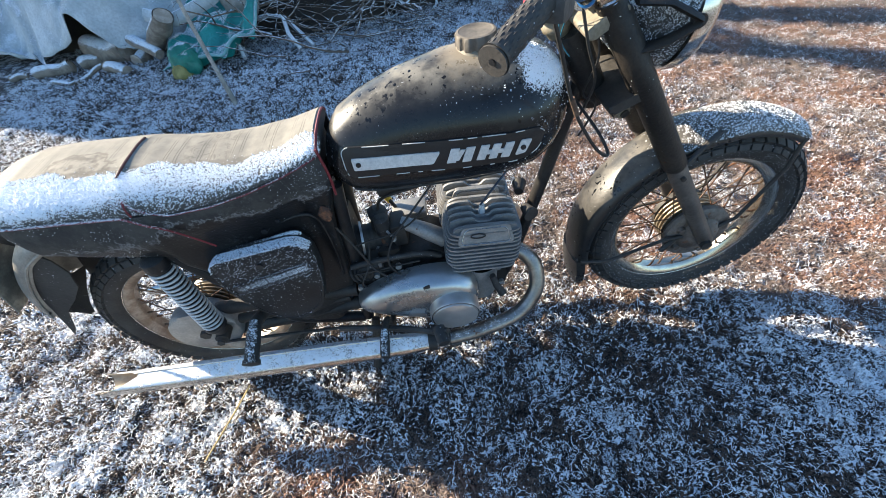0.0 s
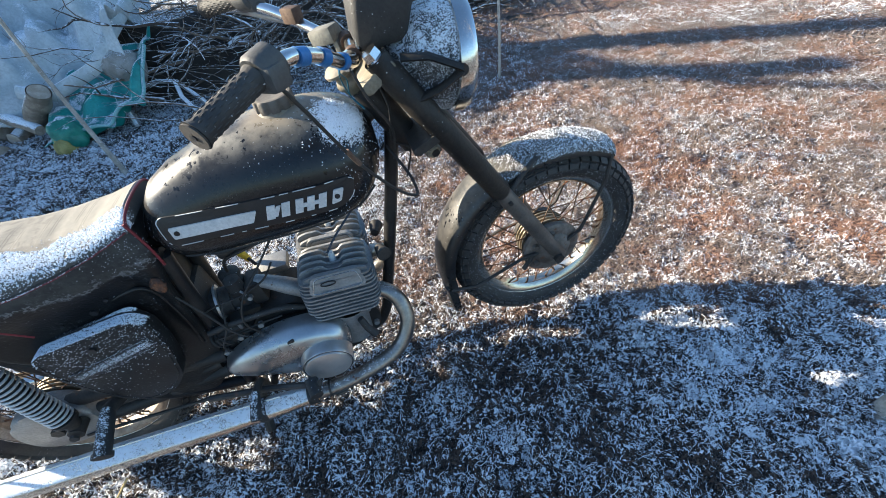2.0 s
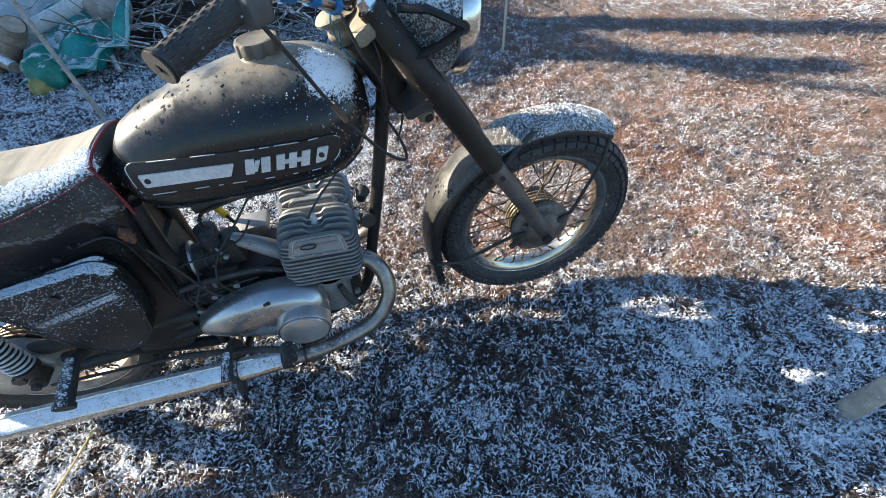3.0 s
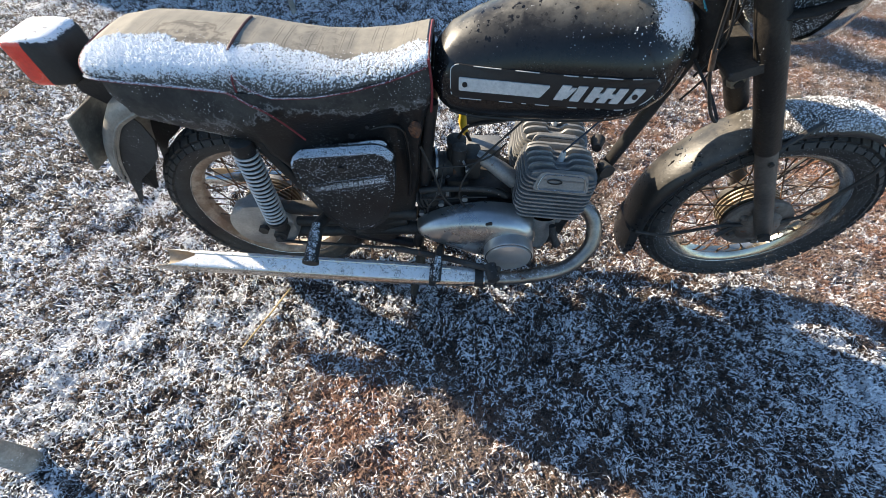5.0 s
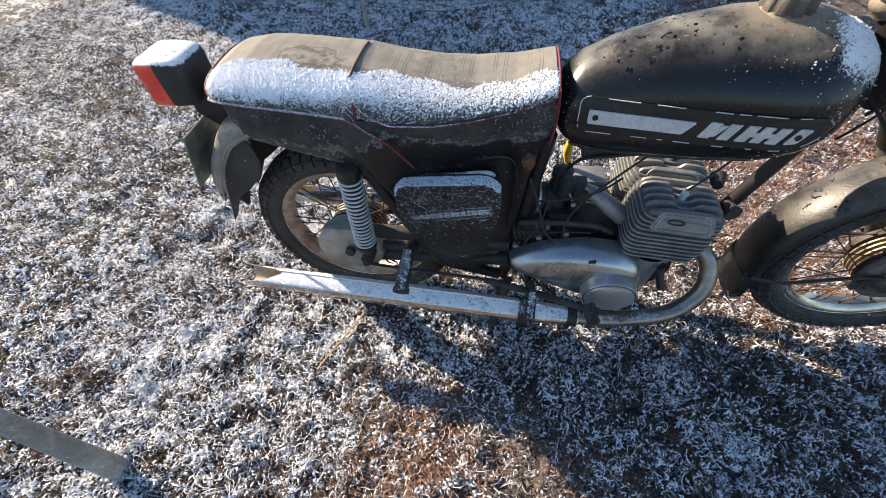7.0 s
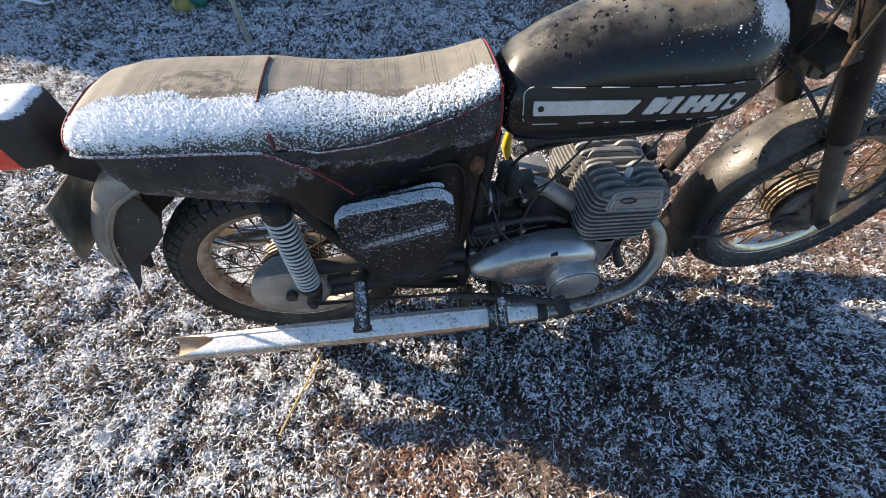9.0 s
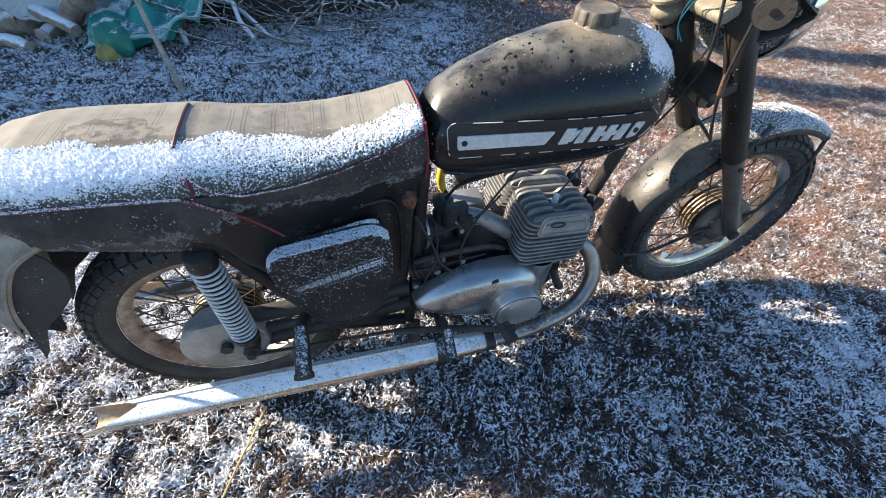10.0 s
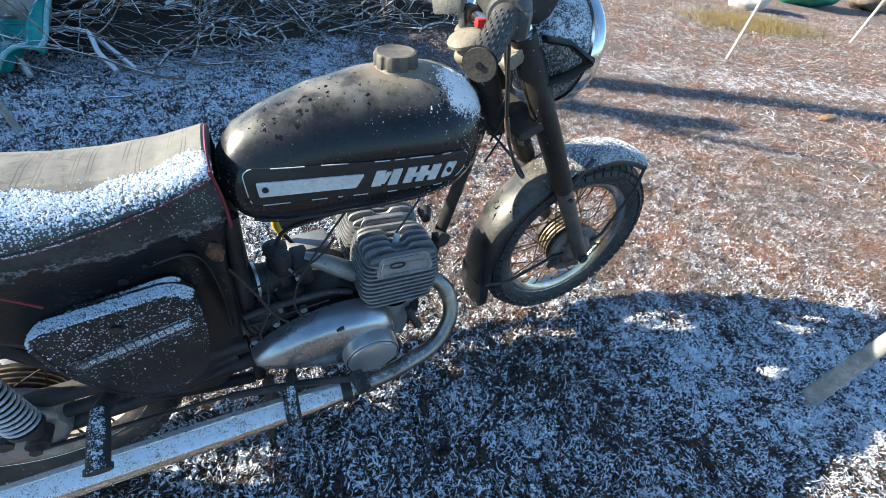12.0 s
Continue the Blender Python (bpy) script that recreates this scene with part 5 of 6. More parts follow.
rear_pt = lambda a, r, y: Vector((r * math.cos(radians(a)), y, r * math.sin(radians(a))))
rows = []
for a in np.linspace(98, 153, 30):                                    # the gap to the wheel narrows towards the lower end
    e = lerp(a, (98, 122, 153), (0.412, 0.412, 0.362))
    w = lerp(a, (98, 140, 153), (0.090, 0.090, 0.085))
    outer = [(w, e), (w * 1.03, e + 0.008), (w * 0.99, e + 0.022), (w * 0.86, e + 0.036), (w * 0.55, e + 0.045), (0.0, e + 0.048)]
    outer = outer + [(-y, r) for y, r in reversed(outer[:-1])]
    rows.append([rear_pt(a, r, y) for y, r in outer + [(y * 0.96, r - 0.004) for y, r in reversed(outer)]])
rear_fender = part("rear_fender", loft(bmesh.new(), rows), rear_fender_paint, motorcycle, "dull grey rear mudguard")
edge = lambda a: lerp(a, (98, 122, 153), (0.412, 0.412, 0.362))
for s in (-1, 1):
    part("fender_lip", tube([rear_pt(a, edge(a) + 0.004, 0.092 * s) for a in np.linspace(100, 153, 24)], 0.0036, 6), rear_fender_paint, rear_fender)
    rim = [(edge(a) * math.cos(radians(a)), edge(a) * math.sin(radians(a))) for a in np.linspace(116, 152, 12)]
    low = [(-0.326, 0.150), (-0.336, 0.115), (-0.352, 0.070), (-0.330, 0.096), (-0.308, 0.135), (-0.285, 0.172), (-0.235, 0.208), (-0.188, 0.252), (-0.166, 0.305), (-0.170, 0.350)]
    bm = bmesh.new()
    slab(bm, rim + low, 0.083 * s, 0.079 * s)
    part("fender_skirt", bm, rubber, rear_fender, "torn black rubber mudguard skirt")
    part("skirt_bolt", tube([rear_pt(150, 0.372, 0.086 * s), rear_pt(150, 0.373, 0.093 * s)], 0.006, 8), grime, rear_fender)
part("rear_flap", loft(bmesh.new(), [[rear_pt(a, r, -0.084 * f), rear_pt(a, r + 0.04 * f, 0.0), rear_pt(a, r, 0.084 * f), rear_pt(a, r - 0.004, 0.084 * f), rear_pt(a, r + 0.036 * f, 0.0), rear_pt(a, r - 0.004, -0.084 * f)]
                                     for a, r, f in ((151, 0.366, 0.96), (155, 0.364, 0.80), (160, 0.362, 0.5), (166, 0.360, 0.22), (171, 0.357, 0.06))]), rubber, rear_fender, "black rubber mud flap")
part("fender_seam", tube([rear_pt(112, edge(112) + r, y) for y, r in ((-0.093, 0.010), (-0.089, 0.024), (-0.077, 0.038), (-0.049, 0.047), (0.0, 0.050), (0.05, 0.047))], 0.002, 6), grime, rear_fender)

# tail lamp and number plate
bm = bmesh.new()
rings = []
for x, f in ((-0.252, 0.66), (-0.258, 0.84), (-0.270, 0.95), (-0.30, 1.0), (-0.312, 1.0)):
    rings.append([(x - 0.014, 0.060 * f * y, 0.483 + 0.054 * f * z) for y, z in rounded([(-1, -1), (1, -1), (1, 1), (-1, 1)], 0.35)])
tail = part("tail_lamp", loft(bm, rings), lamp_box, motorcycle, "black tail lamp box with frost on top")
bm = bmesh.new()
rings = []
for x, f in ((-0.310, 1.0), (-0.350, 0.985), (-0.360, 0.93), (-0.363, 0.80)):
    rings.append([(x - 0.014, 0.060 * f * y, 0.483 + 0.054 * f * z) for y, z in rounded([(-1, -1), (1, -1), (1, 1), (-1, 1)], 0.35)])
part("tail_lens", loft(bm, rings), lens_red, tail, "red plastic lens")
part("lamp_arm", slab(bmesh.new(), [(-0.31, 0.445), (-0.235, 0.455), (-0.20, 0.40), (-0.26, 0.36), (-0.31, 0.40)], -0.030, 0.030, 0.006), black_paint, motorcycle)
plate_m = Matrix.Translation((-0.350, -0.016, 0.295)) @ pose(0, 0, 0, 0, 17, 0)
plate = part("number_plate_holder", box(bmesh.new(), (-0.003, -0.078, -0.085), (0.003, 0.078, 0.080), plate_m, 0.002), plate_metal, motorcycle, "bent empty grey number plate holder")
for y, z in ((-0.062, 0.06), (-0.062, -0.065), (0.062, 0.06), (0.062, -0.065)):
    p = plate_m @ Vector((-0.004, y, z))
    part("plate_bolt", tube([p, p + Vector((-0.004, 0, 0))], 0.006, 8), grime, plate)

# ---- hoarfrost on the shaded side ----
frost_grains(seat, 120000, (0.0009, 0.0022), lambda p, q: ramp(p[:, 1] + 0.012 * np.sin(p[:, 0] * 23) + 0.006 * np.sin(p[:, 0] * 61), -0.040, -0.056) * (0.16 + 0.84 * ramp(p[:, 2] - np.interp(p[:, 0], SX, SB), 0.012, 0.050)), 2)
frost_grains(seat, 46000, (0.0020, 0.0040), lambda p, q: ramp(p[:, 1] + 0.012 * np.sin(p[:, 0] * 23) + 0.006 * np.sin(p[:, 0] * 61), -0.042, -0.054) * ramp(p[:, 1], -0.126, -0.096) * ramp(q[:, 2], 0.1, 0.4) * 0.9, 12, (0.3, 0.75))
frost_grains(seat, 9000, (0.0007, 0.0016), lambda p, q: ramp(p[:, 1], -0.015, -0.055) * 0.35, 8)
edge_z = lambda p: 0.280 + 0.10 * (p[:, 0] - 0.204) - 0.8 * np.clip(p[:, 0] - 0.395, 0, 1) - 1.2 * np.clip(0.205 - p[:, 0], 0, 1)
frost_grains(cover, 90000, (0.0009, 0.0020), lambda p, q: (p[:, 1] < -0.112) * np.maximum(0.9 * ramp(p[:, 2] - edge_z(p), 0.012, 0.020) * ramp(q[:, 2], 0.15, 0.4), 0.035 * ramp(p[:, 2], 0.13, 0.26) * (p[:, 1] < -0.13)), 3)
frost_grains(ledge, 5000, (0.0009, 0.0019), lambda p, q: ramp(q[:, 2], 0.0, 0.4) * 0.9, 31)
frost_grains(rear_piping, 2600, (0.0007, 0.0015), lambda p, q: ramp(q[:, 2], 0.0, 0.6) * 0.8, 32)
frost_grains(front_piping, 2600, (0.0007, 0.0014), lambda p, q: ramp(q[:, 2], 0.0, 0.6) * ramp(p[:, 0], 0.36, 0.22) * 0.9, 33)
frost_grains(low_piping, 700, (0.0007, 0.0014), lambda p, q: ramp(q[:, 2], 0.0, 0.6) * ramp(p[:, 0], 0.20, 0.13) * 0.9, 34)
frost_grains(letters, 3200, (0.0006, 0.0013), lambda p, q: 0.75 * ramp(p[:, 0], 0.21, 0.34) + 0.1, 35)
frost_grains(strip_rim, 1800, (0.0006, 0.0013), lambda p, q: 0.7 * ramp(q[:, 2], -0.2, 0.6) * (0.3 + 0.7 * ramp(p[:, 0], 0.25, 0.38)), 36)
frost_grains(strip, 2500, (0.0007, 0.0015), lambda p, q: 0.22 + 0.5 * ramp(q[:, 2], 0.3, 0.7), 13)
frost_grains(right_panel, 26000, (0.0007, 0.0015), lambda p, q: 0.34 * (p[:, 1] < -0.07) * np.clip(ramp(p[:, 0], 0.36, 0.50) * ramp(p[:, 2], 0.40, 0.45) + 1.2 * ramp(p[:, 0], 0.12, 0.05) * ramp(p[:, 2], 0.385, 0.365) + 0.4 * ramp(p[:, 0], 0.22, 0.10) * ramp(p[:, 2], 0.34, 0.46) * (np.sin(p[:, 0] * 31) * np.sin(p[:, 2] * 90) > 0.2), 0, 1), 4)
frost_grains(front_fender, 30000, (0.0010, 0.0023), lambda p, q: ramp(p[:, 0], 1.25, 1.35) * ramp(q[:, 2], 0.15, 0.6) * ramp(-q[:, 1], -0.9, 0.2) * (0.55 + 0.4 * ramp(q[:, 2], 0.95, 0.6)), 6)
frost_grains(tank, 60000, (0.0010, 0.0022), lambda p, q: ramp(np.hypot((p[:, 0] - 0.966) / 0.040, (p[:, 1] + 0.045) / 0.033) + 0.25 * np.sin(p[:, 0] * 170) * np.sin(p[:, 1] * 150), 1.15, 0.75) * ramp(q[:, 2], 0.2, 0.5) * 0.95, 7)
frost_grains(tank, 20000, (0.0009, 0.0019), lambda p, q: 0.35 * ramp(np.hypot((p[:, 0] - 0.955) / 0.085, (p[:, 1] + 0.080) / 0.065), 1.2, 0.5) * (np.sin(p[:, 0] * 310 + 40 * p[:, 2]) * np.sin(p[:, 1] * 270) > 0.1), 17)
frost_grains(headlamp, 22000, (0.0006, 0.0014), lambda p, q: ramp(-q[:, 1], -0.4, 0.5) * 0.6, 9)
for tyre in [ob for ob in motorcycle.children if ob.name.startswith("tyre")]:
    frost_grains(tyre, 34000, (0.0005, 0.0010), lambda p, q: 0.24 * ramp(-q[:, 1], 0.1, 0.6) * ramp(p[:, 0], 0.9, 1.3), 11)
frost_grains(tail, 1500, (0.0008, 0.0018), lambda p, q: ramp(q[:, 2], 0.4, 0.8) * 0.8, 10)


# ---- ground ----
rng = np.random.default_rng(7)


def lattice(x, y, size, seed):
    """Smooth random heights from 0 to 1 on a lattice of that size."""
    table = np.random.default_rng(seed).random((256, 256))
    u, v = x / size, y / size
    i, j = np.floor(u).astype(int), np.floor(v).astype(int)
    a, b = u - i, v - j
    a, b = a * a * (3 - 2 * a), b * b * (3 - 2 * b)
    g = lambda p, q: table[p % 256, q % 256]
    return (g(i, j) * (1 - a) + g(i + 1, j) * a) * (1 - b) + (g(i, j + 1) * (1 - a) + g(i + 1, j + 1) * a) * b


def ground_height(x, y):
    far = np.clip(np.hypot(x - 0.3, y - 1.0) / 3.0, 0, 1)
    z = 0.020 * (lattice(x, y, 0.16, 1) - 0.5) + 0.026 * (lattice(x, y, 0.055, 2) - 0.5) + 0.020 * (lattice(x, y, 0.028, 3) - 0.5)
    return z + 0.05 * far * (lattice(x, y, 1.3, 4) - 0.5) - 0.004


def spaced(lo, hi, fine, reach):
    mid = list(np.arange(lo, hi, fine))
    step, up, down = fine, [hi], [lo]
    while up[-1] < reach:
        step *= 1.10
        up.append(up[-1] + step)
        down.append(down[-1] - step)
    return np.array(sorted(down[1:] + mid + up))


def grid_mesh(name, X, Y, Z, material, smooth=True):
    ny, nx = X.shape
    co = np.stack([X, Y, Z], -1).reshape(-1, 3)
    idx = np.arange(nx * ny).reshape(ny, nx)
    quads = np.stack([idx[:-1, :-1], idx[:-1, 1:], idx[1:, 1:], idx[1:, :-1]], -1).reshape(-1, 4)
    return fast_mesh(name, co, quads, material, smooth)


def fast_mesh(name, co, quads, material, smooth=True):
    me = bpy.data.meshes.new(name)
    me.vertices.add(len(co))
    me.vertices.foreach_set("co", np.ascontiguousarray(co, dtype=np.float32).ravel())
    n, k = quads.shape
    me.loops.add(n * k)
    me.loops.foreach_set("vertex_index", np.ascontiguousarray(quads, dtype=np.int32).ravel())
    me.polygons.add(n)
    me.polygons.foreach_set("loop_start", np.arange(0, n * k, k, dtype=np.int32))
    me.update(calc_edges=True)
    if smooth:
        me.shade_smooth()
    me.materials.append(material)
    return new(name, me)


def frost_field(m):
    """How frosty the grass is, about 0.5, in patches; beyond the front wheel and in a patch by the engine it has thawed."""
    x, y = m.axis("X"), m.axis("Y")
    f = m.math("ADD", m.math("MULTIPLY", m.noise(1.9, 4, 0.6), 0.45), m.math("MULTIPLY", m.noise(11, 4, 0.65), 0.75))
    f = m.math("SUBTRACT", f, 0.105)
    thaw = m.math("MULTIPLY", m.step(m.math("ADD", m.math("ADD", y, m.math("MULTIPLY", x, 0.12)), m.math("MULTIPLY", m.math("SUBTRACT", m.noise(1.3, 3, 0.6), 0.5), 0.7)), 0.88, 1.25), m.step(x, -0.15, 0.35))
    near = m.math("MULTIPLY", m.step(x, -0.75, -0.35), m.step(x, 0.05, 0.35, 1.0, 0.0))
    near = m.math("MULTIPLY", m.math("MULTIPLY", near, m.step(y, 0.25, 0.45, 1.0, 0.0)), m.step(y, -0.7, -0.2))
    cold = m.math("MULTIPLY", m.step(y, 1.2, 2.0), m.step(x, -0.3, 0.5, 1.0, 0.0))
    sunny = m.math("MULTIPLY", m.step(x, -0.9, -0.4, 1.0, 0.0), m.step(y, 1.0, 1.6, 1.0, 0.0))
    f = m.math("ADD", f, m.math("ADD", m.math("MULTIPLY", cold, 0.085), m.math("ADD", m.math("MULTIPLY", sunny, 0.045), m.math("MULTIPLY", m.math("MULTIPLY", m.math("MULTIPLY", m.step(x, 0.8, 1.2), m.step(m.math("ADD", y, m.math("MULTIPLY", x, 0.1)), 0.3, 0.5)), m.step(y, 0.8, 1.0, 1.0, 0.0)), 0.08))))
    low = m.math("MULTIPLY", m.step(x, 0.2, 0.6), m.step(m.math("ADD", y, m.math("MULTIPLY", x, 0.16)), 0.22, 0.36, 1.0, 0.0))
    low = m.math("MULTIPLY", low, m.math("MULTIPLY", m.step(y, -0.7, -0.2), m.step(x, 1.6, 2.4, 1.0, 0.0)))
    bare = m.math("MULTIPLY", m.math("MULTIPLY", m.step(x, -0.25, 0.0), m.step(x, 0.9, 1.2, 1.0, 0.0)), m.math("MULTIPLY", m.step(y, 0.15, 0.35), m.step(y, 0.75, 1.05, 1.0, 0.0)))
    f = m.math("SUBTRACT", f, m.math("ADD", m.math("MULTIPLY", bare, 0.035), m.math("MULTIPLY", m.step(m.noise(6.5, 3, 0.6, warp=0.8), 0.58, 0.66), 0.16)))
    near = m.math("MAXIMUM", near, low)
    strip = m.math("ABSOLUTE", m.math("SUBTRACT", m.math("ADD", y, m.math("MULTIPLY", x, 0.16)), 4.28))     # extra frost painted along the added tree's shadow band, lightening its shade
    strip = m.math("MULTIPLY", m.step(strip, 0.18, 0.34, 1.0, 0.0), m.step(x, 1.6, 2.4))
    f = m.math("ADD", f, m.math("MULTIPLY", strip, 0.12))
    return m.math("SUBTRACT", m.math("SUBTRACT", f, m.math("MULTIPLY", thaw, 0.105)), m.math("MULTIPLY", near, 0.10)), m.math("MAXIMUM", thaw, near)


def soil_material():
    m = Nodes("soil")
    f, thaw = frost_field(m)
    fibre = m.noise(120, 5, 0.75, warp=1.5)
    color = m.mix(m.step(m.noise(26, 5, 0.7), 0.46, 0.66), (0.012, 0.010, 0.009), (0.070, 0.047, 0.034))
    warm = m.mix(m.step(m.noise(2.4, 5, 0.65), 0.44, 0.58), (0.16, 0.12, 0.098), (0.22, 0.12, 0.075))
    color = m.mix(m.math("MULTIPLY", thaw, m.step(m.noise(40, 4, 0.7), 0.36, 0.52)), color, warm)
    color = m.mix(m.math("MULTIPLY", m.step(fibre, 0.50, 0.62), m.mixf(thaw, 0.4, 0.85)), color, (0.29, 0.225, 0.165))
    lumps = m.math("ADD", m.math("MULTIPLY", m.noise(85, 5, 0.72, warp=0.9), 0.75), m.math("MULTIPLY", m.noise(22, 3, 0.6), 0.25))
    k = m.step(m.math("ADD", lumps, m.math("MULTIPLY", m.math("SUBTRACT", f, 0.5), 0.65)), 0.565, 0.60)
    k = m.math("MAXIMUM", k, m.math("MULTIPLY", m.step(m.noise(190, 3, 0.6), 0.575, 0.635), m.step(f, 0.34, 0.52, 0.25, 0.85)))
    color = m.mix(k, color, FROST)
    return m.done(color, 0.9, 0.0, m.math("ADD", m.math("MULTIPLY", fibre, 0.6), m.math("MULTIPLY", lumps, 2.0)), 1.0, 0.014)


def blade_material(name, tones, cover):
    m = Nodes(name)
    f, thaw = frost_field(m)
    r = m.island()
    ramp = m.nt.nodes.new("ShaderNodeValToRGB")
    m.put(ramp.inputs["Fac"], r)
    for k, c in enumerate(tones):
        e = ramp.color_ramp.elements
        el = e[k] if k < 2 else e.new(1.0)
        el.position, el.color = k / (len(tones) - 1), (*c, 1)
    warm = m.mix(m.step(m.noise(2.4, 5, 0.65), 0.44, 0.58), (0.25, 0.195, 0.165), (0.32, 0.172, 0.115))
    color = m.mix(m.math("MULTIPLY", thaw, m.step(m.noise(60, 3, 0.6), 0.35, 0.6, 0.5, 0.85)), ramp.outputs["Color"], warm)
    g = m.math("FRACT", m.math("MULTIPLY", r, 37.0))
    clump = m.noise(34, 3, 0.6)
    level = m.math("ADD", m.math("MULTIPLY", m.math("SUBTRACT", f, 0.5), 2.0), m.math("MULTIPLY", m.math("SUBTRACT", clump, 0.5), 2.0))
    k = m.step(m.math("ADD", level, m.math("MULTIPLY", m.math("SUBTRACT", cover, g), 0.9)), -0.04, 0.04)
    k = m.math("MULTIPLY", k, m.mixf(thaw, 1.0, m.step(m.noise(140, 3, 0.6), 0.36, 0.56, 0.35, 0.95)))
    return m.done(m.mix(k, color, FROST), 0.85, 0.0, m.noise(300, 3), 0.4, 0.003)


gx, gy = spaced(-1.5, 2.0, 0.0145, 500.0), spaced(-0.3, 2.1, 0.0145, 500.0)
X, Y = np.meshgrid(gx, gy)
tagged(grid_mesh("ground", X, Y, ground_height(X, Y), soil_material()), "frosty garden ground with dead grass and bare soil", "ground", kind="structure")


def scatter(name, n, area, length, width, lift, material, label, category, leafy=False, rows=4, curl=1.6):
    """Short curved blades lying over the ground as one mesh."""
    x0, x1, y0, y1 = area
    x, y = rng.uniform(x0, x1, n), rng.uniform(y0, y1, n)
    z = ground_height(x, y)
    a = rng.uniform(0, 2 * np.pi, n)
    bend = rng.normal(0, 1.3, n)
    L = rng.uniform(*length, n)
    Wd = rng.uniform(*width, n)
    H = rng.uniform(*lift, n)
    co = np.empty((n, rows, 2, 3))
    px, py = x.copy(), y.copy()
    for k in range(rows):
        t = k / (rows - 1)
        d = a + bend * t * curl
        w = Wd * (np.interp(t, (0, 0.33, 0.67, 1), (0.55, 1.0, 0.8, 0.15)) if not leafy else np.interp(t, (0, 0.33, 0.67, 1), (0.3, 1.0, 0.9, 0.2)))
        h = z + 0.001 + H * (4 * t * (1 - t) * 0.7 + 0.3 * t)
        sx, sy = -np.sin(d) * w, np.cos(d) * w
        tip = rng.normal(0, 0.35, n) * w
        co[:, k, 0] = np.stack([px + sx, py + sy, h + tip], -1)
        co[:, k, 1] = np.stack([px - sx, py - sy, h - tip], -1)
        px, py = px + np.cos(d) * L / (rows - 1), py + np.sin(d) * L / (rows - 1)
    base = np.arange(n)[:, None] * rows * 2
    quads = np.concatenate([base + np.array([2 * k, 2 * k + 1, 2 * k + 3, 2 * k + 2]) for k in range(rows - 1)], 1).reshape(-1, 4)
    return tagged(fast_mesh(name, co.reshape(-1, 3), quads, material), label, category, kind="stuff")


dead = ((0.033, 0.026, 0.022), (0.092, 0.066, 0.052), (0.046, 0.034, 0.028), (0.17, 0.13, 0.10), (0.085, 0.052, 0.038))
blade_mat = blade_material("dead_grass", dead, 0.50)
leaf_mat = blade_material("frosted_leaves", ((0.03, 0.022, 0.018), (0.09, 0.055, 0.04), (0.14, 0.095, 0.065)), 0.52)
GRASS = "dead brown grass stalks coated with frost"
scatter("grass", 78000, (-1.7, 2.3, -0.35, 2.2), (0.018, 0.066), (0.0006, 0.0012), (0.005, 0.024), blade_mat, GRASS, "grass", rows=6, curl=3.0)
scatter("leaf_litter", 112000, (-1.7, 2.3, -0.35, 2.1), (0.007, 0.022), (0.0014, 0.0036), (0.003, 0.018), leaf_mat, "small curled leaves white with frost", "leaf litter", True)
scatter("leaf_litter", 70000, (-3.8, 1.2, 2.0, 4.3), (0.010, 0.028), (0.0018, 0.0045), (0.004, 0.022), leaf_mat, "small curled leaves white with frost", "leaf litter", True)
scatter("leaf_litter", 30000, (-4.2, -1.6, -0.8, 2.1), (0.008, 0.024), (0.0018, 0.0045), (0.004, 0.018), leaf_mat, "small curled leaves white with frost", "leaf litter", True)
scatter("grass", 20000, (-4.2, -1.6, -0.8, 2.4), (0.02, 0.06), (0.001, 0.0024), (0.003, 0.022), blade_mat, GRASS, "grass")
scatter("grass", 36000, (2.2, 4.6, -0.3, 2.6), (0.012, 0.04), (0.0006, 0.0014), (0.003, 0.022), blade_mat, GRASS, "grass")
scatter("grass", 80000, (-3.6, 3.6, 2.1, 4.2), (0.010, 0.036), (0.0006, 0.0014), (0.003, 0.018), blade_mat, GRASS, "grass")
straw_tones = blade_material("straw_stalks", ((0.34, 0.26, 0.205), (0.20, 0.11, 0.072), (0.40, 0.32, 0.255), (0.26, 0.165, 0.12), (0.15, 0.10, 0.08)), 0.46)
STALKS = "dry flattened straw-coloured stalks flecked with frost"
scatter("dry_grass", 52000, (0.5, 3.4, 0.95, 3.4), (0.015, 0.055), (0.0006, 0.0013), (0.004, 0.016), straw_tones, STALKS, "grass", curl=0.8)
scatter("dry_grass", 70000, (3.2, 10.5, 1.2, 7.5), (0.03, 0.12), (0.0014, 0.0036), (0.006, 0.026), straw_tones, STALKS, "grass", curl=0.8)
scatter("grass", 28000, (-4.0, 6.5, 3.8, 6.5), (0.015, 0.05), (0.0012, 0.0026), (0.004, 0.024), blade_mat, GRASS, "grass")

# a yellow straw by the silencer
straw_mat = plain("straw", (0.45, 0.33, 0.14), 0.7)
part("straw", tube([(-0.70, 0.50, 0.055), (-0.725, 0.42, 0.035), (-0.745, 0.36, 0.022), (-0.765, 0.27, 0.016)], 0.0032, 6, 4), straw_mat, None)
tagged(bpy.data.objects["straw"], "dry yellow straw leaning on the frosty ground", "straw")

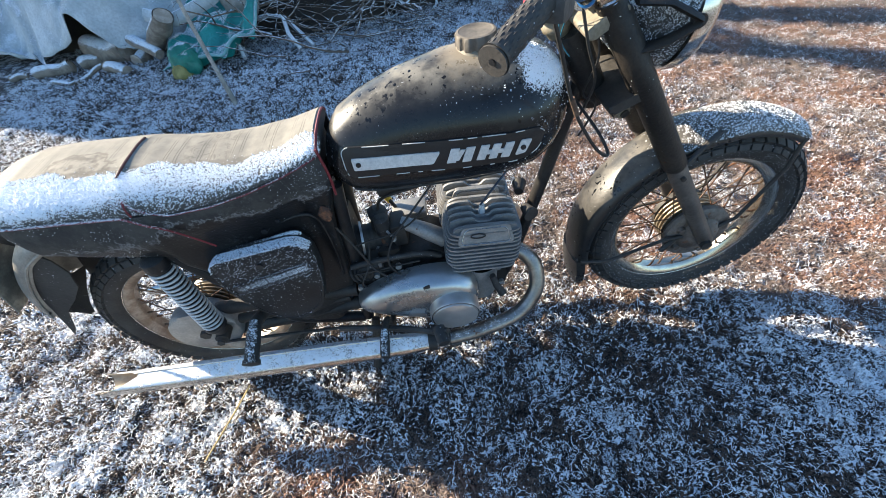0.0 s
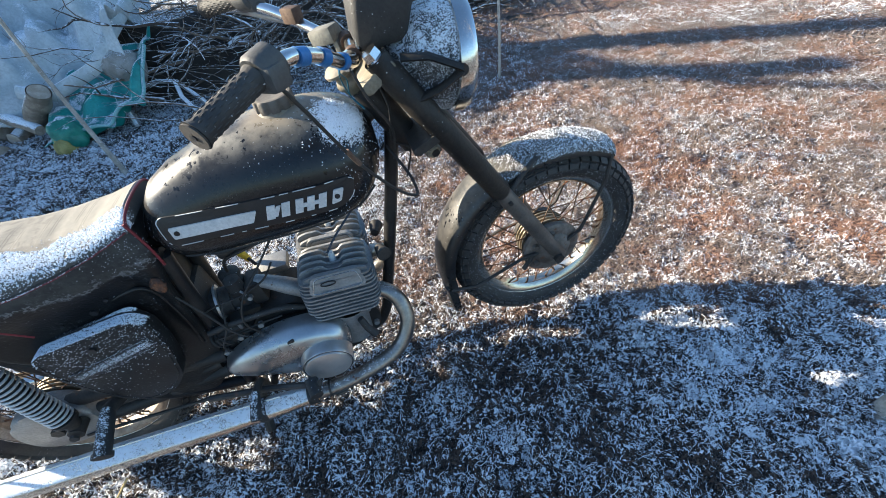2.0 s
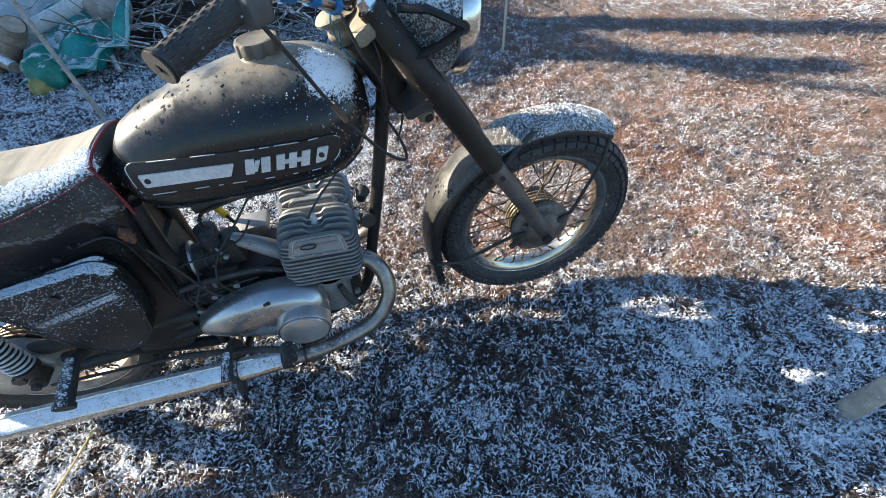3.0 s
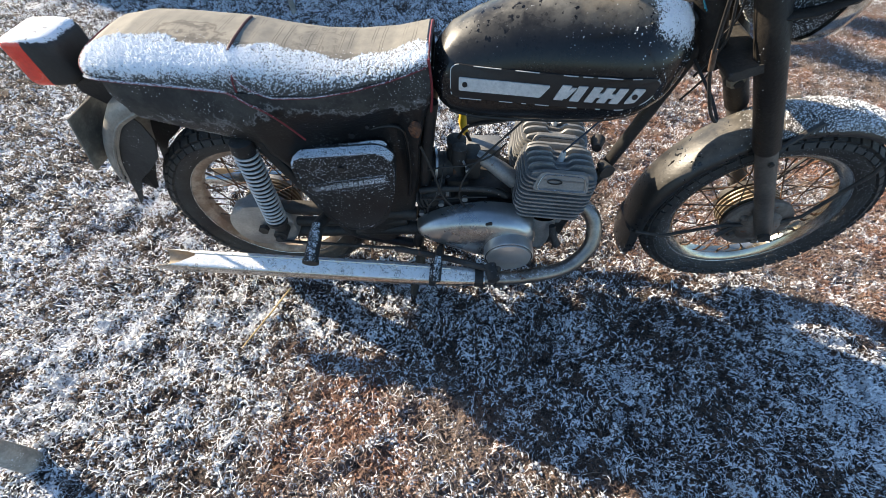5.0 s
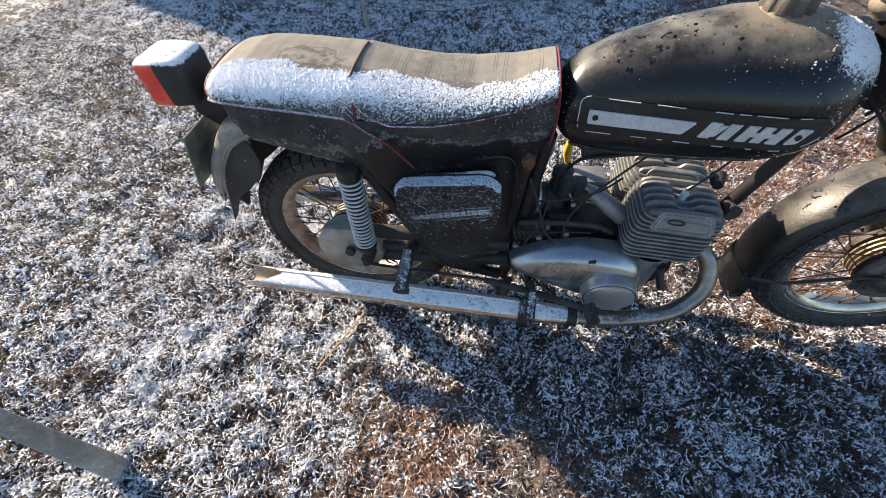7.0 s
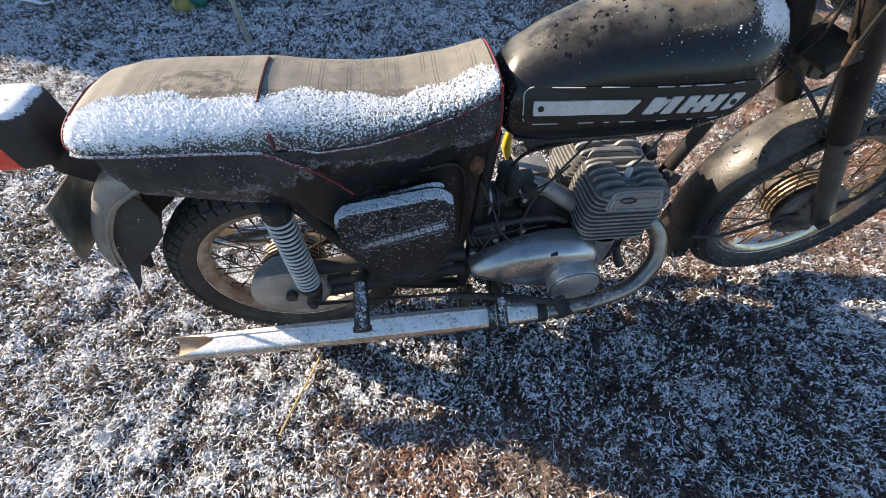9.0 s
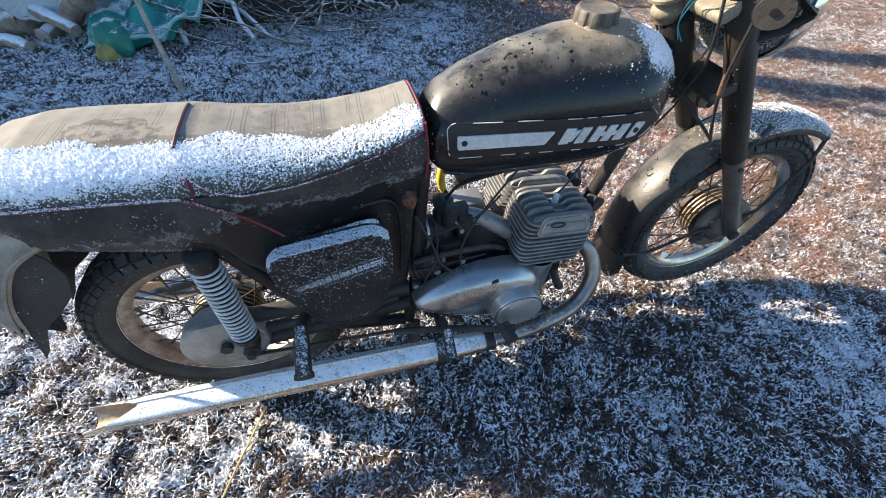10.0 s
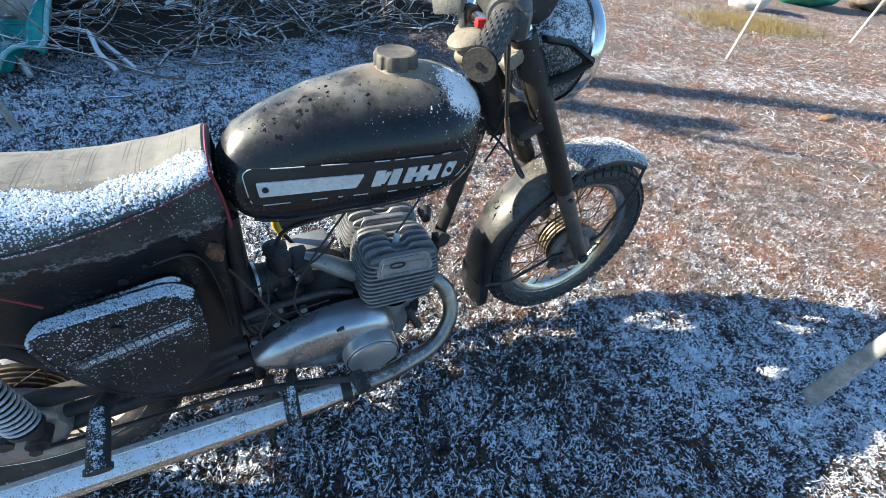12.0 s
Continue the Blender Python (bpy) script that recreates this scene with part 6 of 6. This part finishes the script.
# ---- an added unseen wall, its gable and chimney outlined to cast the back shade ----
wall_mat = surface("shade_wall", (0.22, 0.18, 0.14), (0.32, 0.27, 0.21), 0.85, large=3, fine=40)
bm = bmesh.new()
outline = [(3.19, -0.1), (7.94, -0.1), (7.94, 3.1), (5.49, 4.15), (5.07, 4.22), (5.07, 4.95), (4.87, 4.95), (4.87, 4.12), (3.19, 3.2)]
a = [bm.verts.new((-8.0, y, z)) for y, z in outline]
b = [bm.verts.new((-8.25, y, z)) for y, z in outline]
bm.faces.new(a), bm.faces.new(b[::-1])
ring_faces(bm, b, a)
tagged(part("shade_wall_west", bm, wall_mat, None, smooth=False), "unseen gabled wall with one chimney, added to cast the shade at the back", "wall", kind="structure")

# ---- trees and stakes ----
bark = surface("bark", (0.27, 0.255, 0.225), (0.43, 0.41, 0.37), 0.85, large=18, fine=120, bump=0.8, frost=(0.16, -1, 0.4, ()))
bark_thin = surface("bark_thin", (0.20, 0.16, 0.12), (0.33, 0.28, 0.22), 0.85, large=25, bump=0.6, frost=(0.18, -1, 0.3, ()))


def sapling(base, height, r, lean, mat, label, twigs, seed):
    """A young trunk with limbs and twigs."""
    rnd = random.Random(seed)
    tree = tagged(new("sapling"), label, "young tree")
    tree.matrix_basis = Matrix.Translation((base[0], base[1], -0.02))
    pts = [Vector((lean[0] * t + 0.02 * math.sin(5 * t + seed), lean[1] * t + 0.02 * math.cos(4 * t + seed), height * t)) for t in np.linspace(0, 1, 14)]
    rad = [r * (1.25 if k == 0 else 1.08 if k == 1 else 1.0 - 0.75 * k / 13) for k in range(14)]
    part("trunk", sweep(bmesh.new(), pts, rad, 12), mat, tree)
    for k in range(twigs):
        i = rnd.randint(6, 12)
        a = rnd.uniform(0, 6.28)
        L = rnd.uniform(0.25, 0.6) * height * 0.4
        p = pts[i]
        d = Vector((math.cos(a), math.sin(a), rnd.uniform(0.6, 1.3))).normalized()
        q = [p + d * L * t + Vector((0, 0, 0.1 * L * t * t)) + Vector((rnd.uniform(-1, 1), rnd.uniform(-1, 1), 0)) * 0.03 * t for t in (0, 0.3, 0.65, 1)]
        part("limb", tube(q, [rad[i] * 0.5, rad[i] * 0.4, rad[i] * 0.28, rad[i] * 0.12], 7), mat, tree)
    return tree


sapling((1.548, 0.456), 2.6, 0.025, (0.0, 0.20), bark, "pale frosty trunk of a young fruit tree", 7, 1)
sapling((-1.155, -0.172), 2.6, 0.024, (0.0, 0.26), bark, "pale frosty trunk of a young fruit tree", 7, 2)
# the third tree is out of view, added for the long shadow band
sapling((-9.0, 5.74), 8.4, 0.30, (0.0, 0.1), bark_thin, "unseen bare tree added to cast a shadow band over the grass", 16, 5)
sapling((-1.72, 2.45), 2.2, 0.0145, (-0.05, 0.05), bark, "thin bare sapling in front of the woodpile", 8, 3)
for (x, y), h, r, lean in (((0.875, 3.08), 1.5, 0.010, (0.0, 0.02)), ((4.43, 4.29), 1.6, 0.018, (0.10, 0.05)), ((7.91, 5.52), 1.6, 0.022, (0.1, 0.0))):
    st = tagged(new("stake"), "thin pale wooden stake standing in the grass", "stake")
    st.matrix_basis = Matrix.Translation((x, y, -0.03))
    pts = [Vector((lean[0] * t + 0.004 * math.sin(9 * t), lean[1] * t, h * t)) for t in np.linspace(0, 1, 9)]
    part("rod", sweep(bmesh.new(), pts, [r * (1 - 0.3 * t) for t in np.linspace(0, 1, 9)], 8), surface("stake_wood_%d" % int(x * 10), (0.4, 0.36, 0.3), (0.55, 0.5, 0.43), 0.8, large=30), st)

# ---- brush pile ----
twig_mat = Nodes("twigs")
_r = twig_mat.island()
_c = twig_mat.mix(_r, (0.045, 0.034, 0.026), (0.20, 0.15, 0.11))
_k = twig_mat.math("MULTIPLY", twig_mat.step(twig_mat.normal_up(), 0.1, 0.8), twig_mat.step(twig_mat.math("ADD", twig_mat.noise(30, 4, 0.7), twig_mat.math("MULTIPLY", twig_mat.noise(3, 2), 0.5)), 0.66, 0.84))
twig_mat = twig_mat.done(twig_mat.mix(_k, _c, FROST), 0.85, 0.0, twig_mat.noise(90, 4), 0.5, 0.004)


def twig(bm, p, d, L, r, rnd, depth=0, segs=5):
    pts, q = [p.copy()], p.copy()
    d = d.normalized()
    for k in range(5):
        d = (d + Vector((rnd.uniform(-1, 1), rnd.uniform(-1, 1), rnd.uniform(-0.8, 0.8))) * 0.40).normalized()
        q = q + d * L / 5
        q.z = max(q.z, r)
        pts.append(q.copy())
        if depth and k in (1, 2, 3) and rnd.random() < 0.75:
            side = (d + Vector((rnd.uniform(-1, 1), rnd.uniform(-1, 1), rnd.uniform(-0.4, 0.9)))).normalized()
            twig(bm, q.copy(), side, L * rnd.uniform(0.3, 0.55), r * 0.5, rnd, depth - 1, 4)
    sweep(bm, pts, [r * (1 - 0.15 * k) for k in range(6)], segs, False)


rnd = random.Random(11)
bm = bmesh.new()
PILE = [(-1.75, 3.70), (-1.3, 3.85), (-0.8, 4.15), (0.0, 4.75), (0.9, 5.25), (1.6, 5.8)]
for k in range(560):
    t = rnd.random() * (len(PILE) - 1.001)
    i, f = int(t), t - int(t)
    cx = PILE[i][0] + (PILE[i + 1][0] - PILE[i][0]) * f
    cy = PILE[i][1] + (PILE[i + 1][1] - PILE[i][1]) * f
    off = rnd.gauss(0, 0.30)
    p = Vector((cx + rnd.gauss(0, 0.18), cy + off, max(0.02, rnd.uniform(0.0, 0.75) * (1 - min(abs(off), 0.55) / 0.6))))
    a = rnd.choice((rnd.gauss(0.35, 0.5), rnd.gauss(3.5, 0.5), rnd.uniform(0, 6.28)))
    d = Vector((math.cos(a), math.sin(a), rnd.uniform(-0.25, 0.45)))
    twig(bm, p, d, rnd.uniform(0.3, 0.95), rnd.choice((0.004, 0.005, 0.006, 0.008, 0.011, 0.017)), rnd, 1 if k % 3 else 2)
brush = part("brush_pile", bm, twig_mat)
tagged(brush, "tangled heap of cut branches with frost", "brush pile", kind="stuff")
soil_bed = surface("pile_earth", (0.035, 0.028, 0.022), (0.07, 0.055, 0.04), 0.95, large=6, bump=0.8)
X, Y = np.meshgrid(np.linspace(-5.4, 2.2, 110), np.linspace(3.4, 7.5, 60))
line_y = np.interp(X, [p[0] for p in PILE], [p[1] for p in PILE])
Z = 0.55 * np.clip(1 - np.abs(Y - line_y - 0.35) / 0.62, 0, 1) ** 0.7 * np.clip((2.2 - X) / 1.0, 0, 1) + 0.10 * (lattice(X, Y, 0.18, 9) - 0.5) - 0.06
tagged(grid_mesh("debris_bank", X, Y, Z, soil_bed), "dark heap of earth and leaves under the branches", "debris heap", kind="stuff")

# ---- woodpile, tarpaulins and bags ----
# bark made paler, with the haze over the woodpile put into its tone
log_bark = surface("log_bark", (0.19, 0.155, 0.12), (0.33, 0.28, 0.22), 0.9, large=14, bump=0.8, frost=(0.31, 0.05, 0.8, ()))
log_end = surface("log_end", (0.40, 0.32, 0.24), (0.54, 0.45, 0.36), 0.85, large=22, bump=0.4)


def log(p, q, r, seed):
    p, q = Vector(p), Vector(q)
    ob = tagged(new("firewood_log"), "sawn firewood log with frosty bark in the woodpile", "log", "logs of the woodpile")
    ob.matrix_basis = Matrix.Translation(p)
    n, m = 12, 7
    pts = [(q - p) * k / m + Vector((0, 0, 0.01 * math.sin(k + seed))) for k in range(m + 1)]
    bm = sweep(bmesh.new(), pts, [r * (1.06 - 0.10 * k / m + 0.05 * math.sin(2.1 * k + seed)) for k in range(m + 1)], 18, False)
    for v in bm.verts:
        v.co += 0.16 * r * noise.noise_vector(v.co * 0.7 / r + Vector((seed, 0, 0)))
    part("bark", bm, log_bark, ob)
    d = (q - p).normalized()
    for c, s in ((Vector((0, 0, 0)), 1), (q - p, -1)):
        bm = sweep(bmesh.new(), [c + d * 0.004 * s, c + d * 0.012 * s], r * (0.97 if s > 0 else 0.88), 18)
        for v in bm.verts:
            v.co += 0.14 * r * noise.noise_vector(v.co * 0.7 / r + Vector((seed, 0, 0)))
        part("cut_end", bm, log_end, ob)


log((-3.33, 3.18, 0.11), (-2.96, 3.13, 0.10), 0.100, 1)
log((-3.10, 3.22, 0.27), (-2.60, 3.02, 0.10), 0.042, 2)
log((-2.42, 3.06, 0.36), (-2.66, 3.12, 0.16), 0.070, 3)
log((-2.86, 3.03, 0.055), (-2.80, 3.32, 0.06), 0.055, 4)
log((-3.08, 2.96, 0.055), (-2.86, 2.90, 0.035), 0.045, 5)
log((-3.68, 2.87, 0.055), (-3.42, 2.98, 0.06), 0.050, 6)
log((-3.46, 2.77, 0.022), (-3.20, 2.76, 0.024), 0.020, 7)
log((-3.26, 2.72, 0.020), (-3.12, 2.96, 0.060), 0.018, 8)
log((-3.12, 3.32, 0.26), (-3.00, 3.62, 0.28), 0.080, 9)
log((-3.96, 2.86, 0.03), (-3.84, 2.92, 0.03), 0.026, 10)
log((-2.84, 3.24, 0.20), (-2.74, 3.60, 0.22), 0.075, 11)
log((-3.36, 3.02, 0.06), (-3.22, 3.10, 0.06), 0.052, 12)

tarp_mat = surface("tarpaulin", (0.42, 0.46, 0.47), (0.60, 0.635, 0.64), 0.65, large=4, fine=60, bump=0.4, frost=(0.27, 0.1, 0.95, ()))
X, Y = np.meshgrid(np.linspace(-5.2, -1.9, 150), np.linspace(2.98, 5.2, 110))
front = 3.08 + 0.09 * np.sin(X * 4.3) + 0.30 * (lattice(X, Y * 0, 0.45, 21) - 0.5) + 0.35 * np.clip((X + 2.75) / 0.8, 0, 1)
d = Y - front
Z = 0.30 + 0.50 * np.clip(d / 1.0, 0, 1) ** 0.8 + 0.26 * (lattice(X, Y, 0.38, 22) - 0.5) + 0.09 * (lattice(X + Y * 0.6, Y, 0.13, 23) - 0.5) + 0.05 * (lattice(X, Y, 0.07, 27) - 0.5)
Z += 0.15 * np.abs(np.sin((X * 1.3 + Y * 0.7) * 3.6 + 3 * lattice(X, Y, 0.5, 26))) + 0.10 * (lattice(X, Y, 0.2, 28) - 0.5) + 0.03 * np.sin((X - Y) * 9)
Z -= 0.22 * np.exp(-np.clip(d, 0, 9) / 0.10) * (0.5 + lattice(X, Y * 0, 0.22, 24))
Z -= (Z - 0.04) * np.clip((-3.0 - X) / 0.35, 0, 1) * np.exp(-np.clip(d, 0, 9) / 0.22)
fold = X * 2.6 + 0.9 * Y + 1.6 * lattice(X, Y, 0.45, 51)
Z += 0.085 * (1 - np.abs(2 * (fold - np.floor(fold)) - 1)) ** 2.2 + 0.05 * np.abs(lattice(X * 1.4 - Y, Y + X * 0.4, 0.16, 52) - 0.5) * 2
keep = np.maximum(Z, 0.05 + 0.03 * lattice(X, Y, 0.2, 25))
tarp = grid_mesh("tarpaulin", X, np.maximum(Y, front), keep, tarp_mat)
tarp.modifiers.new("thickness", "SOLIDIFY").thickness = 0.004
hem = [(-2.62, 3.12, 0.36), (-2.45, 3.16, 0.30), (-2.28, 3.24, 0.34), (-2.12, 3.34, 0.40), (-2.02, 3.46, 0.52), (-1.93, 3.75, 0.66), (-1.88, 4.2, 0.80)]
part("hem", tube(hem, 0.035, 10, 6, 1.4), tarp_mat, tarp)
tagged(tarp, "crumpled grey tarpaulin white with frost over the woodpile", "tarpaulin")

def lump(name, center, size, mat, seed, label, category):
    bm = bmesh.new()
    bmesh.ops.create_icosphere(bm, subdivisions=4, radius=1.0)
    for v in bm.verts:
        k = 1 + 0.22 * noise.noise(v.co * 1.6 + Vector((seed, 0, 0))) + 0.08 * noise.noise(v.co * 5 + Vector((0, seed, 0)))
        v.co = Vector((v.co.x * size[0], v.co.y * size[1], max(v.co.z, -0.8) * size[2])) * k
    ob = part(name, bm, mat)
    ob.matrix_basis = Matrix.Translation(center)
    return tagged(ob, label, category)


green_mat = surface("green_sheet", (0.02, 0.20, 0.18), (0.05, 0.32, 0.28), 0.4, large=7, fine=60, bump=0.3, frost=(0.27, 0.45, 0.95, ()))
hem_mat = surface("green_hem", (0.20, 0.42, 0.40), (0.34, 0.55, 0.53), 0.5, large=20, bump=0.4, frost=(0.22, -0.1, 0.8, ()))

X, Y = np.meshgrid(np.linspace(0, 1, 80), np.linspace(0, 1, 60))
wx = -2.52 + 0.66 * X + 0.10 * Y + 0.05 * (lattice(X, Y, 0.3, 31) - 0.5)
wy = 2.86 + 0.18 * X ** 2 + 0.62 * Y + 0.06 * (lattice(X, Y, 0.3, 32) - 0.5)
Z = 0.03 + 0.30 * Y ** 1.3 + 0.16 * X ** 3 * (0.3 + Y) + 0.05 * np.exp(-(Y / 0.07) ** 2) + 0.07 * np.exp(-((X - 0.93) / 0.08) ** 2)
Z += 0.16 * (lattice(X, Y, 0.22, 33) - 0.5) * np.clip(Y * 5, 0, 1) + 0.06 * (lattice(X, Y, 0.11, 35) - 0.5) + 0.05 * np.abs(np.sin(7 * X + 3 * Y)) * Y + 0.03 * (lattice(X, Y, 0.09, 34) - 0.5)
green = grid_mesh("green_sheet", wx, wy, np.maximum(Z, 0.012), green_mat)
green.modifiers.new("thickness", "SOLIDIFY").thickness = 0.005
edge_h = np.maximum(Z, 0.012)
border = [(wx[0, k], wy[0, k] - 0.008, edge_h[0, k] + 0.012) for k in range(16, 80, 3)] + [(wx[k, 79] + 0.008, wy[k, 79], edge_h[k, 79] + 0.012) for k in range(1, 46, 3)]
smooth_border = [sum((Vector(border[min(max(k + j, 0), len(border) - 1)]) for j in (-2, -1, 0, 1, 2)), Vector()) / 5 for k in range(len(border))]
part("hem", tube(smooth_border, 0.015, 8, 3, 0.8), hem_mat, green, "pale frosted hem")
tagged(green, "crumpled dark green plastic sheet with frost in its folds", "plastic sheet")
lump("old_sack", (-1.98, 3.42, 0.33), (0.16, 0.12, 0.13), surface("sackcloth", (0.26, 0.24, 0.21), (0.38, 0.36, 0.33), 0.8, large=14, bump=0.6, frost=(0.2, 0.2, 0.9, ())), 21, "pale old sack among the branches", "sack")
bag_green = surface("bag_green", (0.02, 0.16, 0.12), (0.04, 0.24, 0.17), 0.45, large=12, bump=0.4, frost=(0.25, 0.4, 0.95, ()))
bag_yellow = surface("bag_yellow", (0.22, 0.20, 0.06), (0.34, 0.30, 0.10), 0.6, large=16, bump=0.5)


lump("plastic_bag", (-2.28, 2.86, 0.115), (0.115, 0.10, 0.12), bag_green, 3, "knotted green plastic bag in front of the sheet", "plastic bag")
lump("yellow_bag", (-2.29, 2.78, 0.06), (0.068, 0.060, 0.068), bag_yellow, 5, "small yellow-green bag on the ground", "bag")
# a bent white frame lying before the branches
frame_mat = surface("white_frame", (0.45, 0.45, 0.44), (0.6, 0.6, 0.6), 0.5, frost=(0.3, 0.1, 0.8, ()))
chair = tagged(new("metal_frame"), "bent white metal frame lying beside the green sheet", "metal frame")
chair.matrix_basis = Matrix.Translation((-1.95, 3.15, 0.0))
for pts in (((0.02, -0.08, 0.02), (-0.12, 0.12, 0.16), (-0.10, 0.16, 0.19), (0.16, 0.24, 0.21), (0.30, 0.22, 0.20)), ((0.30, 0.22, 0.20), (0.36, 0.10, 0.12), (0.46, 0.02, 0.03)),
            ((0.28, 0.27, 0.18), (0.44, 0.16, 0.09), (0.54, 0.10, 0.02)), ((-0.10, 0.15, 0.17), (-0.18, 0.02, 0.08), (-0.24, -0.06, 0.02))):
    part("rod", tube(pts, 0.017, 8), frame_mat, chair)

# a low uneven white patch beyond the branches
X, Y = np.meshgrid(np.linspace(1.35, 2.9, 40), np.linspace(6.05, 6.75, 24))
white_patch = grid_mesh("white_patch", X + 0.05 * (lattice(X, Y, 0.3, 41) - 0.5), Y + 0.10 * (lattice(X, Y, 0.4, 42) - 0.5), 0.05 + 0.10 * lattice(X, Y, 0.25, 43) + 0.04 * lattice(X, Y, 0.09, 44), surface("patch_white", (0.62, 0.63, 0.64), (0.74, 0.75, 0.76), 0.6, large=6, bump=0.3))
white_patch.modifiers.new("thickness", "SOLIDIFY").thickness = 0.004
tagged(white_patch, "low uneven white patch behind the cut branches", "plastic sheet")

# far side: a heap with green and white bags beyond the stakes, a yellow tuft of grass, a clod
lump("white_bag", (7.5, 7.4, 0.22), (0.35, 0.3, 0.3), surface("white_bag", (0.5, 0.5, 0.48), (0.65, 0.65, 0.63), 0.6), 8, "white sack lying far off in the grass", "sack")
lump("green_bag", (10.1, 8.6, 0.3), (0.8, 0.5, 0.4), bag_green, 9, "heap of green plastic sheeting far off", "plastic sheet")
lump("stump", (12.1, 8.6, 0.4), (0.5, 0.5, 0.5), log_bark, 10, "dark weathered stump far off", "stump")
lump("clod", (4.21, 2.72, 0.02), (0.10, 0.04, 0.035), surface("clod_earth", (0.22, 0.14, 0.08), (0.32, 0.22, 0.13), 0.95), 12, "brown clod of earth on the grass", "clod")
tuft_mat = plain("yellow_grass", (0.58, 0.44, 0.20), 0.85)
n = 5000
x, y = rng.normal(6.4, 0.50, n), rng.normal(6.0, 0.30, n)
a, L = rng.uniform(0, 6.28, n), rng.uniform(0.06, 0.22, n)
co = np.stack([np.stack([x - 0.004, y, 0 * x], -1), np.stack([x + 0.004, y, 0 * x], -1),
               np.stack([x + np.cos(a) * L * 0.7 + 0.002, y + np.sin(a) * L * 0.7, L * 0.6], -1), np.stack([x + np.cos(a) * L * 0.7 - 0.002, y + np.sin(a) * L * 0.7, L * 0.6], -1)], 1)
tagged(fast_mesh("yellow_grass", co.reshape(-1, 3), np.arange(n * 4).reshape(n, 4), tuft_mat), "tuft of dry yellow grass", "grass", kind="stuff")
